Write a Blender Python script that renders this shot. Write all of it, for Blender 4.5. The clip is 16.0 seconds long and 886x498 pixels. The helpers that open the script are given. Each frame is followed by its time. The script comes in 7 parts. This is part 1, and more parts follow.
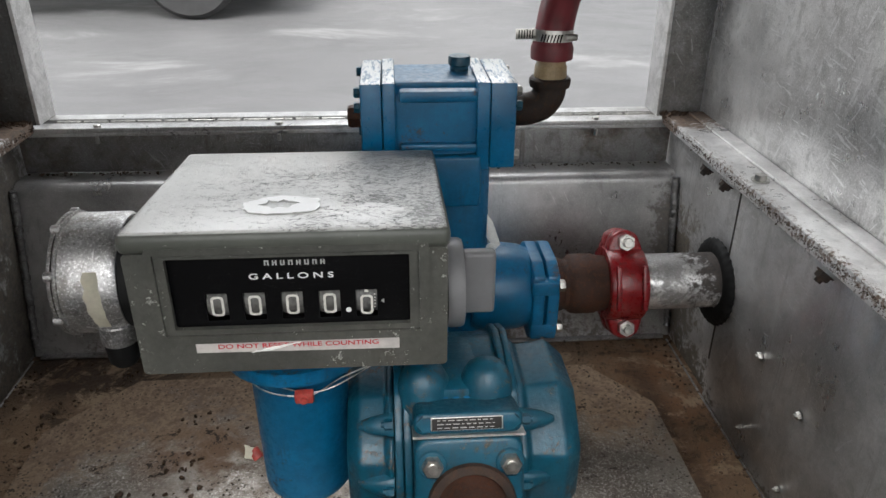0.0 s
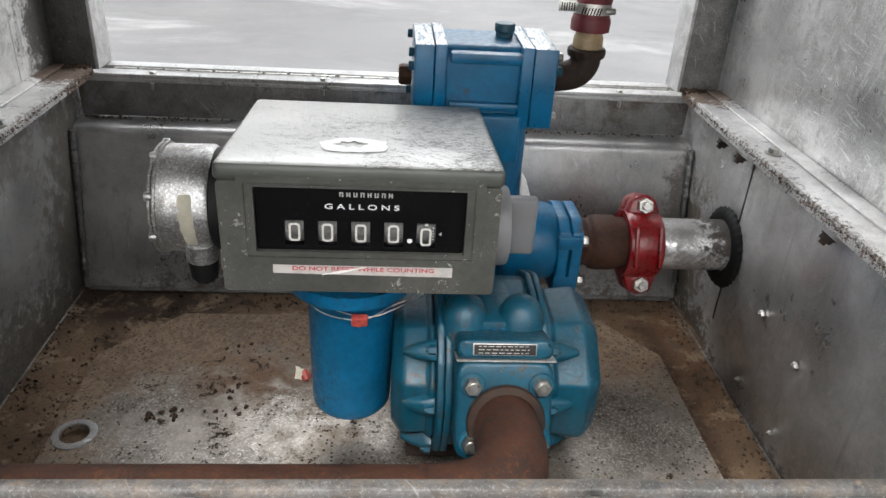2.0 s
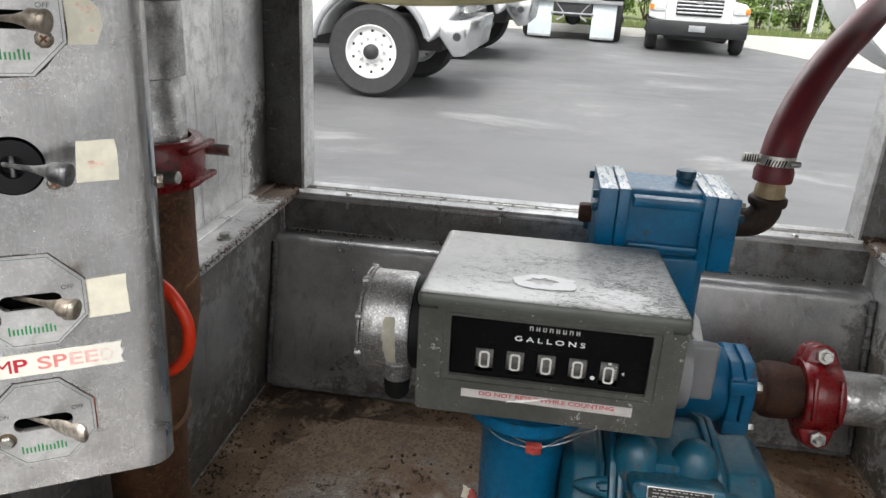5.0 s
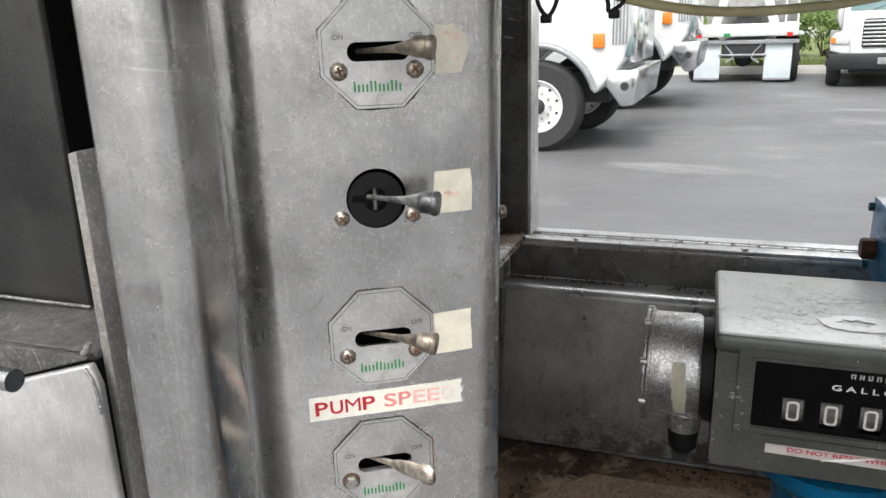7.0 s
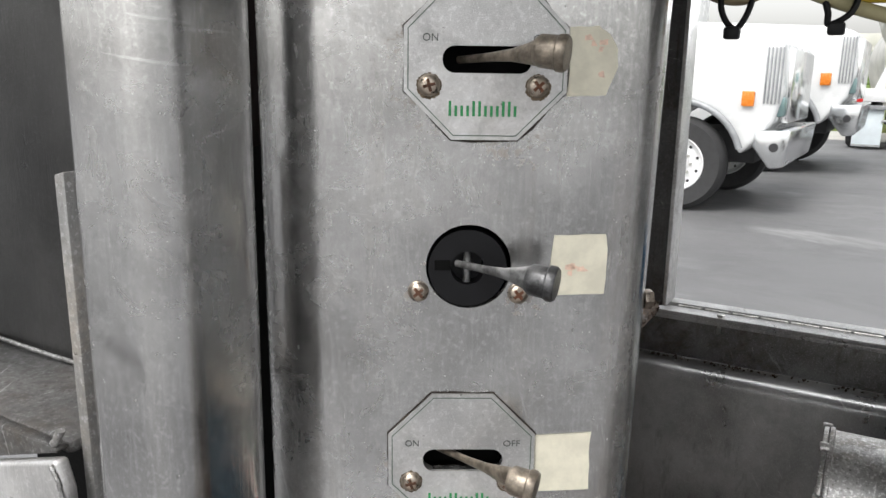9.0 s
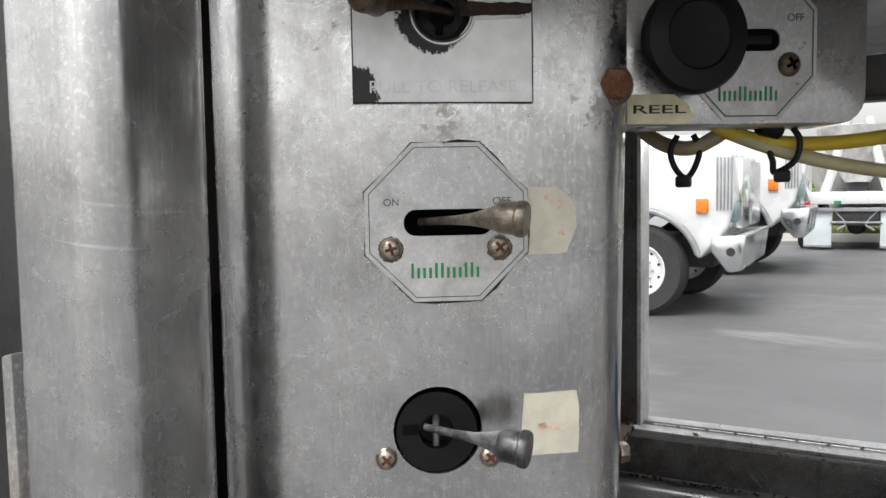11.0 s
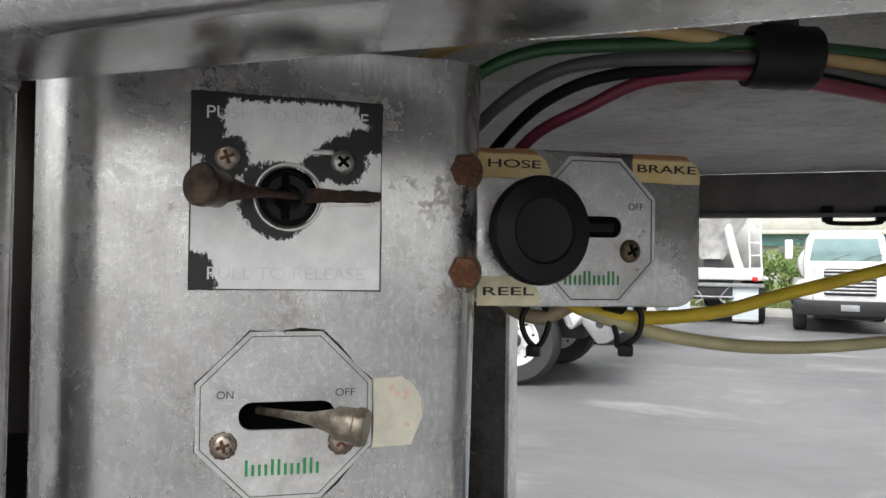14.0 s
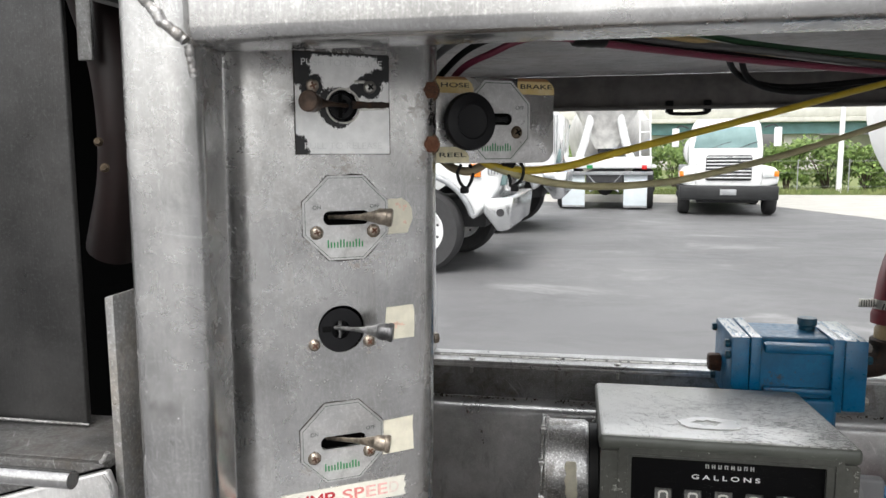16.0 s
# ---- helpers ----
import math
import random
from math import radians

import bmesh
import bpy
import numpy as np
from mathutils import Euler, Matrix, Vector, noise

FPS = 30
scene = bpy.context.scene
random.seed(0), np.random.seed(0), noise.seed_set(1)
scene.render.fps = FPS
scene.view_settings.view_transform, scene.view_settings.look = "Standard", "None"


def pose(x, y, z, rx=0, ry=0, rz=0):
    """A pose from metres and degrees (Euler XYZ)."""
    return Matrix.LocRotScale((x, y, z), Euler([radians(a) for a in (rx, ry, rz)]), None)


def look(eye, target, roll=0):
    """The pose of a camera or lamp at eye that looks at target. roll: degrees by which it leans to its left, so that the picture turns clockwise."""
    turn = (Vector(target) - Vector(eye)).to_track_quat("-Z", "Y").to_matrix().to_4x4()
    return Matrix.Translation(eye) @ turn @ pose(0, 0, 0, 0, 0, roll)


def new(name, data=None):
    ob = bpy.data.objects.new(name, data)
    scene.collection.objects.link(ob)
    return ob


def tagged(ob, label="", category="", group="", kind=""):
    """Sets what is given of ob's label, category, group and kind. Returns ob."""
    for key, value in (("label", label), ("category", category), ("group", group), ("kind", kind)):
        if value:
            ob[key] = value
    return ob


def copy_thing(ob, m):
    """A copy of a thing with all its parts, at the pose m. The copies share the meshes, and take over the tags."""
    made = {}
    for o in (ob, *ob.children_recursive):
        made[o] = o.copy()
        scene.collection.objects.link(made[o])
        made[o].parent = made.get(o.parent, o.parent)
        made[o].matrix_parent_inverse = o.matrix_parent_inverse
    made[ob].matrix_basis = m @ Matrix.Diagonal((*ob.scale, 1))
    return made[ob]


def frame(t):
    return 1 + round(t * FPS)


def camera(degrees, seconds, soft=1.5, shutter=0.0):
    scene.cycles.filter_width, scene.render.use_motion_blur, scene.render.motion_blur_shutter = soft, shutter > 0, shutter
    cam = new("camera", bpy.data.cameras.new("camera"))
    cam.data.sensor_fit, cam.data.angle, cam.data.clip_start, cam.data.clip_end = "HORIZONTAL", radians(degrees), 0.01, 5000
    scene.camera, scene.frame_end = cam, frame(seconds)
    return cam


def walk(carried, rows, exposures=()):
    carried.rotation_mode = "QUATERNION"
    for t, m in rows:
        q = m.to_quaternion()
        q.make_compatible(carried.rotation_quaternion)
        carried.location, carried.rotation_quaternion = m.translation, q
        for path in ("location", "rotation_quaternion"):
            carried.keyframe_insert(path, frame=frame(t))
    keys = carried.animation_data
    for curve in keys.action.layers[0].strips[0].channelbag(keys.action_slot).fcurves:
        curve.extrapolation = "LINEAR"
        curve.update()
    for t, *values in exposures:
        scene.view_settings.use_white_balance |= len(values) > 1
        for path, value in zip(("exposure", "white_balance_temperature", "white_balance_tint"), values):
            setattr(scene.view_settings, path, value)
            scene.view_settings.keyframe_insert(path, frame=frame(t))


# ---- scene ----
cam = camera(61.85, 16.0)
PATH = [
    (0, (0.0398, 0.0856, 1.3188), (0.1685, 1.8703, 0.4253), 0.31),
    (0.5, (0.0261, 0.0640, 1.3032), (0.1749, 1.8022, 0.3252), 2.13),
    (1, (0.0085, 0.0446, 1.2917), (0.1466, 1.7376, 0.2358), 2.88),
    (1.5, (-0.0105, 0.0195, 1.3050), (0.1292, 1.7319, 0.2812), 3.83),
    (2, (-0.0227, 0.0002, 1.3223), (0.1267, 1.7557, 0.3757), 3.64),
    (2.5, (-0.0394, -0.0164, 1.3325), (0.0425, 1.8000, 0.4994), 3.29),
    (3, (-0.0454, -0.0216, 1.3447), (-0.0637, 1.8090, 0.5394), 2.94),
    (3.2, (-0.0460, -0.0226, 1.3565), (-0.0925, 1.8098, 0.5564), 2.75),
    (5.3, (-0.0969, -0.0451, 1.3661), (-0.3548, 1.8322, 0.7262), 3.99),
    (5.5, (-0.1239, -0.0586, 1.3792), (-0.4083, 1.8390, 0.8149), 4.42),
    (5.7, (-0.154, -0.076, 1.386), (-0.483, 1.830, 0.878), 4.0),
    (6, (-0.1866, -0.1087, 1.4016), (-0.6044, 1.7896, 0.9305), 3.10),
    (6.2, (-0.186, -0.129, 1.402), (-0.643, 1.763, 0.943), 1.1),
    (6.5, (-0.1909, -0.1273, 1.3789), (-0.6393, 1.7633, 0.9049), -0.47),
    (7, (-0.2001, -0.0374, 1.3360), (-0.8593, 1.7647, 0.7721), -1.85),
    (7.5, (-0.2142, 0.0244, 1.2948), (-1.0647, 1.7087, 0.6317), -2.87),
    (8, (-0.2285, 0.0624, 1.2779), (-1.1373, 1.7186, 0.6212), -1.35),
    (8.5, (-0.2371, 0.0758, 1.3006), (-1.1884, 1.7611, 0.7960), 1.31),
    (9, (-0.2422, 0.0832, 1.3185), (-1.2130, 1.7749, 0.8762), 0.80),
    (9.2, (-0.2447, 0.0847, 1.3267), (-1.2301, 1.7806, 0.9355), 0.40),
    (11.3, (-0.2446, 0.0926, 1.3396), (-1.1034, 1.8976, 1.2717), -2.21),
    (11.5, (-0.2406, 0.1037, 1.3423), (-0.9705, 1.9655, 1.3112), -0.69),
    (12, (-0.2308, 0.1125, 1.3466), (-0.8149, 2.0253, 1.3608), -0.13),
    (12.5, (-0.2256, 0.1178, 1.3576), (-0.7575, 2.0445, 1.4278), 0.58),
    (13, (-0.2210, 0.1246, 1.3661), (-0.7648, 2.0471, 1.4575), 0.09),
    (13.5, (-0.2269, 0.1206, 1.3707), (-0.7884, 2.0382, 1.4569), 0.04),
    (14, (-0.2361, 0.1042, 1.3840), (-0.8573, 2.0050, 1.4156), 0.78),
    (14.5, (-0.2381, 0.0937, 1.3894), (-0.9063, 1.9775, 1.3206), -0.12),
    (14.7, (-0.233, 0.086, 1.385), (-0.906, 1.966, 1.271), -0.9),
    (15, (-0.2306, 0.0599, 1.3694), (-0.8541, 1.9512, 1.1838), -2.80),
    (15.2, (-0.230, 0.024, 1.363), (-0.768, 1.938, 1.147), -2.9),
    (15.5, (-0.2199, -0.0424, 1.3648), (-0.6956, 1.8886, 1.1521), -1.53),
    (16, (-0.2075, -0.1686, 1.3713), (-0.5699, 1.7821, 1.1197), -0.37),
]
walk(cam, [(t, look(eye, target, roll)) for t, eye, target, roll in PATH], [(0, 1.24), (1.5, 1.64), (3.2, 1.40), (5.5, 1.08), (6, 1.02), (7, 1.05), (8, 1.10), (9, 0.93), (12.5, 0.81), (14, 1.05), (15, 1.15), (15.5, 1.08), (16, 1.06)])

# ---------------- light ----------------
def make_world():
    w = bpy.data.worlds.new("sky")
    w.use_nodes = True
    scene.world = w
    nt = w.node_tree
    sky = nt.nodes.new("ShaderNodeTexSky")
    sky.sky_type, sky.sun_disc = "NISHITA", False
    sky.sun_elevation, sky.sun_rotation = radians(57), radians(190)
    sky.air_density, sky.dust_density = 1.6, 4.0
    grey = nt.nodes.new("ShaderNodeHueSaturation")
    grey.inputs["Saturation"].default_value = 0.12
    nt.links.new(sky.outputs[0], grey.inputs["Color"])
    back = nt.nodes["Background"]
    back.inputs[1].default_value = 0.15
    nt.links.new(grey.outputs[0], back.inputs[0])


make_world()
sun = new("sun", bpy.data.lights.new("sun", "SUN"))
sun.data.energy, sun.data.angle, sun.data.color = 0.8, radians(25), (1.0, 0.97, 0.93)
SUN_AZ, SUN_EL = radians(190), radians(57)
sun.matrix_basis = look((0, 0, 30), Vector((0, 0, 30)) - Vector((math.sin(SUN_AZ) * math.cos(SUN_EL), math.cos(SUN_AZ) * math.cos(SUN_EL), math.sin(SUN_EL))))


# added lamp, hidden above the open hatch, that boosts the sky's light falling in
hatch = new("hatch_fill_light", bpy.data.lights.new("hatch_fill_light", "AREA"))
hatch.data.shape, hatch.data.size, hatch.data.size_y = "RECTANGLE", 0.92, 0.3
hatch.data.energy, hatch.data.color = 2.2, (0.97, 0.985, 1.0)
hatch.matrix_basis = look((-0.06, 1.40, 1.55), (0.12, 0.75, 0.97))


# ---------------- materials ----------------
class Nodes:
    """Short hand for building a node material."""

    def __init__(self, name):
        self.mat = bpy.data.materials.new(name)
        self.mat.use_nodes = True
        self.nt = self.mat.node_tree
        self.bsdf = self.nt.nodes["Principled BSDF"]
        self.co = self.nt.nodes.new("ShaderNodeTexCoord").outputs["Object"]

    def put(self, socket, value):
        if isinstance(value, bpy.types.NodeSocket):
            self.nt.links.new(value, socket)
        elif isinstance(value, tuple) and len(value) == 3 and socket.type == "RGBA":
            socket.default_value = (*value, 1)
        else:
            socket.default_value = value

    def scaled(self, s, co=None):
        n = self.nt.nodes.new("ShaderNodeMapping")
        self.put(n.inputs["Vector"], co or self.co)
        n.inputs["Scale"].default_value = s if isinstance(s, tuple) else (s, s, s)
        return n.outputs[0]

    def noise(self, scale, detail=4.0, rough=0.6, co=None, warp=0.0):
        n = self.nt.nodes.new("ShaderNodeTexNoise")
        self.put(n.inputs["Vector"], self.scaled(scale, co))
        n.inputs["Scale"].default_value = 1.0
        n.inputs["Detail"].default_value, n.inputs["Roughness"].default_value, n.inputs["Distortion"].default_value = detail, rough, warp
        return n.outputs["Fac"]

    def voronoi(self, scale, feature="F1", co=None):
        n = self.nt.nodes.new("ShaderNodeTexVoronoi")
        n.feature = feature
        self.put(n.inputs["Vector"], self.scaled(scale, co))
        n.inputs["Scale"].default_value = 1.0
        return n.outputs["Distance"]

    def ramp(self, fac, lo, hi, a=0.0, b=1.0):
        n = self.nt.nodes.new("ShaderNodeMapRange")
        n.interpolation_type = "SMOOTHSTEP"
        for k, v in zip(("Value", "From Min", "From Max", "To Min", "To Max"), (fac, lo, hi, a, b)):
            self.put(n.inputs[k], v)
        return n.outputs[0]

    def math(self, op, a, b=0.0):
        n = self.nt.nodes.new("ShaderNodeMath")
        n.operation = op
        self.put(n.inputs[0], a), self.put(n.inputs[1], b)
        return n.outputs[0]

    def mix(self, fac, a, b):
        n = self.nt.nodes.new("ShaderNodeMix")
        n.data_type = "RGBA"
        self.put(n.inputs[0], fac), self.put(n.inputs[6], a), self.put(n.inputs[7], b)
        return n.outputs[2]

    def axis(self, k):
        n = self.nt.nodes.new("ShaderNodeSeparateXYZ")
        self.put(n.inputs[0], self.co)
        return n.outputs[k]

    def dist(self, p, squash=(1, 1, 1)):
        n = self.nt.nodes.new("ShaderNodeVectorMath")
        n.operation = "DISTANCE"
        self.put(n.inputs[0], self.scaled(squash))
        n.inputs[1].default_value = tuple(a * b for a, b in zip(p, squash))
        return n.outputs["Value"]

    def bump(self, height, strength=0.3, depth=0.001):
        n = self.nt.nodes.new("ShaderNodeBump")
        n.inputs["Strength"].default_value, n.inputs["Distance"].default_value = strength, depth
        self.put(n.inputs["Height"], height)
        self.put(self.bsdf.inputs["Normal"], n.outputs[0])

    def end(self, colour, rough, metal=0.0, spec=0.5, coat=0.0):
        self.put(self.bsdf.inputs["Base Color"], colour)
        self.put(self.bsdf.inputs["Roughness"], rough)
        self.put(self.bsdf.inputs["Metallic"], metal)
        self.put(self.bsdf.inputs["Specular IOR Level"], spec)
        self.put(self.bsdf.inputs["Coat Weight"], coat)
        return self.mat


def aluminium(name, tone=0.55, dirt=0.25, dirt_col=(0.09, 0.07, 0.05), rough=0.38, grain=(40, 40, 4), metal=0.9, scratch=0.5, runs=0.0, blots=(), mottle=0.5, relief=0.22):
    """Weathered sheet: cloudy oxide, fine grain, scratches, runs, soil and stains of their own shape."""
    n = Nodes(name)
    cloud, mid = n.noise(7, 5, 0.65), n.noise(38, 6, 0.72, warp=0.5)
    fine = n.noise(tuple(30 * g for g in grain), 3, 0.6)
    spots, dust = n.noise(160, 4, 0.7), n.noise(420, 3, 0.75)
    base = n.mix(n.ramp(cloud, 0.3, 0.7), (tone * 0.56, tone * 0.555, tone * 0.55), (tone * 1.05, tone * 1.04, tone * 1.03))
    base = n.mix(n.ramp(fine, 0.45, 0.75, 0, 0.25), base, (tone * 1.25, tone * 1.25, tone * 1.25))
    base = n.mix(n.ramp(mid, 0.48, 0.62, 0, 0.7 * mottle), base, (tone * 0.42, tone * 0.42, tone * 0.41))
    base = n.mix(n.ramp(dust, 0.55, 0.63, 0, 0.9 * mottle), base, (min(1, tone * 1.7),) * 3)
    base = n.mix(n.ramp(dust, 0.42, 0.34, 0, 0.8 * mottle), base, (tone * 0.35, tone * 0.345, tone * 0.335))
    # scratches that run three ways
    for k, turn in enumerate((0.35, -0.6, 1.2)):
        m = n.nt.nodes.new("ShaderNodeMapping")
        n.put(m.inputs["Vector"], n.co)
        m.inputs["Rotation"].default_value = (turn, turn * 0.7 + 0.3, turn)
        line = n.noise((340, 24, 24), 2, 0.5, co=m.outputs[0], warp=0.3)
        mark = n.math("MULTIPLY", n.ramp(line, 0.71 - 0.05 * scratch, 0.74 - 0.05 * scratch), n.ramp(n.noise(13 + 5 * k, 3), 0.54 - 0.08 * scratch, 0.62, 0, scratch))
        base = n.mix(mark, base, (0.85, 0.85, 0.85))
    soil = n.math("MULTIPLY", n.ramp(n.math("ADD", n.math("MULTIPLY", n.noise(4.5, 6, 0.75), 0.75), n.math("MULTIPLY", mid, 0.3)), 0.47, 0.66), dirt)
    if runs:
        flow = n.noise((75, 75, 3.5), 5, 0.7)
        soil = n.math("MAXIMUM", soil, n.math("MULTIPLY", n.math("MULTIPLY", n.ramp(flow, 0.5, 0.68), n.ramp(n.noise(6, 3), 0.38, 0.6)), runs))
    for p, r, squash, much in blots:
        d = n.math("SUBTRACT", 1.0, n.math("DIVIDE", n.dist(p, squash), r))
        if r < 0.03:
            d = n.math("ADD", n.math("MULTIPLY", d, 0.3), n.math("MULTIPLY", n.math("SUBTRACT", n.math("ADD", spots, n.math("MULTIPLY", dust, 0.6)), 0.83), 1.3))
        else:
            d = n.math("ADD", n.math("MULTIPLY", d, 0.55), n.math("SUBTRACT", n.math("ADD", mid, n.math("MULTIPLY", spots, 0.5)), 0.75))
        soil = n.math("MAXIMUM", soil, n.ramp(d, 0.1, 0.32, 0, much))
    base = n.mix(soil, base, n.mix(n.ramp(spots, 0.35, 0.65), tuple(0.45 * c for c in dirt_col), tuple(min(1, 1.5 * c) for c in dirt_col)))
    speck = n.math("MULTIPLY", n.ramp(spots, 0.66, 0.73), min(1.0, dirt * 2.2))
    base = n.mix(speck, base, tuple(0.4 * c for c in dirt_col))
    both = n.math("ADD", soil, speck)
    r = n.math("ADD", n.ramp(n.math("ADD", n.math("MULTIPLY", cloud, 0.6), n.math("MULTIPLY", mid, 0.4)), 0.3, 0.7, rough - 0.1, rough + 0.15), n.math("MULTIPLY", both, 0.35))
    n.bump(n.math("ADD", n.math("ADD", fine, n.math("MULTIPLY", dust, 0.5)), n.math("ADD", n.math("MULTIPLY", cloud, 2.5), n.math("MULTIPLY", mid, 1.2))), relief, 0.0008)
    m = n.math("MAXIMUM", 0.0, n.math("SUBTRACT", metal, n.math("MULTIPLY", both, 0.8)))
    return n.end(base, r, m)


def paint(name, col, worn=(0.25, 0.24, 0.22), wear=0.3, rough=0.4, grime=0.35, scale=1.0, coat=0.15, lump=0.25):
    """Old enamel: cloudy colour, dirty runs, fine grit, and chips down to the metal."""
    n = Nodes(name)
    big, small, fine = n.noise(18 * scale, 5, 0.65), n.noise(130 * scale, 5, 0.7), n.noise(620 * scale, 3, 0.7)
    base = n.mix(n.ramp(big, 0.3, 0.7), tuple(0.72 * c for c in col), tuple(min(1, 1.2 * c) for c in col))
    base = n.mix(n.ramp(small, 0.35, 0.65, 0, 0.35), base, tuple(0.6 * c for c in col))
    base = n.mix(n.ramp(fine, 0.55, 0.7, 0, 0.28), base, tuple(min(1, 1.4 * c + 0.025) for c in col))
    flow = n.math("MULTIPLY", n.ramp(n.noise((85, 85, 7), 5, 0.7), 0.52, 0.68), n.ramp(big, 0.4, 0.6))
    base = n.mix(n.math("MULTIPLY", flow, 0.7 * grime), base, (0.03, 0.024, 0.018))
    base = n.mix(n.ramp(n.math("ADD", big, n.math("MULTIPLY", small, 0.5)), 0.84, 0.98, 0, grime), base, (0.035, 0.028, 0.02))
    chip = n.ramp(n.math("ADD", n.math("ADD", n.math("MULTIPLY", big, 0.45), n.math("MULTIPLY", small, 0.75)), n.math("MULTIPLY", fine, 0.3)), 0.88, 0.91, 0, min(1, wear * 2))
    base = n.mix(chip, base, n.mix(n.ramp(fine, 0.4, 0.6), tuple(0.5 * c for c in worn), worn))
    n.bump(n.math("SUBTRACT", n.math("ADD", n.noise(60 * scale, 3), n.math("ADD", n.math("MULTIPLY", small, 0.4), n.math("MULTIPLY", fine, 0.2))), n.math("MULTIPLY", chip, 0.4)), lump + 0.1, 0.0009)
    return n.end(base, n.math("ADD", n.ramp(small, 0.3, 0.8, rough - 0.12, rough + 0.2), n.math("MULTIPLY", chip, 0.2)), 0.0, 0.5, coat)


def rust(name, a=(0.085, 0.035, 0.018), b=(0.2, 0.085, 0.035), c=(0.03, 0.018, 0.013)):
    n = Nodes(name)
    big, small, fine = n.noise(24, 6, 0.7), n.noise(170, 6, 0.75), n.noise(700, 4, 0.75)
    base = n.mix(n.ramp(big, 0.3, 0.65), c, a)
    base = n.mix(n.ramp(small, 0.48, 0.68, 0, 0.75), base, b)
    base = n.mix(n.ramp(fine, 0.5, 0.66, 0, 0.8), base, tuple(0.5 * q for q in c))
    base = n.mix(n.ramp(fine, 0.36, 0.26, 0, 0.6), base, tuple(min(1, 1.5 * q) for q in b))
    n.bump(n.math("ADD", n.math("ADD", small, n.math("MULTIPLY", fine, 0.4)), n.math("MULTIPLY", big, 1.5)), 0.75, 0.0014)
    return n.end(base, n.ramp(small, 0.3, 0.8, 0.55, 0.9), 0.1, 0.35)


def plain(name, col, rough=0.5, metal=0.0, var=0.15, scale=60, bump=0.1, spec=0.5, coat=0.0):
    n = Nodes(name)
    v = n.noise(scale, 5, 0.65)
    base = n.mix(n.ramp(v, 0.3, 0.7), tuple(c * (1 - var) for c in col), tuple(min(1, c * (1 + var)) for c in col))
    n.bump(n.noise(scale * 4, 4), bump, 0.0005)
    return n.end(base, n.ramp(v, 0.3, 0.7, rough - 0.05, rough + 0.08), metal, spec, coat)


def upward(n):
    """How far a face looks up."""
    k = n.nt.nodes.new("ShaderNodeSeparateXYZ")
    n.put(k.inputs[0], n.nt.nodes.new("ShaderNodeTexCoord").outputs["Normal"])
    return k.outputs[2]


M = {}
# darker copy of the wall sheet, for the left wall that takes less light
M["alu"] = aluminium("aluminium_sheet_shaded", 0.42, 0.3, (0.06, 0.048, 0.034), runs=0.55, scratch=0.6, mottle=0.4, metal=0.75, blots=(((0.487, 1.12, 0.72), 0.2, (0, 1, 0.8), 0.92), ((0.487, 0.98, 0.62), 0.2, (0, 1, 1.4), 0.95), ((0.487, 0.6, 0.62), 0.12, (0, 0.25, 1.6), 0.85), ((-0.528, 0.75, 0.64), 0.2, (0, 0.35, 1.2), 0.9), ((-0.528, 1.14, 0.8), 0.14, (0, 1, 0.4), 0.85), ((-0.528, 0.9, 0.96), 0.1, (0, 0.5, 1), 0.7)))
GRIME = []
for s_, z_, r_ in ((-0.03, 1.445, 0.02), (0.034, 1.437, 0.012), (-0.028, 1.31, 0.014), (0.012, 1.296, 0.016), (-0.03, 1.335, 0.012), (-0.026, 1.234, 0.012), (0.018, 1.233, 0.012), (-0.033, 1.155, 0.011), (-0.03, 1.145, 0.012), (-0.038, 1.075, 0.016), (-0.03, 1.05, 0.016), (0.024, 1.065, 0.016), (0.062, 1.41, 0.02), (0.062, 1.372, 0.018), (0.0, 1.364, 0.012)):
    GRIME.append(((-0.375 + 0.8526 * s_, 0.345 + 0.5225 * s_, z_), r_, (1, 1, 1), 0.55))
M["alu_clean"] = aluminium("aluminium_column", 0.70, 0.2, (0.15, 0.115, 0.085), rough=0.22, grain=(30, 30, 3), metal=0.95, scratch=0.5, runs=0.25, mottle=0.28, blots=GRIME, relief=0.07)
M["alu_post"] = aluminium("aluminium_tube", 0.66, 0.1, (0.2, 0.18, 0.16), rough=0.21, grain=(30, 30, 2), metal=0.93, scratch=0.4, mottle=0.22, relief=0.06)
M["alu_bright"] = aluminium("aluminium_scratched", 0.85, 0.25, (0.16, 0.15, 0.14), rough=0.32, grain=(10, 10, 10), metal=0.75, scratch=1.35, runs=0.4, mottle=0.7)
M["alu_dirty"] = aluminium("aluminium_stained", 0.37, 0.85, (0.085, 0.055, 0.035), rough=0.42, runs=0.6)
M["alu_dull"] = aluminium("aluminium_dull", 0.34, 0.5, (0.07, 0.05, 0.036), rough=0.45, metal=0.6, runs=0.5)
M["weld"] = aluminium("weld_bead", 0.5, 0.45, (0.1, 0.075, 0.05), rough=0.38, grain=(40, 40, 40), mottle=0.8)
M["ceiling"] = aluminium("ceiling_speckled", 0.42, 0.35, (0.3, 0.25, 0.19), rough=0.5, grain=(20, 20, 20), metal=0.15, scratch=0.3, mottle=0.5)
M["header"] = plain("header_channel", (0.16, 0.15, 0.145), 0.55, 0.3, 0.2, 30)
M["blue"] = paint("blue_paint", (0.0, 0.122, 0.265), (0.16, 0.07, 0.04), 0.3, 0.42, 0.5, 1.0, 0.05)
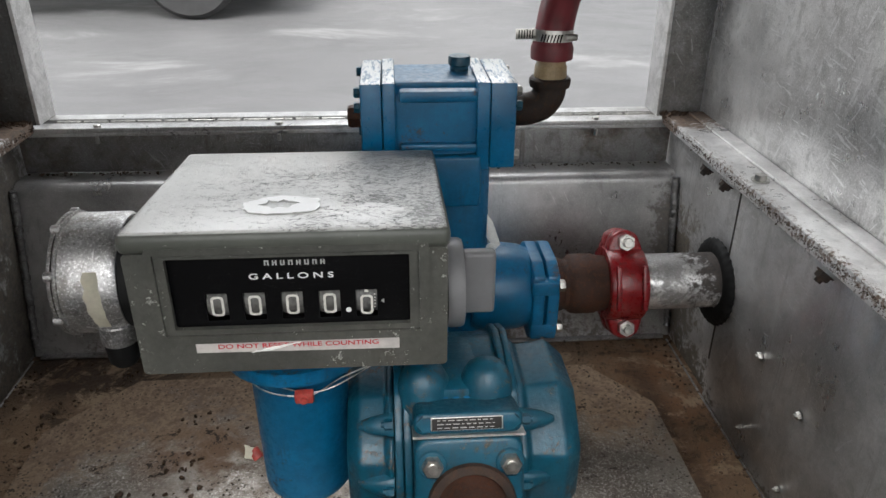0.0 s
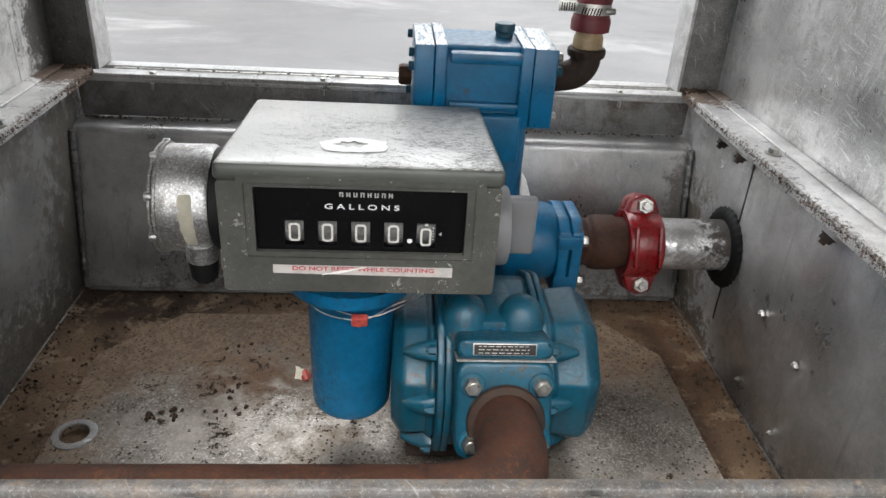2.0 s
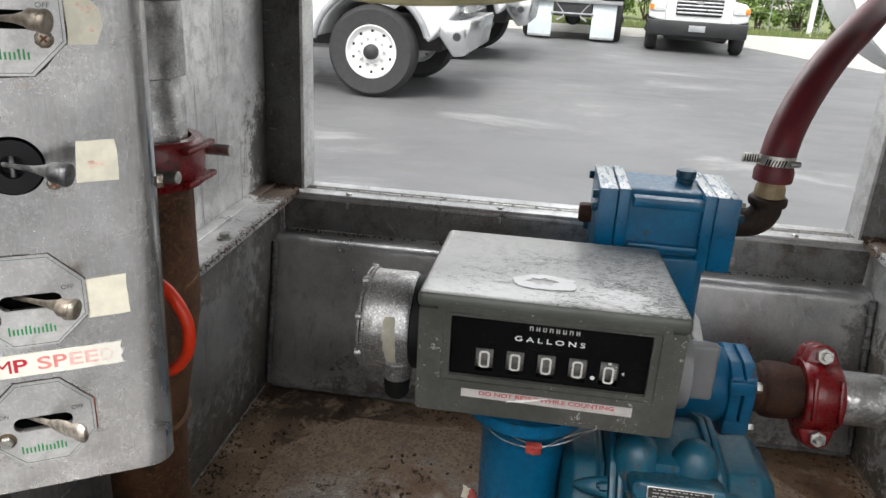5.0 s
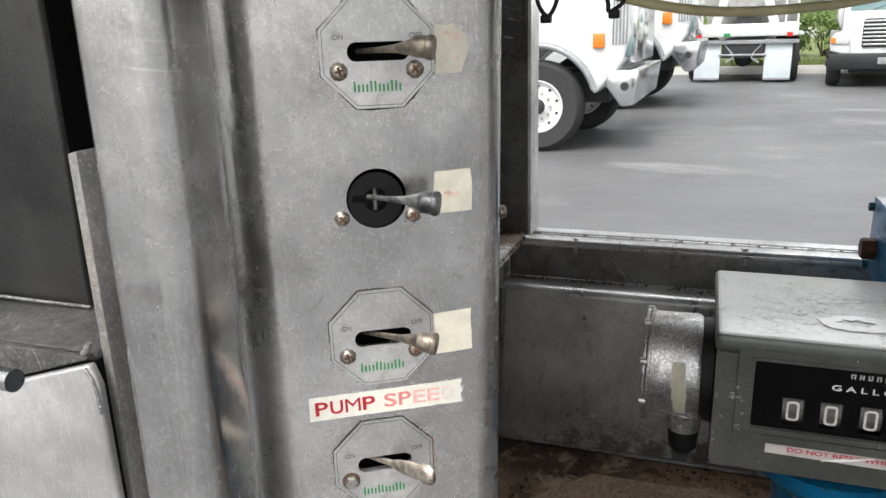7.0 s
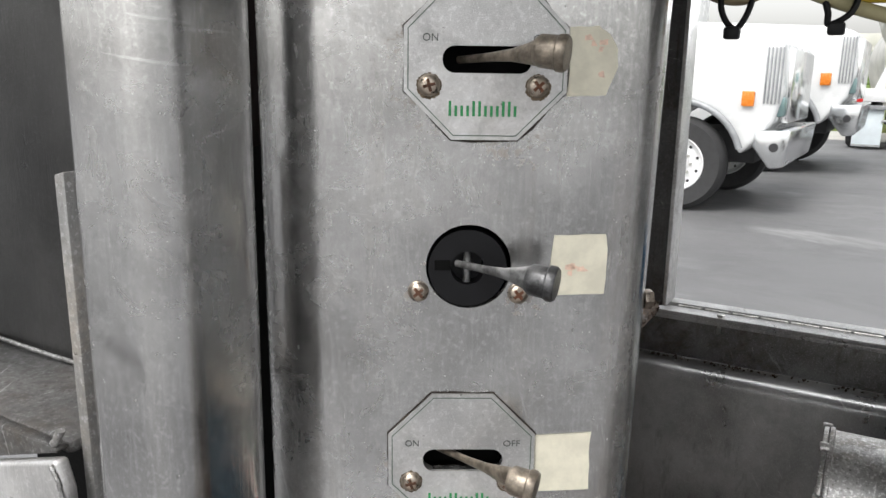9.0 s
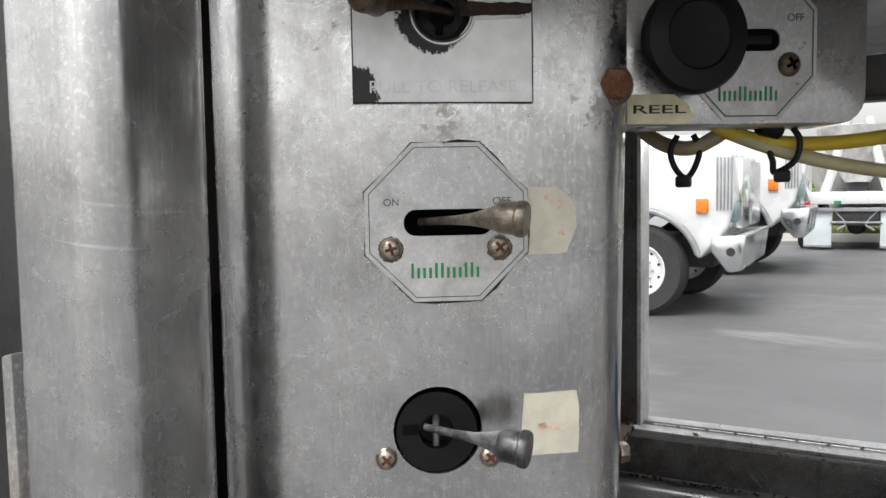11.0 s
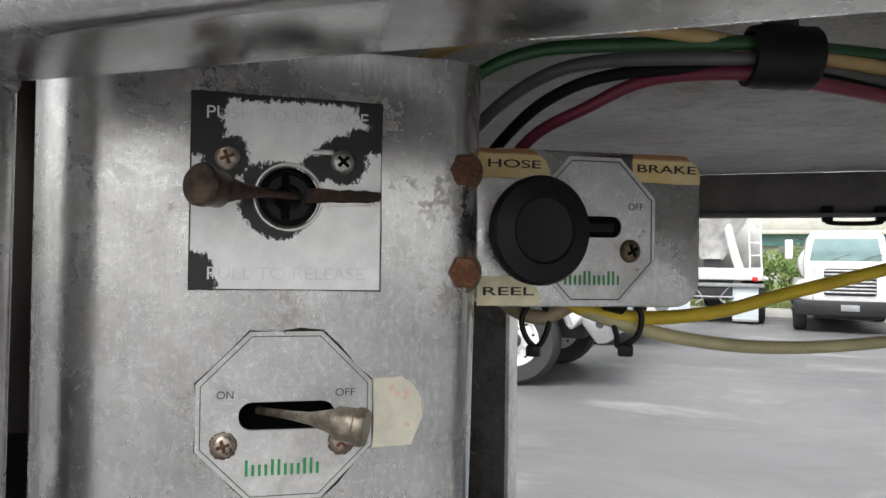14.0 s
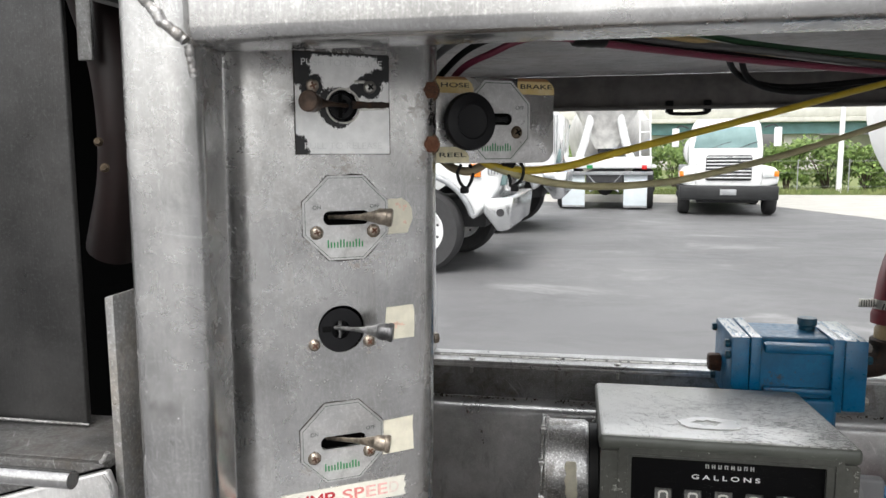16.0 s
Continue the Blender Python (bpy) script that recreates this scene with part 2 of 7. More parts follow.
M["teal"] = paint("teal_blue_paint", (0.0, 0.062, 0.105), (0.16, 0.12, 0.09), 0.4, 0.46, 1.0, 1.3, 0.06, 0.8)
M["red"] = paint("red_casting_paint", (0.21, 0.002, 0.005), (0.03, 0.01, 0.01), 0.6, 0.33, 0.8, 1.5, 0.2, 0.7)
M["rust"] = rust("rusty_iron", (0.066, 0.027, 0.016), (0.14, 0.057, 0.027), (0.024, 0.013, 0.01))
M["riser"] = rust("orange_brown_riser", (0.13, 0.058, 0.026), (0.27, 0.135, 0.062), (0.045, 0.022, 0.013))
M["rust_dark"] = rust("dark_iron", (0.035, 0.02, 0.014), (0.08, 0.04, 0.02), (0.012, 0.01, 0.009))
M["rust_orange"] = rust("orange_rust", (0.17, 0.08, 0.035), (0.28, 0.14, 0.06), (0.06, 0.03, 0.018))
M["steel"] = plain("zinc_steel", (0.5, 0.49, 0.46), 0.32, 0.95, 0.25, 150, 0.2)
M["bolt_rust"] = rust("rusty_bolt", (0.16, 0.06, 0.03), (0.3, 0.15, 0.09), (0.05, 0.03, 0.02))
M["chrome"] = plain("chrome", (0.8, 0.8, 0.8), 0.12, 1.0, 0.05, 20, 0.02)
M["pipe"] = aluminium("silver_pipe", 0.68, 0.55, (0.025, 0.016, 0.012), 0.3, (40, 40, 40), mottle=0.5, blots=(((0.475, 0.95, 0.86), 0.07, (1, 0.6, 0.6), 0.95), ((0.40, 0.95, 0.87), 0.05, (1, 0.5, 0.5), 0.6)))
M["grey_box"] = paint("grey_green_enamel", (0.070, 0.071, 0.063), (0.36, 0.36, 0.34), 0.55, 0.42, 0.4, 1.0, 0.15)
M["grey_knob"] = plain("grey_knob_plastic", (0.16, 0.16, 0.165), 0.45, 0, 0.08, 40)
M["cast"] = aluminium("cast_aluminium", 0.46, 0.4, (0.2, 0.16, 0.12), 0.36, (40, 40, 40), mottle=1.0)
M["black"] = plain("black_plastic", (0.005, 0.005, 0.006), 0.45, 0, 0.2, 80, spec=0.25)
M["rubber"] = plain("black_rubber", (0.006, 0.006, 0.006), 0.6, 0, 0.25, 120, 0.2, spec=0.2)
# near-black for slots, recesses and dark insides, with their shade in the colour
M["void"] = plain("recess_shade_black", (0.003, 0.003, 0.003), 0.8, 0, 0.2, 200, spec=0.1)
M["white"] = plain("white_print", (0.8, 0.8, 0.78), 0.5, 0, 0.08, 300, 0.0)
M["digit"] = plain("counter_wheel_white", (0.55, 0.54, 0.5), 0.5, 0, 0.15, 300, 0.0)
M["green"] = plain("green_print", (0.02, 0.22, 0.07), 0.5, 0, 0.15, 400, 0.0)
M["green_line"] = plain("green_line", (0.06, 0.10, 0.07), 0.5, 0, 0.3, 300, 0.0)
M["red_print"] = plain("red_print", (0.42, 0.012, 0.022), 0.5, 0, 0.2, 300, 0.0)
M["red_faded"] = plain("faded_red_print", (0.75, 0.42, 0.38), 0.5, 0, 0.2, 300, 0.0)
M["ghost"] = plain("worn_print", (0.42, 0.42, 0.4), 0.5, 0, 0.2, 300, 0.0)
M["ink"] = plain("black_print", (0.015, 0.013, 0.012), 0.5, 0, 0.2, 300, 0.0)
M["grey_print"] = plain("grey_print", (0.07, 0.075, 0.07), 0.5, 0, 0.2, 300, 0.0)
M["hose"] = plain("red_rubber_hose", (0.13, 0.011, 0.017), 0.5, 0, 0.25, 40, 0.15)
M["brass"] = paint("taped_brass", (0.32, 0.23, 0.12), (0.5, 0.45, 0.3), 0.6, 0.45, 0.5, 3.0, 0.0, 0.6)
M["yellow"] = plain("yellow_tube", (0.55, 0.4, 0.03), 0.4, 0, 0.15, 40)
M["beige"] = plain("beige_tube", (0.42, 0.38, 0.22), 0.4, 0, 0.15, 40)
M["tan"] = plain("tan_tube", (0.33, 0.27, 0.17), 0.4, 0, 0.15, 40)
M["cable_tan"] = plain("golden_tan_cable", (0.42, 0.30, 0.13), 0.42, 0, 0.15, 60)
M["cable_red"] = plain("red_cable", (0.16, 0.018, 0.045), 0.42, 0, 0.15, 60)
M["cable_grey"] = plain("grey_cable", (0.1, 0.1, 0.1), 0.4, 0, 0.2, 60)
M["cable_green"] = plain("green_cable", (0.01, 0.06, 0.018), 0.42, 0, 0.2, 60)
M["seal"] = plain("red_lead_seal", (0.33, 0.05, 0.04), 0.5, 0, 0.3, 200)
M["orange"] = plain("red_orange_vinyl", (0.75, 0.04, 0.008), 0.35, 0, 0.1, 50)
M["alu_back"] = aluminium("aluminium_channel", 0.53, 0.1, (0.08, 0.06, 0.045), rough=0.34, metal=0.8, runs=0.3, mottle=0.16, scratch=0.4, blots=(((0.487, 1.14, 0.78), 0.06, (1, 1, 0.3), 0.7), ((0.0, 1.11, 0.64), 0.08, (0.12, 1, 1), 0.85)))
M["alu_rim"] = aluminium("aluminium_rim", 0.195, 0.55, (0.12, 0.085, 0.055), rough=0.42, scratch=0.25, grain=(4, 40, 40), mottle=0.8, blots=(((0.0, 0.335, 0.985), 0.012, (0.0, 1, 1), 0.8),))
M["sill"] = aluminium("aluminium_sill", 0.75, 0.2, (0.12, 0.1, 0.08), rough=0.34, metal=0.6)
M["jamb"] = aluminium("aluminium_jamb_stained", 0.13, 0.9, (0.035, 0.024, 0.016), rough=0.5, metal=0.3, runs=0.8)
M["rail"] = aluminium("ledge_white_dirty", 0.98, 0.2, (0.1, 0.06, 0.035), rough=0.3, metal=0.5, mottle=0.25, blots=(((0.468, 0.7, 0.985), 0.016, (1, 0.02, 1), 0.9), ((-0.497, 0.7, 0.985), 0.016, (1, 0.02, 1), 0.9), ((0.5, 1.18, 0.99), 0.1, (1, 1, 1), 0.95), ((-0.53, 1.17, 0.99), 0.13, (1, 1, 1), 0.95)))
M["alu_plate"] = aluminium("valve_plate", 0.68, 0.3, (0.12, 0.1, 0.08), rough=0.38, grain=(60, 60, 60), metal=0.75, scratch=0.2, mottle=0.22)
M["screw"] = plain("tarnished_screw", (0.42, 0.36, 0.3), 0.3, 0.9, 0.3, 300, 0.2)
M["screw_dark"] = plain("brown_screw", (0.12, 0.09, 0.06), 0.45, 0.6, 0.4, 300, 0.3)
M["lever"] = plain("worn_lever", (0.24, 0.205, 0.165), 0.36, 0.7, 0.45, 170, 0.4)
M["lever_dark"] = plain("dark_lever", (0.09, 0.09, 0.092), 0.36, 0.7, 0.7, 150, 0.4)
M["lever_grey"] = plain("scuffed_grey_lever", (0.2, 0.2, 0.2), 0.34, 0.75, 0.6, 160, 0.4)
M["red_rust"] = rust("red_rust_edge", (0.24, 0.05, 0.02), (0.36, 0.1, 0.04), (0.1, 0.02, 0.012))
M["lever_rust"] = plain("rusty_lever", (0.075, 0.05, 0.037), 0.36, 0.6, 0.5, 150, 0.4)
M["tape"] = plain("masking_tape", (0.62, 0.59, 0.48), 0.7, 0, 0.1, 90)
M["tape_mark"] = plain("faded_marker", (0.66, 0.48, 0.38), 0.7, 0, 0.2, 400)
M["label_white"] = plain("white_label", (0.72, 0.7, 0.62), 0.55, 0, 0.06, 120)
M["label_pale"] = plain("pale_label", (0.68, 0.62, 0.42), 0.6, 0, 0.12, 120)
M["red_soft"] = plain("softly_faded_print", (0.66, 0.22, 0.2), 0.5, 0, 0.2, 300, 0.0)
M["red_ghost"] = plain("nearly_gone_print", (0.7, 0.6, 0.53), 0.5, 0, 0.1, 300, 0.0)


def label_aged():
    n = Nodes("aged_label")
    v = n.noise(70, 5, 0.7)
    base = n.mix(n.ramp(v, 0.35, 0.7), (0.62, 0.46, 0.19), (0.68, 0.57, 0.33))
    edge = n.math("ADD", n.ramp(n.axis(1), 0.027, 0.0325), n.math("MULTIPLY", v, 0.6))
    base = n.mix(n.ramp(edge, 0.75, 1.1, 0, 0.9), base, (0.2, 0.07, 0.02))
    return n.end(base, 0.6)


M["label_aged"] = label_aged()


def worn_plate():
    """White plate on which black paint is left at the edges, round the hole and the screws."""
    n = Nodes("worn_black_on_white")
    blobs = [((-0.034, 0.036), 0.0130), ((-0.031, 0.022), 0.0090), ((-0.022, 0.0125), 0.0085), ((0.034, 0.034), 0.0095), ((0.0335, 0.022), 0.0060), ((0.0196, 0.0135), 0.0092), ((-0.033, -0.028), 0.0068), ((-0.029, -0.034), 0.005), ((-0.012, 0.006), 0.005), ((0.010, 0.010), 0.0055), ((0.026, 0.020), 0.0055)]
    f = None
    for (x, y), r in blobs:
        d = n.math("SUBTRACT", r, n.dist((x, y, 0), (1, 1, 0)))
        f = d if f is None else n.math("MAXIMUM", f, d)
    ring = n.math("SUBTRACT", 0.0142, n.dist((-0.003, -0.0025, 0), (1, 1, 0)))
    f = n.math("MAXIMUM", f, n.math("SUBTRACT", ring, n.ramp(n.axis(0), -0.002, 0.012, 0.0, 0.0025)))
    top = n.math("SUBTRACT", n.axis(1), 0.0335)
    f = n.math("MAXIMUM", f, top)
    f = n.math("ADD", f, n.math("MULTIPLY", n.math("SUBTRACT", n.noise((500, 260, 260), 6, 0.8), 0.5), 0.011))
    mask = n.ramp(f, -0.0003, 0.0003)
    white = n.mix(n.ramp(n.noise(120, 5), 0.35, 0.7), (0.8, 0.8, 0.79), (0.9, 0.9, 0.89))
    stain = n.math("MULTIPLY", n.ramp(n.dist((0.030, -0.001, 0), (0.6, 3, 0)), 0.003, 0.010, 1, 0), n.ramp(n.noise(300, 4), 0.35, 0.6))
    base = n.mix(stain, n.mix(mask, white, (0.012, 0.012, 0.013)), (0.12, 0.05, 0.025))
    n.bump(mask, 0.3, 0.0002)
    return n.end(base, n.ramp(mask, 0, 1, 0.32, 0.5), 0.0)


M["worn_plate"] = worn_plate()


def streaked():
    return aluminium("aluminium_streaked", 0.98, 0.2, (0.06, 0.05, 0.04), rough=0.4, metal=0.42, scratch=0.5, runs=0.85, mottle=0.7, blots=(((-0.56, 1.2, 1.05), 0.13, (0, 1, 0.8), 0.9),))


M["alu_streak"] = streaked()


def dirt_floor(name, plate):
    """Bare plate under dried mud, spatter and crumbs, or the mud in the gutter round it."""
    n = Nodes(name)
    big, mid, small = n.noise(6, 6, 0.7), n.noise(28, 6, 0.7, warp=0.4), n.noise(170, 5, 0.7)
    if plate:
        # bare worn metal, bright where it is rubbed, with fine black pitting
        base = n.mix(n.ramp(big, 0.35, 0.65), (0.125, 0.11, 0.093), (0.29, 0.266, 0.236))
        base = n.mix(n.math("MULTIPLY", n.ramp(n.noise(330, 4, 0.8), 0.52, 0.6, 0, 0.6), n.ramp(n.noise(7, 4), 0.42, 0.6, 0.25, 1)), base, (0.58, 0.56, 0.53))
        pits = n.math("MULTIPLY", n.ramp(n.noise(240, 4, 0.75), 0.57, 0.63), n.ramp(n.noise(9, 4), 0.42, 0.58, 0.1, 0.85))
        base = n.mix(pits, base, (0.05, 0.042, 0.034))
        # dried mud drifts from the back and the left edge, with stains spreading from it
        far = n.ramp(n.axis(1), 0.72, 1.03, -0.16, 0.2)
        side = n.ramp(n.axis(0), -0.47, -0.3, 0.2, 0.0)
        drift = n.math("ADD", n.math("ADD", far, side), n.math("ADD", n.math("MULTIPLY", big, 0.7), n.math("MULTIPLY", mid, 0.4)))
        mud = n.ramp(drift, 0.40, 0.62, 0, 0.95)
        stain = n.math("MULTIPLY", n.ramp(n.dist((-0.2, 0.83, 0.65), (0.7, 1.3, 0)), 0.02, 0.12, 0.75, 0), n.ramp(mid, 0.38, 0.6))
        base = n.mix(mud, base, n.mix(n.ramp(n.math("ADD", n.math("MULTIPLY", small, 0.5), n.math("MULTIPLY", mid, 0.5)), 0.38, 0.62), (0.085, 0.052, 0.031), (0.20, 0.142, 0.092)))
        base = n.mix(stain, base, (0.09, 0.048, 0.026))
        crumbs = n.math("ADD", n.math("MULTIPLY", mid, 0.7), n.math("MULTIPLY", small, 0.45))
        dark = n.ramp(crumbs, 0.66, 0.70)
        base = n.mix(dark, base, (0.022, 0.015, 0.01))
        spat = n.math("MULTIPLY", n.ramp(n.math("ADD", n.voronoi(130), n.math("MULTIPLY", n.noise(420, 3), 0.45)), 0.42, 0.48, 0.95, 0), n.ramp(n.noise(13, 4), 0.40, 0.54))
        base = n.mix(spat, base, (0.03, 0.022, 0.016))
        soil = n.math("MINIMUM", 1.0, n.math("ADD", n.math("ADD", mud, dark), n.math("ADD", spat, stain)))
        metal, rough = n.ramp(soil, 0, 1, 0.8, 0.0), n.math("ADD", n.ramp(mid, 0.3, 0.7, 0.27, 0.47), n.math("MULTIPLY", soil, 0.35))
        n.bump(n.math("ADD", n.math("MULTIPLY", mid, 1.0), n.math("ADD", n.math("MULTIPLY", small, 0.5), soil)), 0.5, 0.0012)
        return n.end(base, rough, metal, 0.3)
    patch = n.noise(11, 6, 0.72, warp=0.6)
    base = n.mix(n.ramp(big, 0.3, 0.7), (0.082, 0.054, 0.033), (0.155, 0.103, 0.063))
    rusty = n.math("MULTIPLY", n.ramp(n.dist((0.415, 0.95, 0.65), (1.2, 0.6, 0)), 0.03, 0.14, 0.95, 0), n.ramp(mid, 0.36, 0.55))
    base = n.mix(rusty, base, (0.115, 0.058, 0.027))
    damp = n.math("MULTIPLY", n.ramp(n.dist((0.402, 0.78, 0.65), (1, 0.09, 0)), 0.008, 0.04, 0.95, 0), n.ramp(mid, 0.36, 0.52))
    base = n.mix(damp, base, (0.04, 0.022, 0.012))
    heap = n.math("MULTIPLY", n.ramp(n.dist((-0.42, 1.04, 0.65), (0.55, 1.3, 0)), 0.05, 0.12, 0.95, 0), n.ramp(mid, 0.34, 0.5))
    base = n.mix(heap, base, (0.026, 0.015, 0.009))
    base = n.mix(n.ramp(patch, 0.55, 0.62, 0, 0.8), base, (0.03, 0.019, 0.011))
    base = n.mix(n.ramp(patch, 0.47, 0.38, 0, 0.8), base, (0.23, 0.17, 0.115))
    base = n.mix(n.ramp(small, 0.56, 0.66), base, (0.014, 0.01, 0.007))
    n.bump(n.math("ADD", n.math("MULTIPLY", mid, 1.5), n.math("ADD", small, patch)), 0.6, 0.004)
    return n.end(base, n.ramp(big, 0.3, 0.7, 0.55, 0.85), 0.0, 0.25)


# paler copy of the wall sheet, the right wall's sheen put into its tone
M["alu_lit"] = aluminium("aluminium_sheet_lit", 0.70, 0.3, (0.085, 0.065, 0.042), rough=0.33, runs=0.45, scratch=0.8, mottle=0.35, metal=0.82, blots=(((0.487, 1.12, 0.72), 0.17, (0, 1, 0.8), 0.92), ((0.487, 1.0, 0.62), 0.15, (0, 1, 1.4), 0.95), ((0.487, 0.6, 0.62), 0.09, (0, 0.25, 1.6), 0.85)))
M["floor_plate"] = dirt_floor("stained_plate", True)
M["floor_dirt"] = dirt_floor("muddy_floor", False)


def peeling_top():
    """Grey enamel with a weathered, flaking top, whose white also carries the sky's glare."""
    n = Nodes("grey_enamel_flakes_and_glare")
    flake = n.noise((105, 190, 110), 7, 0.85, warp=1.4)
    patch = n.noise(14, 3, 0.6)
    area = n.ramp(n.axis(0), -0.1, 0.09, 0.07, -0.02)
    up = n.ramp(upward(n), 0.75, 0.95)
    k = n.math("MULTIPLY", n.ramp(n.math("ADD", flake, n.math("ADD", area, n.math("MULTIPLY", n.math("SUBTRACT", patch, 0.5), 0.25))), 0.47, 0.51), up)
    low = n.mix(n.ramp(n.noise(16, 5), 0.3, 0.7), (0.060, 0.064, 0.055), (0.085, 0.09, 0.078))
    low = n.mix(n.ramp(n.noise(150, 5, 0.7), 0.65, 0.7, 0, 0.8), low, (0.36, 0.36, 0.34))
    top = n.mix(n.ramp(n.noise(60, 5), 0.3, 0.7), (0.10, 0.103, 0.095), (0.17, 0.172, 0.162))
    # flake white raised to put the lid's glare into the colour
    base = n.mix(k, n.mix(up, low, top), (0.64, 0.64, 0.62))
    n.bump(n.math("ADD", k, n.math("MULTIPLY", n.noise(90, 4), 0.6)), 0.5, 0.0006)
    return n.end(base, n.ramp(k, 0, 1, 0.45, 0.27), 0.0, 0.6, 0.05)


M["grey_top"] = peeling_top()


def torn_paper():
    n = Nodes("sticker_paper_scuffed")
    k = n.ramp(n.noise(110, 4, 0.7, warp=0.6), 0.66, 0.7, 0, 0.7)
    return n.end(n.mix(k, (0.93, 0.93, 0.92), (0.3, 0.3, 0.29)), 0.3, 0.0, 0.5, 0.4)


M["sticker"] = torn_paper()


def asphalt():
    """Worn yard asphalt with washed-out pale drifts and damp darker lanes."""
    n = Nodes("asphalt")
    big, drift, fine = n.noise(0.16, 5, 0.6), n.noise((0.45, 0.75, 1), 7, 0.72, warp=0.5), n.noise(60, 4, 0.7)
    base = n.mix(n.ramp(big, 0.35, 0.65), (0.115, 0.115, 0.118), (0.16, 0.16, 0.163))
    base = n.mix(n.ramp(drift, 0.53, 0.7, 0, 0.65), base, (0.31, 0.31, 0.31))
    base = n.mix(n.ramp(n.noise((1.6, 3.2, 1), 5, 0.7), 0.6, 0.68, 0, 0.4), base, (0.15, 0.15, 0.15))
    base = n.mix(n.ramp(fine, 0.55, 0.75, 0, 0.4), base, (0.12, 0.12, 0.12))
    n.bump(fine, 0.4, 0.004)
    return n.end(base, n.ramp(drift, 0.4, 0.7, 0.5, 0.75), 0.0, 0.4)


M["asphalt"] = asphalt()
M["concrete"] = plain("pale_concrete", (0.42, 0.41, 0.38), 0.85, 0, 0.12, 2)
M["truck_white"] = plain("white_truck_paint", (0.69, 0.70, 0.70), 0.25, 0, 0.04, 3, 0.02, 0.5, 0.4)
M["truck_grey"] = plain("grey_truck_steel", (0.3, 0.31, 0.32), 0.5, 0.3, 0.2, 6)
M["truck_dark"] = plain("dark_chassis", (0.03, 0.03, 0.032), 0.6, 0.1, 0.3, 6)
M["tyre"] = plain("tyre_rubber", (0.03, 0.03, 0.031), 0.75, 0, 0.25, 14, 0.3)
M["rim_white"] = plain("white_wheel", (0.72, 0.72, 0.72), 0.4, 0.1, 0.08, 12)
M["glass"] = plain("windscreen", (0.2, 0.3, 0.3), 0.08, 0.2, 0.15, 1.5, 0.0)
M["amber"] = plain("amber_lamp", (0.7, 0.2, 0.02), 0.25, 0, 0.1, 20)
M["flap"] = plain("white_mud_flap", (0.6, 0.66, 0.69), 0.55, 0, 0.06, 5)
M["drum"] = plain("silver_chute", (0.62, 0.61, 0.59), 0.5, 0.3, 0.25, 3)
M["leaf"] = None
n_ = Nodes("leaves")
rnd = n_.nt.nodes.new("ShaderNodeNewGeometry").outputs["Random Per Island"]
M["leaf"] = n_.end(n_.mix(rnd, (0.075, 0.14, 0.025), (0.2, 0.28, 0.075)), 0.6)
n_ = Nodes("grass")
M["grass"] = n_.end(n_.mix(n_.ramp(n_.noise(1.5, 5), 0.3, 0.7), (0.1, 0.15, 0.04), (0.2, 0.22, 0.08)), 0.8)
M["bark"] = plain("bark", (0.09, 0.07, 0.05), 0.8, 0, 0.3, 10)
M["teal_steel"] = plain("teal_bridge_steel", (0.1, 0.2, 0.22), 0.55, 0, 0.15, 1)
M["wall_pale"] = plain("pale_concrete_wall", (0.5, 0.49, 0.46), 0.8, 0, 0.12, 0.8)
def dusty_dial():
    """Black dial enamel with pale dust and fine scratches."""
    n = Nodes("black_dial")
    dust = n.math("MULTIPLY", n.ramp(n.noise(900, 3, 0.8), 0.63, 0.68, 0, 0.55), n.ramp(n.noise(45, 4), 0.45, 0.6))
    base = n.mix(dust, (0.003, 0.003, 0.0034), (0.3, 0.3, 0.29))
    n.bump(n.noise(1500, 3), 0.1, 0.0003)
    return n.end(base, n.ramp(dust, 0, 0.5, 0.4, 0.6), 0.0, 0.14)


M["dial"] = dusty_dial()
M["wheel"] = plain("counter_wheel_grey", (0.085, 0.083, 0.077), 0.5, 0, 0.5, 260)
M["wheel_last"] = plain("counter_wheel_tenths", (0.08, 0.08, 0.078), 0.5, 0, 0.5, 260)
M["label_white2"] = plain("warning_label_paper", (0.46, 0.43, 0.41), 0.5, 0, 0.12, 120)
M["plate_rim"] = plain("nameplate_metal", (0.5, 0.5, 0.48), 0.35, 0.8, 0.2, 300)
# sheet of the next compartment, its tone sunk to hold the shade there
M["alu_panel_shaded"] = aluminium("aluminium_panel_shaded", 0.07, 0.3, (0.02, 0.018, 0.016), rough=0.34, grain=(40, 40, 2), metal=0.85, runs=0.6, scratch=0.03, mottle=0.3)
M["alu_ledge"] = aluminium("aluminium_ledge", 0.2, 0.7, (0.04, 0.031, 0.023), rough=0.34, mottle=0.8)
M["alu_lower"] = aluminium("aluminium_lower_sheet", 0.72, 0.15, (0.2, 0.17, 0.14), rough=0.36, grain=(30, 30, 2), metal=0.8, scratch=0.3, mottle=0.2)
M["weld_dull"] = aluminium("dull_weld_bead", 0.24, 0.5, (0.05, 0.04, 0.03), rough=0.45, grain=(40, 40, 40), mottle=0.8)
# tone lowered to put the flat bar's shade into the colour
M["flat_bar"] = aluminium("aluminium_flat_bar", 0.3, 0.5, (0.14, 0.115, 0.085), rough=0.5, metal=0.5)
M["red_dark"] = plain("dark_red_pipe", (0.012, 0.004, 0.0035), 0.5, 0, 0.2, 20)
M["chrome_dull"] = plain("dull_chrome", (0.62, 0.63, 0.64), 0.2, 0.95, 0.06, 2, 0.02)
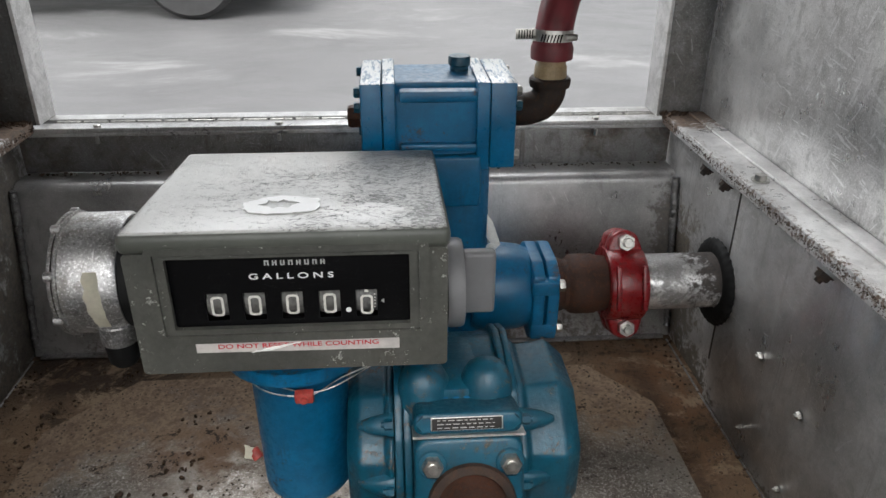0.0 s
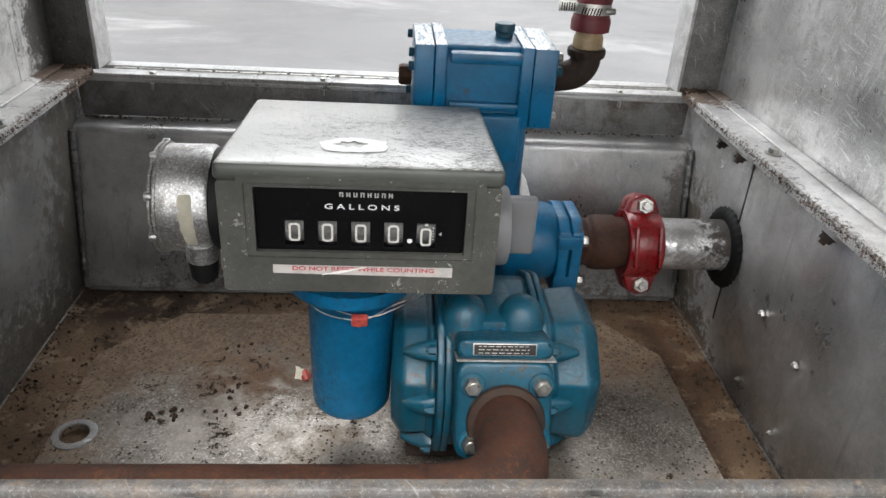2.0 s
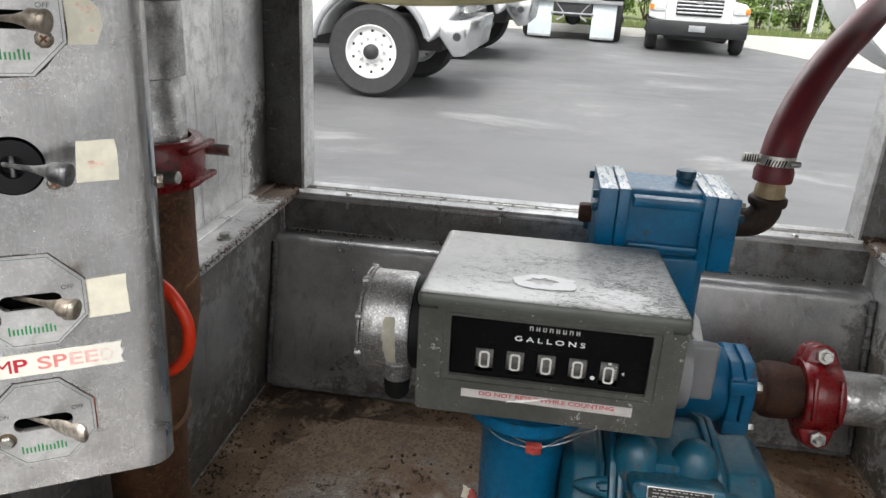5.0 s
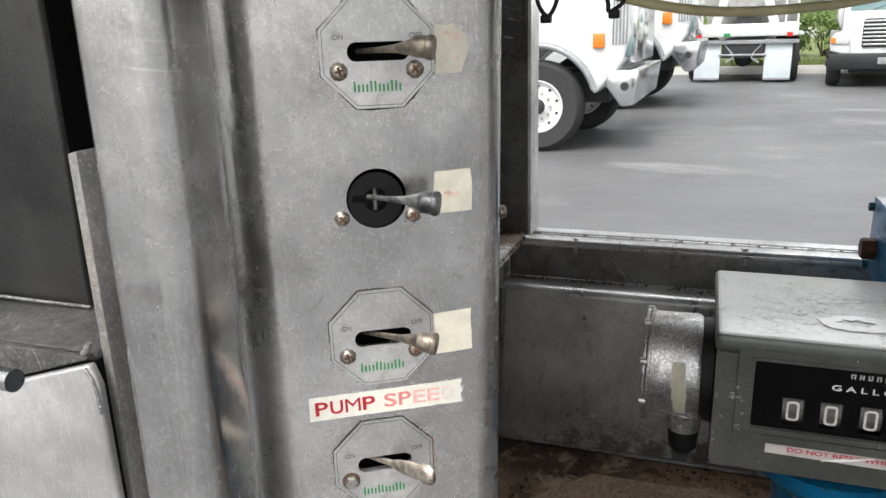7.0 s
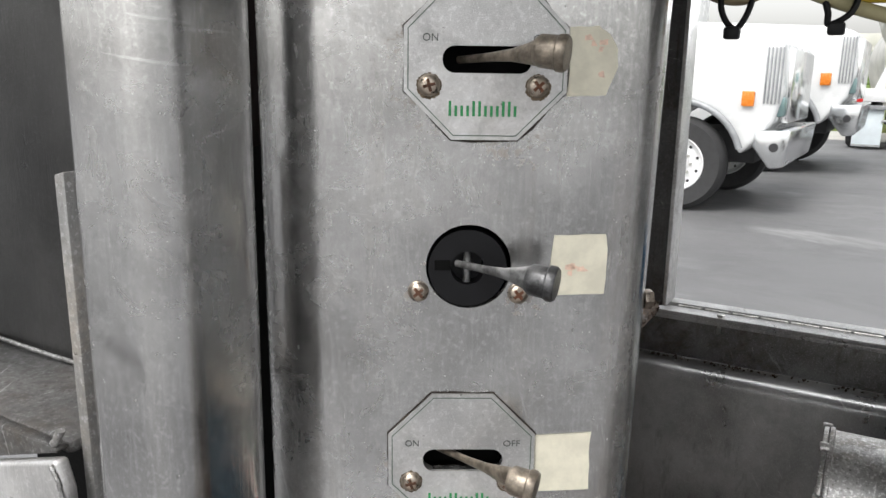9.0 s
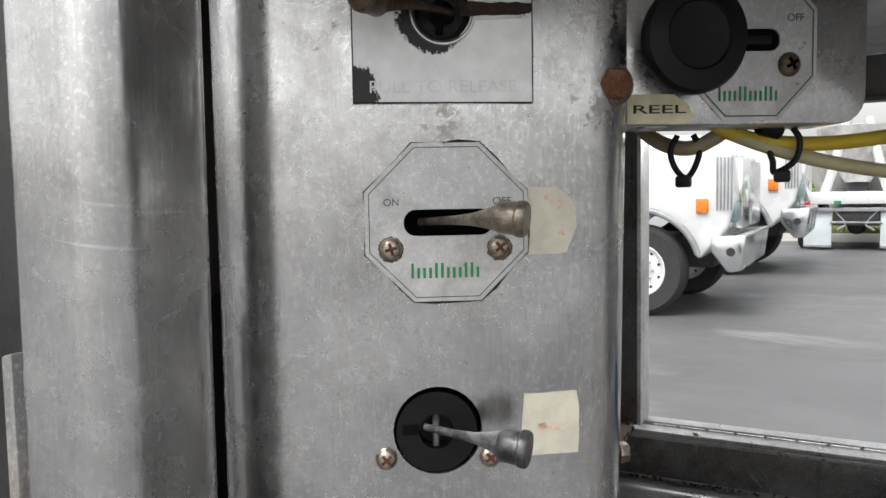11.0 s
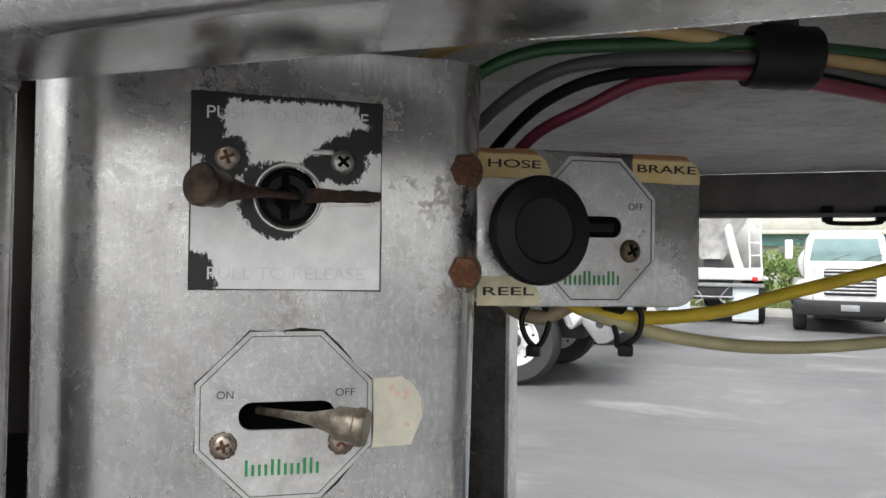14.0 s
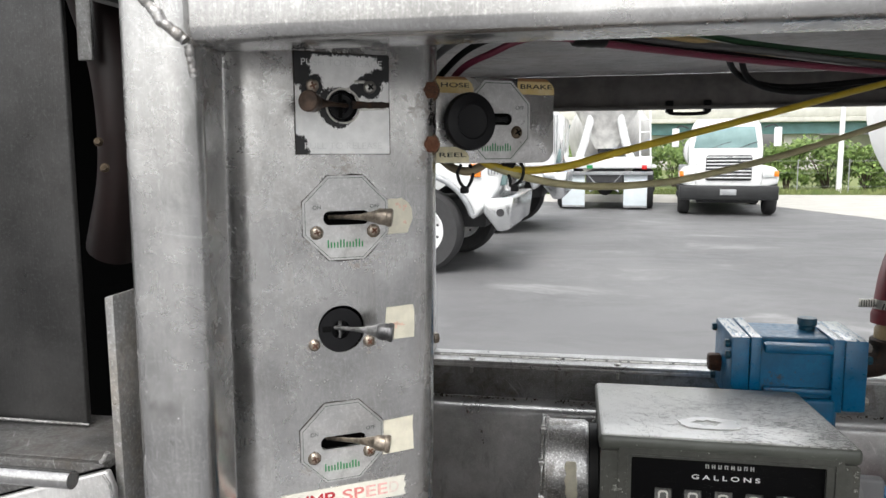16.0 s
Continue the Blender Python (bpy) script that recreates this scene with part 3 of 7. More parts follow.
M["glass_clear"] = plain("lamp_glass", (0.6, 0.62, 0.62), 0.1, 0.2, 0.1, 20)
M["grille_bar"] = plain("grille_bars", (0.55, 0.56, 0.56), 0.3, 0.6, 0.1, 10)
M["bumper"] = plain("dark_bumper", (0.018, 0.019, 0.02), 0.45, 0.2, 0.25, 5)
M["red_lamp"] = plain("red_lamp", (0.5, 0.02, 0.02), 0.25, 0, 0.1, 20)
M["drum_white"] = plain("pale_drum", (0.55, 0.54, 0.52), 0.45, 0.1, 0.2, 2)
M["lever_chip"] = plain("chipped_lever", (0.45, 0.4, 0.34), 0.34, 0.7, 0.6, 140, 0.5)
M["mud"] = rust("dried_mud", (0.07, 0.042, 0.026), (0.14, 0.09, 0.052), (0.035, 0.021, 0.013))
M["plate_ghost"] = plain("worn_pale_print", (0.75, 0.75, 0.74), 0.4, 0, 0.1, 120, 0.0)
M["plate_white"] = plain("plate_white", (0.86, 0.86, 0.85), 0.4, 0, 0.05, 120, 0.0)


def pale_top_blue():
    """Blue enamel, streaked pale on its upward faces."""
    n = Nodes("blue_paint_pale_top")
    big, small, fine = n.noise(18, 5, 0.65), n.noise(130, 5, 0.7), n.noise(620, 3, 0.7)
    base = n.mix(n.ramp(big, 0.3, 0.7), (0.0, 0.085, 0.19), (0.0, 0.14, 0.31))
    base = n.mix(n.ramp(small, 0.35, 0.65, 0, 0.35), base, (0.0, 0.07, 0.16))
    k = n.math("MULTIPLY", n.ramp(upward(n), 0.6, 0.9), n.ramp(n.noise((210, 40, 90), 5, 0.75), 0.42, 0.5))
    base = n.mix(k, base, (0.66, 0.69, 0.7))
    n.bump(n.math("ADD", n.noise(60, 3), n.math("MULTIPLY", fine, 0.3)), 0.3, 0.0009)
    return n.end(base, n.ramp(small, 0.3, 0.8, 0.26, 0.5), 0.0, 0.5, 0.2)


M["blue_pale_top"] = pale_top_blue()
# grime on the valve plates; also the painted shade in the patch sheet's gap
M["grime"] = rust("black_grime_gap_shade", (0.03, 0.022, 0.016), (0.06, 0.045, 0.03), (0.015, 0.012, 0.01))


# ---------------- mesh helpers ----------------
def join(bm, other):
    me = bpy.data.meshes.new("tmp")
    other.to_mesh(me)
    other.free()
    bm.from_mesh(me)
    bpy.data.meshes.remove(me)
    return bm


def box(x0, x1, y0, y1, z0, z1, bev=0.0015, seg=2, bm=None, m=None):
    b = bmesh.new()
    bmesh.ops.create_cube(b, size=1)
    bmesh.ops.transform(b, matrix=Matrix.LocRotScale(((x0 + x1) / 2, (y0 + y1) / 2, (z0 + z1) / 2), None, (abs(x1 - x0), abs(y1 - y0), abs(z1 - z0))), verts=b.verts)
    if bev:
        bmesh.ops.bevel(b, geom=b.edges[:], offset=bev, segments=seg, affect="EDGES", profile=0.5)
    if m:
        bmesh.ops.transform(b, matrix=m, verts=b.verts)
    return join(bm, b) if bm else b


def frame_of(p, way):
    """A pose at p whose z axis runs along way."""
    return Matrix.Translation(p) @ Vector(way).to_track_quat("Z", "Y").to_matrix().to_4x4()


def lathe(profile, p=(0, 0, 0), way=(0, 0, 1), n=32, bm=None, m=None):
    """A turned body: rows of radius and height along way from p."""
    b = bm or bmesh.new()
    at = (m or Matrix()) @ frame_of(p, way)
    rings = []
    for r, h in profile:
        if r < 1e-6:
            rings.append([b.verts.new(at @ Vector((0, 0, h)))])
        else:
            rings.append([b.verts.new(at @ Vector((r * math.cos(2 * math.pi * k / n), r * math.sin(2 * math.pi * k / n), h))) for k in range(n)])
    for lo, hi in zip(rings, rings[1:]):
        for k in range(n):
            a, c = lo[k % len(lo)], lo[(k + 1) % len(lo)]
            d, e = hi[k % len(hi)], hi[(k + 1) % len(hi)]
            vs = [v for i, v in enumerate((a, c, e, d)) if v not in (a, c, e, d)[:i]]
            if len(vs) > 2:
                b.faces.new(vs)
    return b


def rod(p0, p1, r, n=24, bev=0.001, bm=None, r1=None, m=None):
    h = (Vector(p1) - Vector(p0)).length
    e, q = min(bev, r * 0.4, h * 0.4), r if r1 is None else r1
    return lathe([(0, 0), (r - e, 0), (r, e), (q, h - e), (q - e, h), (0, h)], p0, Vector(p1) - Vector(p0), n, bm, m)


def tube(points, r, n=12, steps=8, bm=None, m=None, cap=True):
    """A round bar along a smooth line through points."""
    b = bm or bmesh.new()
    ps = [Vector(p) for p in points]
    ps = [2 * ps[0] - ps[1]] + ps + [2 * ps[-1] - ps[-2]]
    line = []
    for i in range(1, len(ps) - 2):
        for k in range(steps):
            u = k / steps
            a, c, d, e = ps[i - 1 : i + 3]
            line.append(0.5 * (2 * c + (d - a) * u + (2 * a - 5 * c + 4 * d - e) * u * u + (3 * c - a - 3 * d + e) * u**3))
    line.append(ps[-2])
    rings, side = [], None
    for i, p in enumerate(line):
        way = (line[min(i + 1, len(line) - 1)] - line[max(i - 1, 0)]).normalized()
        side = (side or way.orthogonal()) - way * (side or way.orthogonal()).dot(way)
        side.normalize()
        up = way.cross(side)
        q = r if not callable(r) else r(i / (len(line) - 1))
        ring = [p + q * (math.cos(2 * math.pi * k / n) * side + math.sin(2 * math.pi * k / n) * up) for k in range(n)]
        rings.append([b.verts.new((m @ v) if m else v) for v in ring])
    for lo, hi in zip(rings, rings[1:]):
        for k in range(n):
            b.faces.new((lo[k], lo[(k + 1) % n], hi[(k + 1) % n], hi[k]))
    if cap:
        b.faces.new(rings[0][::-1]), b.faces.new(rings[-1])
    return b


def prism(outline, depth, m=None, bev=0.0, seg=2, bm=None):
    """An outline in x and y, filled, from z = 0 down to z = -depth, laid by m."""
    b = bmesh.new()
    f = b.faces.new([b.verts.new((x, y, 0)) for x, y in outline])
    g = bmesh.ops.extrude_face_region(b, geom=[f])
    bmesh.ops.translate(b, vec=(0, 0, -depth), verts=[v for v in g["geom"] if isinstance(v, bmesh.types.BMVert)])
    bmesh.ops.recalc_face_normals(b, faces=b.faces[:])
    if bev:
        bmesh.ops.bevel(b, geom=b.edges[:], offset=bev, segments=seg, affect="EDGES", profile=0.5)
    if m:
        bmesh.ops.transform(b, matrix=m, verts=b.verts)
    return join(bm, b) if bm else b


def pierced(outline, holes, depth, m=None, bm=None):
    """As prism, with holes through it."""
    b = bmesh.new()
    edges = []
    for loop in (outline, *holes):
        vs = [b.verts.new((x, y, 0)) for x, y in loop]
        edges += [b.edges.new((vs[i], vs[(i + 1) % len(vs)])) for i in range(len(vs))]
    bmesh.ops.triangle_fill(b, edges=edges, use_beauty=True, use_dissolve=False)
    g = bmesh.ops.extrude_face_region(b, geom=b.faces[:])
    bmesh.ops.translate(b, vec=(0, 0, -depth), verts=[v for v in g["geom"] if isinstance(v, bmesh.types.BMVert)])
    bmesh.ops.recalc_face_normals(b, faces=b.faces[:])
    if m:
        bmesh.ops.transform(b, matrix=m, verts=b.verts)
    return join(bm, b) if bm else b


def round_rect(w, h, r, cx=0.0, cy=0.0, n=6):
    out = []
    for sx, sy, a in ((1, 1, 0), (-1, 1, 90), (-1, -1, 180), (1, -1, 270)):
        for k in range(n + 1):
            t = radians(a + 90 * k / n)
            out.append((cx + sx * (w / 2 - r) + r * math.cos(t), cy + sy * (h / 2 - r) + r * math.sin(t)))
    return out


def circle(r, cx=0.0, cy=0.0, n=28):
    return [(cx + r * math.cos(2 * math.pi * k / n), cy + r * math.sin(2 * math.pi * k / n)) for k in range(n)]


def ragged(outline, amount, seed):
    rng = random.Random(seed)
    out = []
    for (x0, y0), (x1, y1) in zip(outline, outline[1:] + outline[:1]):
        out.append((x0, y0))
        for k in (0.3, 0.65):
            out.append((x0 + (x1 - x0) * k + rng.uniform(-amount, amount), y0 + (y1 - y0) * k + rng.uniform(-amount, amount)))
    return out


def hexbolt(p, way, r=0.007, h=0.006, bm=None, washer=0.0, stud=0.0, m=None):
    b = bm or bmesh.new()
    if washer:
        lathe([(0, 0), (washer, 0), (washer, 0.0015), (0, 0.0015)], p, way, 20, b, m)
    w = Vector(way).normalized()
    q = Vector(p) + w * (0.0015 if washer else 0)
    lathe([(0, 0), (r, 0), (r, h * 0.8), (r * 0.86, h), (0, h)], q, w, 6, b, m)
    if stud:
        rod(q, q + w * (h + stud), r * 0.52, 12, 0.0006, b, m=m)
    return b


INV = {}
# the works stand on a plan of their own, which is set into the body here
PLAN = Matrix(((1.065, 0, 0, 0.0365), (0, 1.076, 0, -0.023), (0, 0, 1.04, -0.0535), (0, 0, 0, 1)))
LAID = [Matrix()]
OWN = set()  # things whose parts are laid in their own axes
# the yard lies lower and further off than the plan it was drawn on
YARD = Matrix.Translation((-0.2, 0.0, 1.36)) @ Matrix.Scale(1.2, 4) @ Matrix.Translation((0.2, 0.0, -1.36))


def finish(name, bm, material, smooth=38, laid=True):
    me = bpy.data.meshes.new(name)
    if laid:
        bmesh.ops.transform(bm, matrix=LAID[0], verts=bm.verts)
    bmesh.ops.recalc_face_normals(bm, faces=bm.faces[:])
    bm.to_mesh(me)
    bm.free()
    me.materials.append(material)
    me.polygons.foreach_set("use_smooth", [True] * len(me.polygons))
    me.set_sharp_from_angle(angle=radians(smooth))
    return me


def thing(name, base, label, category, group="", kind="", m=None):
    """A thing: an empty at its base, whose parts are laid in the world, or in its own axes where m is given."""
    ob = new(name)
    ob.empty_display_size = 0.05
    at = None if m is not None else LAID[0] @ Vector(base)
    ob.matrix_basis = LAID[0] @ m if m is not None else Matrix.Translation(at)
    if m is not None:
        OWN.add(ob.name)
    INV[ob.name] = Matrix() if m is not None else Matrix.Translation(-at)
    return tagged(ob, label, category, group, kind)


def part(name, bm, material, parent, label="", smooth=38):
    root = parent.parent or parent
    ob = new(name, finish(name, bm, material, smooth, root.name not in OWN))
    ob.parent = parent
    ob.matrix_parent_inverse = INV[parent.name] if parent.type == "EMPTY" else Matrix()
    return tagged(ob, label)


def solid(name, bm, material, label, category="", kind="", group="", smooth=38):
    """A thing of one mesh, laid in the world."""
    return tagged(new(name, finish(name, bm, material, smooth)), label, category, group, kind)


def letters(text, w, h, depth=0.0002, bold=0.0):
    """A mesh of built-in letters, w by h, about the origin in x and y."""
    cu = bpy.data.curves.new("text", "FONT")
    cu.body, cu.extrude, cu.offset = text, 0.02, bold
    ob = new("text", cu)
    bpy.context.view_layer.update()
    me = bpy.data.meshes.new_from_object(ob.evaluated_get(bpy.context.evaluated_depsgraph_get()))
    bpy.data.objects.remove(ob)
    bpy.data.curves.remove(cu)
    b = bmesh.new()
    b.from_mesh(me)
    bpy.data.meshes.remove(me)
    lo = [min(v.co[k] for v in b.verts) for k in range(3)]
    hi = [max(v.co[k] for v in b.verts) for k in range(3)]
    for v in b.verts:
        v.co = ((v.co.x - (lo[0] + hi[0]) / 2) / (hi[0] - lo[0]) * w, (v.co.y - (lo[1] + hi[1]) / 2) / (hi[1] - lo[1]) * h, (v.co.z - lo[2]) / (hi[2] - lo[2]) * depth)
    return b


def moved(bm, m):
    bmesh.ops.transform(bm, matrix=m, verts=bm.verts)
    return bm


def facing(p, right, up):
    """A pose at p with x along right and y along up, so that z comes out of the face."""
    r, u = Vector(right).normalized(), Vector(up).normalized()
    w = r.cross(u)
    return Matrix(((r.x, u.x, w.x, p[0]), (r.y, u.y, w.y, p[1]), (r.z, u.z, w.z, p[2]), (0, 0, 0, 1)))


FRONT = ((1, 0, 0), (0, 0, 1))  # right and up of a face that looks to -y

# ---------------- the compartment ----------------
XL, XR, YB, FLOOR, RIM, ROOF = -0.53, 0.423, 1.09, 0.674, 1.0, 1.482


def structure():
    # floor of the compartment, welded in
    solid("floor", box(XL - 0.02, XR + 0.02, 0.27, YB + 0.06, FLOOR - 0.02, FLOOR, 0.001), M["floor_dirt"], "dirt-covered aluminium compartment floor with rusty mud", kind="structure")
    # lower side walls
    solid("wall_right", box(XR, XR + 0.005, 0.3, 1.2, FLOOR - 0.01, RIM - 0.002, 0.001), M["alu_lit"], "dull grey aluminium lower side wall", kind="structure")
    b = box(XR - 0.006, XR - 0.0005, 0.3, 0.884, FLOOR + 0.001, 0.985, 0.0012)
    solid("trim_panel_right", b, M["alu_lit"], "grey aluminium patch sheet screwed to the side wall", kind="structure")
    # dark strip painting the shade in the gap behind the patch sheet
    solid("trim_gap_shade_right", box(XR - 0.0064, XR - 0.0004, 0.8843, 0.8870, FLOOR + 0.06, 0.984, 0.0004), M["grime"], "dark strip drawn for the shaded gap at the patch sheet's rear edge", kind="structure")
    solid("wall_left", box(XL - 0.005, XL, 0.3, 1.2, FLOOR - 0.01, RIM - 0.002, 0.001), M["alu"], "dull grey aluminium lower side wall", kind="structure")
    # upper side walls, set back behind the rails
    solid("wall_right_upper", box(0.462, 0.467, 0.284, 1.2, RIM - 0.004, ROOF + 0.022, 0.001), M["alu_bright"], "scratched bright aluminium upper side wall", kind="structure")
    solid("wall_left_upper", box(-0.562, -0.557, 0.5, 1.2, RIM - 0.004, ROOF + 0.022, 0.001), M["alu_streak"], "rain-streaked pale aluminium upper side wall", kind="structure")
    # rails along both sides: a flat ledge with a lip turned down
    for name, x0, x1, lip, front in (("trim_rail_right", 0.405, 0.462, 0.405, 0.3), ("trim_rail_left", -0.557, -0.502, -0.506, 0.46)):
        b = box(x0, x1, front, 1.14, RIM, RIM + 0.004, 0.001)
        box(lip, lip + 0.004, front, 1.14, RIM - 0.012, RIM + 0.0005, 0.001, bm=b)
        solid(name, b, M["rail"], "dirty white aluminium ledge along the side wall", kind="structure")
    # flat strip lying on the ledge against the wall
    solid("trim_strip_right", box(0.440, 0.4615, 0.3, 1.13, RIM + 0.0045, RIM + 0.008, 0.001), M["rail"], "white aluminium angle strip on the ledge", kind="structure")
    solid("trim_strip_left", box(-0.5565, -0.538, 0.5, 1.13, RIM + 0.0045, RIM + 0.008, 0.001), M["rail"], "white aluminium angle strip on the ledge", kind="structure")
    # back: a channel with a rounded top, and a plate above it
    outline = [(YB - 0.058, FLOOR + 0.0005)] + [(YB + 0.016 - 0.016 * math.cos(radians(a)), 0.925 - 0.016 + 0.016 * math.sin(radians(a))) for a in range(0, 91, 15)] + [(1.146, 0.925), (1.146, FLOOR + 0.0005)]
    b = prism(outline, -(XR - XL - 0.004), Matrix(((0, 0, -1, XR - 0.002), (1, 0, 0, 0), (0, 1, 0, 0), (0, 0, 0, 1))))
    solid("wall_back", b, M["alu_back"], "grey aluminium channel across the back", kind="structure")
    solid("trim_back_plate", box(XL + 0.002, XR - 0.002, 1.139, 1.147, 0.926, 0.988, 0.001), M["alu_dirty"], "brown-stained aluminium plate under the opening", kind="structure")
    # front rim with a bead and a broad flat face
    b = box(-0.434, XR + 0.03, 0.19, 0.324, RIM - 0.012, RIM - 0.008, 0.001)
    box(-0.434, XR + 0.03, 0.320, 0.330, RIM - 0.014, RIM - 0.002, 0.003, bm=b)
    box(-0.41, XR + 0.03, 0.3255, 0.3315, FLOOR, RIM - 0.0065, 0.001, bm=b)
    solid("trim_front_rim", b, M["alu_rim"], "grey aluminium front rim with a rolled edge", kind="structure")
    # the body that carries the compartment
    solid("wall_underbody", box(XL - 0.6, XR + 0.25, 0.36, 1.1, -0.206, FLOOR - 0.022, 0.01), M["truck_dark"], "dark truck underbody below the compartment", kind="structure")
    # ceiling
    b = box(-0.575, 0.48, 0.284, 1.22, ROOF, ROOF + 0.006, 0.001)
    for v in b.verts:
        v.co.z += 0.023 * (v.co.y - 0.284) / 0.936
    solid("ceiling", b, M["ceiling"], "pale speckled aluminium ceiling sheet", kind="structure")
    LAID[0] = Matrix()
    # front frame: square tubes with rounded corners, and the weld where they meet
    b = prism(round_rect(0.051, 0.051, 0.0155, -0.4575, 0.2605, 10), 1.49 - 0.6, Matrix.Translation((0, 0, 1.4905)))
    for v in b.verts:
        v.co.x += 0.008 * (v.co.z - 1.2)
    solid("trim_post", b, M["alu_post"], "smooth aluminium square-tube corner post", kind="structure")
    b = prism(round_rect(0.051, 0.052, 0.009, 0.2585, 1.4625), 0.9485, Matrix(((0, 0, 1, 0.52), (1, 0, 0, 0), (0, 1, 0, 0), (0, 0, 0, 1))))
    solid("trim_top_rail", b, M["alu_post"], "smooth aluminium square-tube top rail", kind="structure")


def weld(name, pts, r, seed, label, mat="weld"):
    """A rippled bead along a line."""
    rng = random.Random(seed)
    ps = [Vector(p) for p in pts]
    line = []
    for a, c in zip(ps, ps[1:]):
        n = max(2, int((c - a).length / (r * 0.55)))
        line += [a.lerp(c, k / n) + Vector([rng.uniform(-0.1, 0.1) * r for _ in range(3)]) for k in range(n)]
    line.append(ps[-1])
    swell = [rng.uniform(0.82, 1.05) for _ in range(len(line) + 1)]
    b = tube(line, lambda u: r * 0.8 * swell[int(u * (len(line) - 1) + 0.5)], 10, 3)
    return solid(name, b, M[mat], label, kind="structure", smooth=80)


def window():
    """The open back of the compartment."""
    w = thing("window_1", (-0.05, 1.16, 0.99), "open rear hatch with a bright aluminium frame, looking on a truck yard", "hatch", kind="structure")
    # sill: two bright strips with a groove between
    b = box(XL, 0.44, 1.135, 1.163, 0.988, 0.9945, 0.001)
    box(XL, 0.44, 1.168, 1.192, 0.990, 0.9985, 0.001, bm=b)
    box(XL, 0.44, 1.135, 1.192, 0.982, 0.9875, 0.001, bm=b)
    part("sill", b, M["sill"], w, "bright bare aluminium sill with a hinge groove")
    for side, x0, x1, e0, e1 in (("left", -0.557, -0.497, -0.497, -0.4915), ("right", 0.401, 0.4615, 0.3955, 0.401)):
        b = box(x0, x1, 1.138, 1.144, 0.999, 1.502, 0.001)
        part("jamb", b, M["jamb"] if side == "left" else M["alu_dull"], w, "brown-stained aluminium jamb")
        part("jamb_edge", box(e0, e1, 1.138, 1.192, 0.999, 1.502, 0.001), M["sill"], w, "bright jamb edge")
    b = box(-0.557, 0.4615, 1.138, 1.144, 1.444, 1.5025, 0.001)
    box(-0.557, 0.4615, 1.120, 1.138, 1.444, 1.449, 0.001, bm=b)
    part("header", b, M["header"], w, "dark grey header channel")
    for x in (-0.416, -0.160, 0.305):
        b = hexbolt((x, 1.142, 0.9945), (0, 0, 1), 0.0055, 0.004)
        rod((x, 1.134, 0.982), (x, 1.134, 0.972), 0.003, 10, 0.0005, b)
        part("sill_bolt", b, M["steel"], w)
    # hinge knuckles in the groove
    for k in range(24):
        x = -0.48 + k * 0.038
        part("hinge_knuckle", rod((x, 1.1655, 0.994), (x + 0.034, 1.1655, 0.994), 0.0026, 10, 0.0004), M["steel"], w)
    # a small latch hanging on the header
    b = tube([(-0.085, 1.132, 1.447), (-0.085, 1.125, 1.437), (-0.032, 1.125, 1.437), (-0.032, 1.132, 1.447)], 0.003, 8)
    for x in (-0.088, -0.029):
        box(x - 0.006, x + 0.006, 1.122, 1.134, 1.438, 1.458, 0.002, bm=b)
    part("latch_clip", b, M["rubber"], w, "black plastic clip")


def floor_plate():
    x0, x1, y0, y1 = -0.443, 0.341, 0.335, 0.952
    out = [(x0, y0), (x1, y0), (x1, y1 - 0.089), (x1 - 0.071, y1), (x0 + 0.09, y1), (x0, y1 - 0.1)]
    b = pierced(out, [circle(0.017, -0.416, 0.695, 24)], 0.008, Matrix.Translation((0, 0, FLOOR + 0.0085)))
    solid("floor_plate", b, M["floor_plate"], "stained aluminium mounting plate with clipped corners on the floor", "plate")
    b = lathe([(0.017, 0), (0.0255, 0), (0.0250, 0.0012), (0.0215, 0.0024), (0.017, 0.0022), (0.0165, 0.0)], (-0.416, 0.695, FLOOR + 0.0088), (0, 0, 1), 24)
    solid("lifting_hole_ring", b, M["flat_bar"], "worn aluminium ring round a hole in the plate", "ring")


def wall_fittings():
    g = "screws on the side wall"
    for y, z, r in ((0.7686, 0.8226, 0.0065), (0.6757, 0.8125, 0.0065), (0.678, 0.706, 0.005), (0.776, 0.711, 0.0040)):
        b = hexbolt((XR - 0.0045, y, z), (-1, 0, 0), r * 0.72, 0.005, washer=r, stud=0.0025)
        solid("wall_bolt", b, M["steel"], "small zinc bolt and nut on the side wall", "bolt", group=g)
    for p, lab in (((0.424, 0.862, RIM + 0.0045), "r"), ((-0.513, 0.866, RIM + 0.0045), "l")):
        b = hexbolt(p, (0, 0, 1), 0.0075, 0.006, washer=0.0105)
        solid("rail_bolt", b, M["steel"], "zinc hex bolt with a washer on the ledge", "bolt", group="bolts on the ledges")
    # nuts that show under the ledge's lip
    for y, z in ((0.9675, 0.980), (0.908, 0.982), (0.684, 0.980)):
        b = hexbolt((0.409, y, z), (-0.6, 0, -0.8), 0.0075, 0.006, washer=0.0095, stud=0.004)
        solid("ledge_nut", b, M["rust_dark"], "grimy nut under the lip of the ledge", "nut", group="nuts under the ledge")
    for x in (-0.161, 0.066):
        b = hexbolt((x, 0.308, RIM - 0.0078), (0, 0, 1), 0.0078, 0.006, washer=0.0105)
        solid("rim_bolt", b, M["alu_rim"], "zinc hex bolt on the front rim", "bolt", group="bolts on the front rim")


# ---------------- control column ----------------
ANG = radians(31.5)
COL = (-0.375, 0.345)
U, W = Vector((math.cos(ANG), math.sin(ANG), 0)), Vector((math.sin(ANG), -math.cos(ANG), 0))


def on_column(s, z, out=0.0):
    p = Vector((COL[0], COL[1], 0)) + U * s + W * out
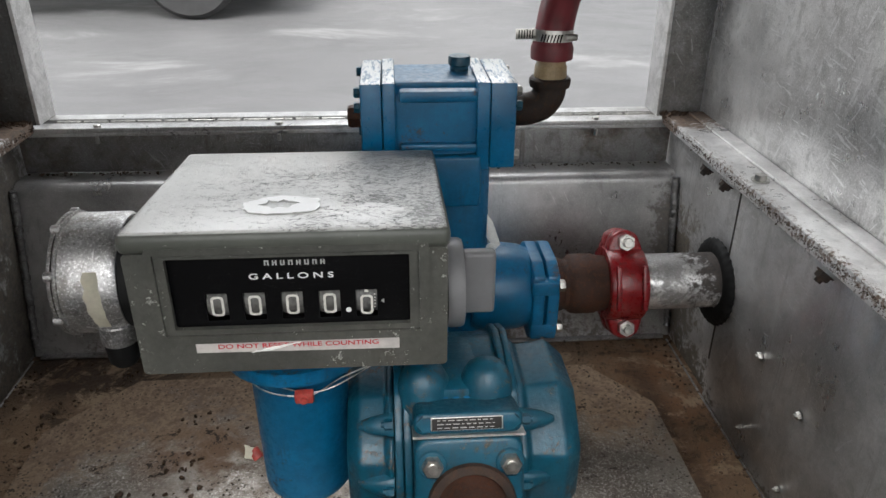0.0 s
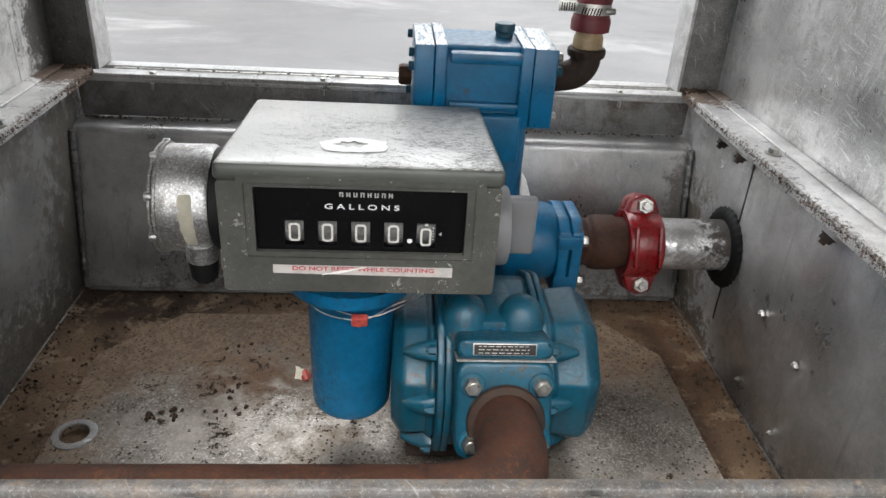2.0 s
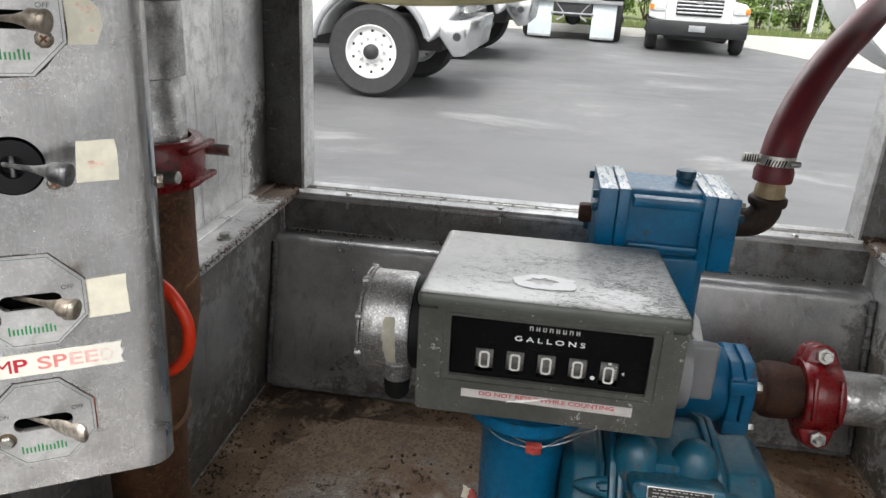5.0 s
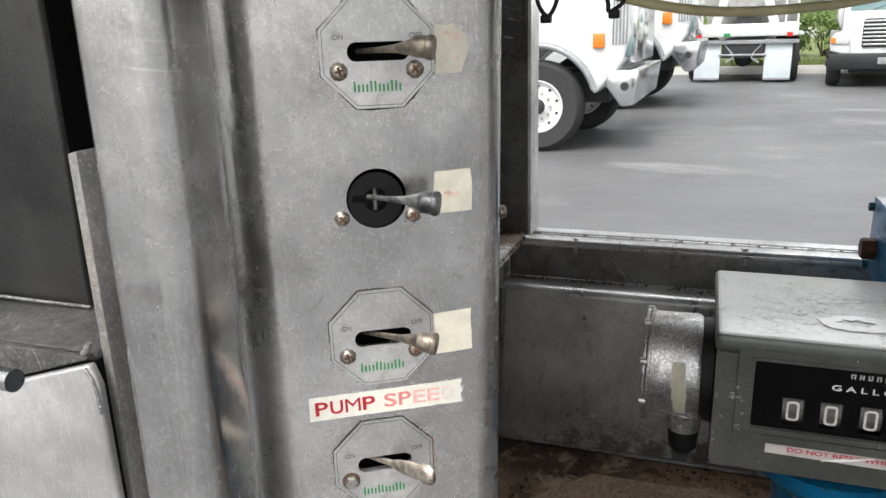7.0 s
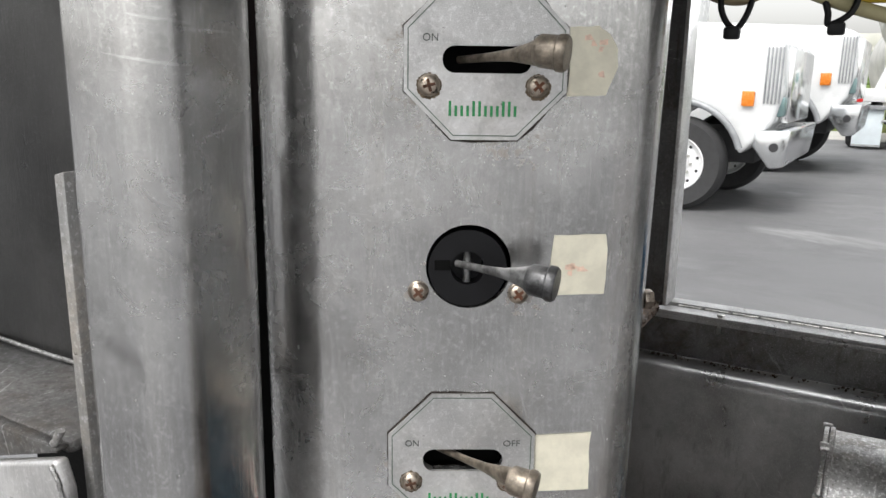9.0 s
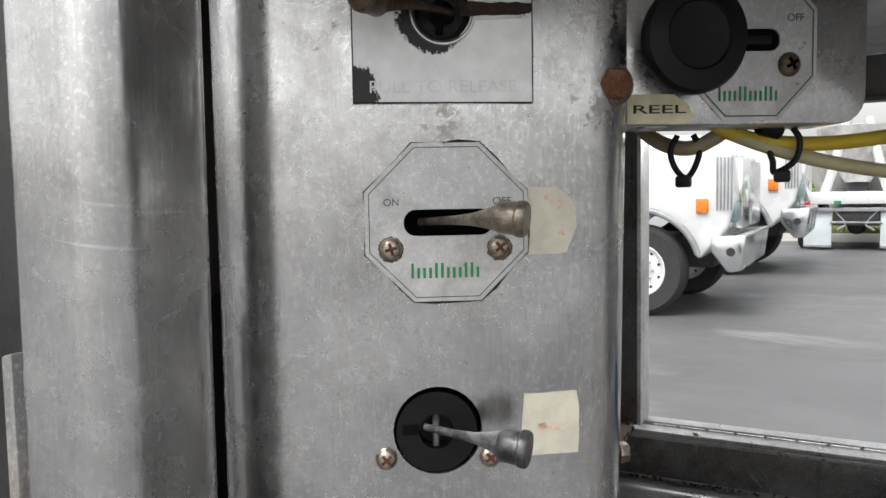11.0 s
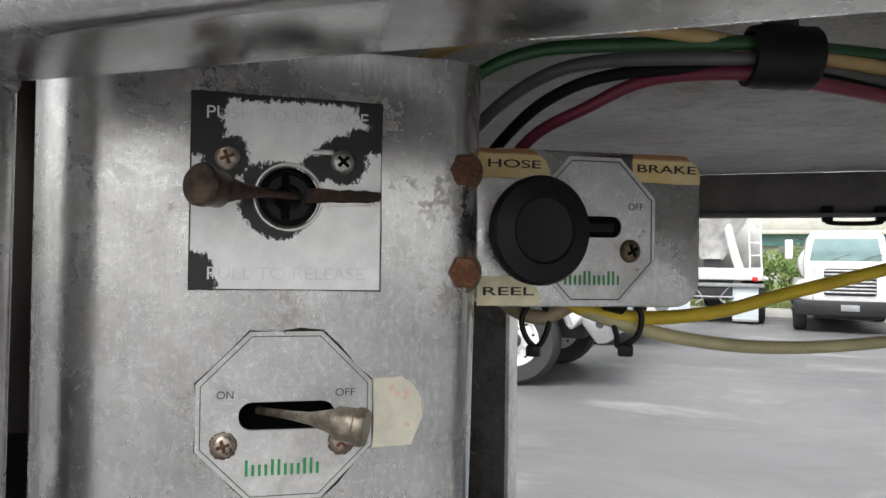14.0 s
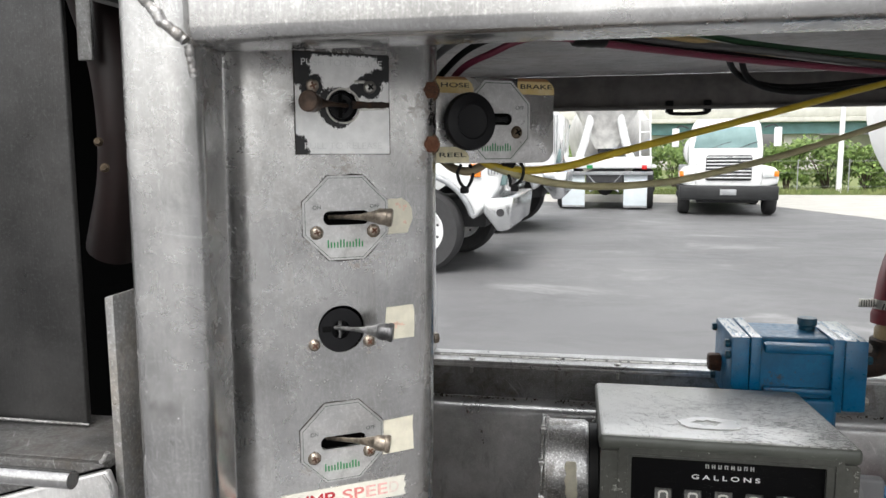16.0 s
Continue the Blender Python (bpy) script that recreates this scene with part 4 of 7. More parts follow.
    return facing((p.x, p.y, z), U, (0, 0, 1))


def octagon(w, h, cut):
    a, b = w / 2, h / 2
    return [(a - cut, -b), (a, -b + cut), (a, b - cut), (a - cut, b), (-a + cut, b), (-a, b - cut), (-a, -b + cut), (-a + cut, -b)]


VALVES = {"a": (0.0, 1.4075), "b": (0.0003, 1.3268), "c": (-0.0045, 1.2447), "d": (-0.0060, 1.1590), "e": (-0.0095, 1.0728)}


def column():
    zt, zb, sl, sr, t = 1.462, 1.022, -0.058, 0.052, 0.004
    th = thing("control_column", (COL[0], COL[1], zb), "bent aluminium control panel column with five air valves", "control panel")
    holes = [circle(0.0116, VALVES["a"][0], VALVES["a"][1] - 0.001), circle(0.0176, *VALVES["c"])]
    for k in "bde":
        holes.append(round_rect(0.0352, 0.0110, 0.005, VALVES[k][0] + 0.0006, VALVES[k][1]))
    face = pierced([(sl, zb), (sr, zb), (sr, zt), (sl, zt)], holes, t, on_column(0, 0))
    # rounded edges and side flanges as one bent sheet
    for s0, sg, deep, r in ((sr, 1, 0.075, 0.018), (sl, -1, 0.10, 0.036)):
        pts = [(s0 + sg * r * math.sin(radians(a)), -(r - r * math.cos(radians(a)))) for a in range(0, 91, 10)] + [(s0 + sg * r, -deep)]
        inn = [(s0 + sg * (r - t) * math.sin(radians(a)), -(r - (r - t) * math.cos(radians(a)))) for a in range(0, 91, 10)] + [(s0 + sg * (r - t), -deep)]
        verts = pts + inn[::-1]
        o = Vector((COL[0], COL[1], 0))
        tmp = bmesh.new()
        lo = [tmp.verts.new(o + U * s + W * w + Vector((0, 0, zb))) for s, w in verts]
        hi = [tmp.verts.new(o + U * s + W * w + Vector((0, 0, zt))) for s, w in verts]
        n = len(verts)
        for k in range(n):
            tmp.faces.new((lo[k], lo[(k + 1) % n], hi[(k + 1) % n], hi[k]))
        h = n // 2
        for k in range(h - 1):
            for q in (lo, hi):
                tmp.faces.new((q[k], q[k + 1], q[n - 2 - k], q[n - 1 - k]))
        bmesh.ops.recalc_face_normals(tmp, faces=tmp.faces[:])
        join(face, tmp)
    # the free edge leans out a little towards the top
    for v in face.verts:
        if (v.co - Vector((COL[0], COL[1], v.co.z))).dot(U) > sr - 0.001:
            v.co += U * (0.0175 * (v.co.z - zb))
    part("panel", face, M["alu_clean"], th, smooth=30)
    # near-black sheet paints the shade seen behind the panel
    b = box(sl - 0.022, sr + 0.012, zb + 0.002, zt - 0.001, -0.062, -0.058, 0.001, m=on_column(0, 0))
    part("shade_backing", b, M["void"], th, "near-black sheet standing in for the shade inside the panel")
    side = facing((COL[0] + U.x * 0.0737 - W.x * 0.017, COL[1] + U.y * 0.0737 - W.y * 0.017, 1.2265), (-W.x, -W.y, 0), (0, 0, 1))
    part("side_bolt", hexbolt((0, 0, 0), (0, 0, 1), 0.0045, 0.004, m=side), M["screw"], th)


def screw(s, v, out, r=0.0044, m=None):
    """A cross-recessed screw head in a valve's own axes."""
    b = lathe([(0, 0), (r, 0), (r * 0.97, r * 0.25), (r * 0.75, r * 0.55), (r * 0.4, r * 0.68), (0, r * 0.7)], (s, v, out), (0, 0, 1), 18)
    return b


def cross(s, v, out, r=0.0044, turn=20):
    b = bmesh.new()
    m = Matrix.Translation((s, v, out + r * 0.62)) @ Matrix.Rotation(radians(turn), 4, "Z")
    box(-r * 0.55, r * 0.55, -r * 0.14, r * 0.14, 0, r * 0.1, 0, bm=b, m=m)
    box(-r * 0.14, r * 0.14, -r * 0.55, r * 0.55, 0.00005, r * 0.1 + 0.00005, 0, bm=b, m=m)
    return b


def lever(root, tip, sections=((0, 1.5, 1.2), (0.4, 1.7, 1.3), (0.62, 2.3, 1.5), (0.8, 3.8, 2.0), (0.93, 5.2, 2.6), (1, 5.4, 2.8))):
    """A flat bar that rises out of its slot and widens; sections: (way along, half height, half thickness in mm)."""
    a, c = Vector(root), Vector(tip)
    d = (c - a).normalized()
    up = (Vector((0, 1, 0)) - d * d.y).normalized()
    side = d.cross(up)
    b = bmesh.new()
    rings = []
    for u, h, t in sections:
        p = a.lerp(c, u)
        rings.append([b.verts.new(p + up * (0.001 * h * math.sin(w)) + side * (0.001 * t * math.cos(w))) for w in [math.pi * k / 6 for k in range(12)]])
    for lo, hi in zip(rings, rings[1:]):
        for k in range(12):
            b.faces.new((lo[k], lo[(k + 1) % 12], hi[(k + 1) % 12], hi[k]))
    b.faces.new(rings[0][::-1]), b.faces.new(rings[-1])
    bmesh.ops.recalc_face_normals(b, faces=b.faces[:])
    return b


def knob(tip, r, way):
    """A short round knob with a rim at its free end."""
    return lathe([(0, -0.0050), (r * 0.72, -0.0048), (r * 0.92, -0.0030), (r * 0.95, 0.0030), (r * 1.04, 0.0036), (r * 1.05, 0.0058), (r * 0.94, 0.0068), (0, 0.0070)], tip, way, 26)


def logo(th, s, v, w, h, out):
    """The maker's mark as plain thin green strokes."""
    x, k = s - w / 2, 0
    while x < s + w / 2:
        part("mark_stroke", box(x, x + 0.00105, v - h / 2, v - h / 2 + h * (1.0, 0.7, 0.7, 0.7, 1.0)[k % 5], out, out + 0.0002, 0), M["green"], th, "plain green stroke")
        x, k = x + 0.0023, k + 1


def octagon_valve(key, tip):
    s0, z0 = VALVES[key]
    th = thing("air_valve", None, {"b": "worn octagonal air valve plate with a lever set to off", "d": "octagonal air valve plate with a lever, above the pump speed label", "e": "scuffed octagonal air valve plate with a paint-chipped lever"}[key], "air valve", group="air valves on the column", m=on_column(s0, z0))
    t = 0.0014
    slot = round_rect(0.0345, 0.0102, 0.0048, 0.0006, 0)
    part("plate", pierced(octagon(0.063, 0.061, 0.0185), [slot], t, Matrix.Translation((0, 0, t + 0.0002))), M["alu_plate"], th, "speckled brushed aluminium plate")
    part("grime_edge", pierced(ragged(octagon(0.0640, 0.0620, 0.0187), 0.0008 if key == "b" else 0.0004, key), [octagon(0.060, 0.058, 0.018)], 0.0004, Matrix.Translation((0, 0, 0.0006))), M["grime"], th, "dark grime round the plate")
    o, i = octagon(0.0600, 0.0580, 0.0177), octagon(0.0593, 0.0573, 0.0175)
    part("border_line", pierced(o, [i], 0.0001, Matrix.Translation((0, 0, t + 0.0004))), M["green_line"], th, "thin green border line")
    part("slot_inside", box(-0.018, 0.018, -0.008, 0.008, -0.016, -0.012, 0.001), M["void"], th)
    for k, (s, v) in enumerate(((-0.0217, -0.0098), (0.0203, -0.0098))):
        if key == "e" and k == 0:
            sc = part("screw", hexbolt((s, v, t + 0.0010), (0, 0, 1), 0.0042, 0.0036), M["steel"], th, "worn hex-headed screw")
            part("washer", lathe([(0.0028, 0), (0.0058, 0), (0.0057, 0.0008), (0.0028, 0.0010)], (s, v, t + 0.0001), (0, 0, 1), 24), M["screw_dark"], sc, "dark washer")
            continue
        part("grime_spot", prism(ragged(circle(0.0050, s, v - 0.0004, 22), 0.0004, 7 * k + ord(key)), 0.0001, Matrix.Translation((0, 0, t + 0.0003))), M["screw_dark"], th, "brown grime round the screw")
        sc = part("screw", screw(s, v, t), M["screw"], th)
        part("recess", cross(s, v, t, turn=15 + 25 * k), M["bolt_rust"], sc)
    logo(th, -0.001, -0.0185, 0.0262, 0.0058, t + 0.0003)
    for word, s, w in (("ON", -0.0213, 0.0058), ("OFF", 0.0215, 0.0072)):
        part("lettering", moved(letters(word, w, 0.0028), Matrix.Translation((s, 0.0080, t + 0.0003))), M["grey_print"], th)
    if key == "e":
        part("rust_edge", box(0.0314, 0.0323, -0.0105, 0.0120, 0.0002, 0.0012, 0.0002), M["red_rust"], th, "red rust along the plate's edge")
        blade = ((0, 1.6, 1.6), (0.4, 2.2, 1.8), (0.55, 4.6, 2.2), (0.7, 5.6, 2.6), (0.84, 5.0, 2.8), (0.9, 6.8, 3.2), (1.0, 6.6, 3.2), (1.05, 4.2, 1.8))
        part("lever", lever((-0.010, 0.0, -0.010), tip, blade), M["lever_chip"], th, "paint-chipped blade-shaped lever")
    else:
        lv = part("lever", lever((-0.010, 0.0, -0.010), tip), M["lever"], th, "worn metal lever")
        part("knob", knob(tip, 0.0062, (0.9, -0.12, 0.40)), M["lever"], lv, "worn round knob")
    return th


def round_valves():
    # uncovered valve with a black body
    s0, z0 = VALVES["c"]
    th = thing("air_valve", None, "black round air valve without its cover plate, lever set across", "air valve", group="air valves on the column", m=on_column(s0, z0))
    b = lathe([(0, -0.009), (0.0066, -0.009), (0.0070, -0.0015), (0.0161, -0.0015), (0.0166, -0.004), (0.0166, -0.02), (0, -0.02)], (-0.0004, -0.0010, 0), (0, 0, 1), 32)
    part("valve_body", b, M["black"], th, "black plastic valve body")
    part("pin", rod((-0.0005, -0.0075, -0.0045), (-0.0005, 0.0065, -0.0045), 0.0016, 12, 0.0003), M["lever_grey"], th, "scuffed upright pin")
    part("slot", box(-0.0140, -0.0075, -0.0018, 0.0024, -0.0018, -0.0010, 0.0003), M["void"], th)
    for s, v in ((-0.0205, -0.0103), (0.0205, -0.0110)):
        sc = part("screw", screw(s, v, 0.0002), M["screw"], th)
        part("recess", cross(s, v, 0.0002, turn=40), M["bolt_rust"], sc)
    lv = part("lever", lever((-0.005, 0.001, -0.002), (0.0240, 0.0010, 0.024)), M["lever_grey"], th, "scuffed grey lever")
    part("knob", knob((0.0250, 0.0010, 0.025), 0.0066, (0.9, -0.1, 0.40)), M["lever_dark"], lv, "black round knob")
    # engage valve with its worn square plate
    s0, z0 = VALVES["a"]
    th = thing("engage_valve", None, "white engage valve plate, its black paint mostly worn away", "air valve", m=on_column(s0, z0))
    hole = circle(0.0108, 0.0, -0.001)
    part("plate", pierced([(-0.0342, -0.0348), (0.0342, -0.0352), (0.0342, 0.0350), (-0.0342, 0.0360)], [hole], 0.0013, Matrix.Translation((0, 0, 0.0015))), M["worn_plate"], th, "white plate with remains of black paint")
    rim = [(-0.0345, -0.0351), (0.0345, -0.0355), (0.0345, 0.0353), (-0.0345, 0.0363)]
    part("edge", pierced(ragged(rim, 0.00025, 5), [[(0.985 * x, 0.985 * y) for x, y in rim]], 0.0012, Matrix.Translation((0, 0, 0.00158))), M["grime"], th, "blackened plate edge")
    part("hole_ring", lathe([(0.0112, 0), (0.0118, 0.0006), (0.0124, 0.0006), (0.0128, 0)], (0, -0.001, 0.0015), (0, 0, 1), 36), M["steel"], th, "bare metal ring round the hole")
    part("tab", box(0.0085, 0.0165, 0.0150, 0.0172, 0.0016, 0.0024, 0.0005), M["steel"], th, "bent metal tab")
    b = lathe([(0, -0.010), (0.005, -0.010), (0.0052, -0.003), (0.0085, -0.003), (0.009, -0.001), (0.0104, -0.0015), (0.0106, -0.006), (0.0106, -0.02), (0, -0.02)], (0.0, -0.001, 0), (0, 0, 1), 28)
    part("valve_body", b, M["black"], th, "black valve body")
    b = box(-0.0025, 0.0005, -0.009, 0.010, -0.0030, -0.0022, 0.0003)
    part("cross_slot", b, M["void"], th)
    for s, v, k in ((-0.0217, 0.0125, 20), (0.0196, 0.0125, 45)):
        sc = part("screw", screw(s, v, 0.0016, 0.0047), M["steel"] if k == 45 else M["screw"], th)
        part("recess", cross(s, v, 0.0016, 0.0047, k), M["void"] if k == 45 else M["bolt_rust"], sc)
    lv = part("lever", lever((0.004, -0.0005, -0.002), (-0.0240, 0.0000, 0.018)), M["lever_rust"], th, "rusty lever")
    part("knob", knob((-0.0255, 0.0, 0.019), 0.0070, (-0.6, 0.1, 0.8)), M["lever_rust"], lv, "rusty round knob")
    b = prism(ragged([(0.0065, -0.0030), (0.020, -0.0026), (0.0335, -0.0016), (0.0345, 0.0016), (0.028, 0.0024), (0.0185, 0.0018), (0.0065, 0.0026)], 0.0004, 9), 0.0012, Matrix.Translation((0, 0, 0.0030)), 0.0002)
    part("lever_tail", b, M["rust_dark"], th, "flat rusted lever tail")
    b = prism(ragged([(0.012, -0.0042), (0.026, -0.0036), (0.031, -0.0028), (0.025, -0.0022), (0.012, -0.0026)], 0.0004, 11), 0.0006, Matrix.Translation((0, 0, 0.0022)))
    part("wire_clip", b, M["steel"], th, "bright scraped clip under the tail")
    for text, v, w in (("PUSH TO ENGAGE", 0.0288, 0.058), ("PULL TO RELEASE", -0.0290, 0.0560)):
        part("lettering", moved(letters(text, w, 0.0046, 0.0001), Matrix.Translation((0.0, v, 0.0016))), M["plate_ghost"], th, "worn pale lettering")


def column_labels():
    tapes = {"b": [(0.0318, -0.0135), (0.0318, 0.0125), (0.043, 0.0132), (0.0475, 0.0100), (0.0508, 0.0045), (0.0512, -0.002), (0.0470, -0.0128)],
             "c": [(0.0325, -0.0118), (0.0345, 0.0135), (0.0555, 0.0142), (0.0565, 0.0080), (0.0560, -0.0110)],
             "d": [(0.0312, -0.0155), (0.0312, 0.0110), (0.0560, 0.0125), (0.0555, 0.0020), (0.0562, -0.0145)]}
    for k, out in tapes.items():
        m = on_column(*VALVES[k], 0.0006)
        b = prism(ragged(out, 0.0003, ord(k)), 0.0003, m)
        lab = "yellowed masking tape with a faded red mark"
        th = solid("tape_label", b, M["tape"], lab, "tape label", group="tape labels on the column")
        if k in "bc":
            c = bmesh.new()
            rng = random.Random(ord(k))
            for _ in range(5):
                x, y = rng.uniform(0.0375, 0.0455), rng.uniform(-0.006, 0.008)
                prism(ragged([(x, y), (x + rng.uniform(0.001, 0.005), y), (x + rng.uniform(0.001, 0.004), y + 0.0022), (x, y + 0.0018)], 0.0003, rng.random()), 0.0001, m @ Matrix.Translation((0, 0, 0.00015)), bm=c)
            ob = new("faded_mark", finish("faded_mark", c, M["tape_mark"]))
            ob.parent = th
            tagged(ob, "faded red marker stroke")
    th = thing("pump_speed_label", None, "white tape label reading pump speed in fading red letters", "label", m=on_column(-0.0053, 1.1160, 0.0008) @ Matrix.Rotation(radians(0.6), 4, "Z"))
    out = [(-0.0482, -0.0078), (0.0482, -0.0080), (0.0470, -0.0030), (0.0486, 0.0), (0.0472, 0.004), (0.0484, 0.0078), (-0.0480, 0.0078)]
    part("strip", prism(out, 0.0003), M["label_white"], th)
    x = -0.0445
    for ch, mat in zip("PUMP SPEED", ("red_print",) * 4 + ("",) + ("red_soft", "red_soft", "red_faded", "red_faded", "red_ghost")):
        if ch == " ":
            x += 0.0042
            continue
        w = 0.0094 if ch == "M" else 0.0078
        part("letter", moved(letters(ch, w, 0.0090, 0.0001, 0.0 if ch == "M" else 0.015), Matrix.Translation((x + w / 2, 0, 0.0001))), M[mat], th)
        x += w + 0.0014


# ---------------- hose reel brake box ----------------
HB_ANG = radians(30)
HU = Vector((math.cos(HB_ANG), math.sin(HB_ANG), 0))


def brake_box():
    at = facing((-0.2621, 0.4355, 1.3985), HU, (0, 0, 1)) @ Matrix.Diagonal((0.955, 1.03, 1, 1))
    th = thing("hose_reel_brake", None, "stained aluminium hose reel brake valve box with a black knob", "air valve", m=at)
    b = prism(round_rect(0.1086, 0.0655, 0.0115, -0.0150, 0), 0.030, bev=0.0012)
    part("housing", b, M["alu_clean"], th, "brushed aluminium housing")
    t = 0.0012
    slot = round_rect(0.031, 0.0090, 0.0043, -0.0165, 0.001)
    part("plate", pierced([(x - 0.0138, y - 0.0005) for x, y in octagon(0.0584, 0.0615, 0.0170)], [slot], t, Matrix.Translation((0, 0, t + 0.0002))), M["alu_plate"], th, "speckled octagonal valve plate")
    sh = lambda w, h, c: [(x - 0.0138, y - 0.0005) for x, y in octagon(w + 0.0024, h, c)]
    part("border_line", pierced(sh(0.0530, 0.0585, 0.0162), [sh(0.0518, 0.0573, 0.0158)], 0.0001, Matrix.Translation((0, 0, t + 0.0004))), M["green_line"], th)
    part("slot_inside", box(-0.032, -0.001, -0.004, 0.006, 0.0001, 0.0003, 0), M["void"], th)
    part("lever", box(-0.048, -0.0055, -0.0012, 0.0028, 0.001, 0.0035, 0.0006), M["black"], th)
    kn = lathe([(0, 0.001), (0.008, 0.001), (0.0075, 0.012), (0.0110, 0.014), (0.0195, 0.0165), (0.0212, 0.019), (0.0212, 0.0235), (0.0200, 0.0262), (0.0130, 0.0280), (0.0122, 0.0268), (0.0115, 0.0266), (0, 0.0268)], (-0.0475, -0.0020, 0), (0, 0, 1), 40)
    part("knob", kn, M["black"], th, "round black plastic push knob")
    sc = part("screw", screw(0.0030, -0.0090, t, 0.0050), M["screw_dark"], th, "dull brown screw")
    part("recess", cross(0.0030, -0.0090, t, 0.0050, 30), M["void"], sc)
    logo(th, -0.0150, -0.0205, 0.0270, 0.0058, t + 0.0003)
    part("lettering", moved(letters("OFF", 0.0072, 0.0030), Matrix.Translation((0.0058, 0.0098, t + 0.0003))), M["grey_print"], th)
    for word, s, v, w, h, k, tw in (("HOSE", -0.0518, 0.0262, 0.0325, 0.0122, 1, 0.0245), ("BRAKE", 0.0217, 0.0264, 0.0337, 0.0122, 2, 0.0295), ("REEL", -0.0540, -0.0262, 0.0290, 0.0118, 3, 0.0235)):
        lab = part("label", prism(ragged([(s - w / 2, v - h / 2), (s + w / 2, v - h / 2), (s + w / 2, v + h / 2 - 0.0075), (s + w / 2 - 0.002, v + h / 2 - 0.004), (s + w / 2 - 0.008, v + h / 2)] + [(s - w / 2, v + h / 2)], 0.0003, k), 0.0002, Matrix.Translation((0, 0, 0.0004))), M["label_aged"] if k < 3 else M["label_pale"], th, "yellowed paper label")
        part("lettering", moved(letters(word, tw, 0.0034, 0.0001, 0.010), Matrix.Translation((s, v, 0.0005))), M["ink"], lab)
    # bolts through the column's edge
    for z in (1.4195, 1.3795):
        p = Vector((COL[0], COL[1], z)) + U * 0.0675 + W * (-0.0045)
        way = W * 0.97 + U * 0.1
        b = hexbolt(p, way, 0.0068, 0.005)
        th2 = thing("bracket_bolt", p, "rusty hex bolt with a washer holding the brake box", "bolt", group="bolts of the brake box")
        part("head", b, M["bolt_rust"], th2)
        part("washer", lathe([(0, -0.001), (0.0084, -0.001), (0.0084, 0.0008), (0, 0.0008)], p, way, 24), M["screw_dark"], th2, "stained zinc washer")


# ---------------- meter, register and piping ----------------
def register():
    x0, x1, y0, y1, z0, z1 = -0.206, 0.046, 0.605, 0.830, 0.950, 1.0775
    cx, cz = (x0 + x1) / 2, (z0 + z1) / 2
    th = thing("gallon_register", (cx, 0.71, z0), "grey-green mechanical gallon counter with a weathered white-flaked top", "counter")
    # casing of five panels and a slightly wider lid that falls to the back
    out = round_rect(x1 - x0 - 0.004, 0.112, 0.004, cx, 1.0035)
    win = round_rect(0.189, 0.068, 0.003, -0.0795, 1.0225)
    part("front_panel", pierced(out, [win], 0.0085, facing((0, y0 + 0.0015, 0), *FRONT)), M["grey_box"], th)
    for xa in (x0 + 0.002, x1 - 0.010):
        part("side_panel", box(xa, xa + 0.008, y0 + 0.0105, y1 - 0.0085, z0 + 0.0035, 1.042, 0.0015), M["grey_box"], th)
    part("bottom_panel", box(x0 + 0.002, x1 - 0.002, y0 + 0.0105, y1 - 0.004, z0 - 0.003, z0 + 0.003, 0.0015), M["grey_box"], th)
    part("back_panel", box(x0 + 0.002, x1 - 0.002, y1 - 0.008, y1 - 0.004, z0 + 0.0035, 1.042, 0.0015), M["grey_box"], th)
    b = box(x0, x1, y0 - 0.0015, y1, 1.0595, z1, 0.006, 3)
    for v in b.verts:
        v.co.z -= 0.015 * (v.co.y - y0) / (y1 - y0)
    part("lid", b, M["grey_top"], th, "lid with a flaking top, glare painted into its white")
    # torn sticker on the lid
    edge = [(-0.119, 0.652), (-0.112, 0.644), (-0.098, 0.640), (-0.084, 0.641), (-0.073, 0.643), (-0.060, 0.647), (-0.058, 0.662), (-0.060, 0.676), (-0.074, 0.680), (-0.088, 0.684), (-0.102, 0.681), (-0.111, 0.674), (-0.121, 0.668)]
    worn = [(-0.0905 + 0.014 * math.cos(0.37 * k) * (1 + 0.3 * math.sin(2.3 * k)), 0.663 + 0.009 * math.sin(0.37 * k) * (1 + 0.3 * math.cos(3.1 * k))) for k in range(17)]
    b = pierced(ragged(edge, 0.0018, 6), [worn], 0.0006, Matrix.Translation((0, 0, 0.0014)))
    for v in b.verts:
        v.co.z += z1 - 0.015 * (v.co.y - y0) / (y1 - y0)
    part("sticker", b, M["sticker"], th, "torn white sticker")
    # stepped frame round the window
    def ring(w0, h0, w1, h1, y, d, name, mat):
        part(name, pierced(round_rect(w0, h0, 0.003, -0.0785, 1.0215), [round_rect(w1, h1, 0.002, -0.0795, 1.0225)], d, facing((0, y, 0), *FRONT)), mat, th)
    ring(0.2150, 0.0870, 0.2020, 0.0745, y0 - 0.0015, 0.004, "window_surround", M["grey_box"])
    ring(0.1960, 0.0715, 0.1865, 0.0645, y0 + 0.0005, 0.005, "window_lip", M["grey_box"])
    # dial plate set back in the window
    yd = y0 + 0.008
    holes = []
    xs = [-0.1395, -0.1100, -0.0802, -0.0505, -0.0210]
    for x in xs:
        holes.append(round_rect(0.0172, 0.0255, 0.001, x, 1.0065))
    plate = pierced(round_rect(0.188, 0.068, 0.002, -0.0795, 1.0225), holes, 0.002, facing((0, yd, 0), *FRONT))
    part("dial_plate", plate, M["dial"], th, "scuffed black dial plate")
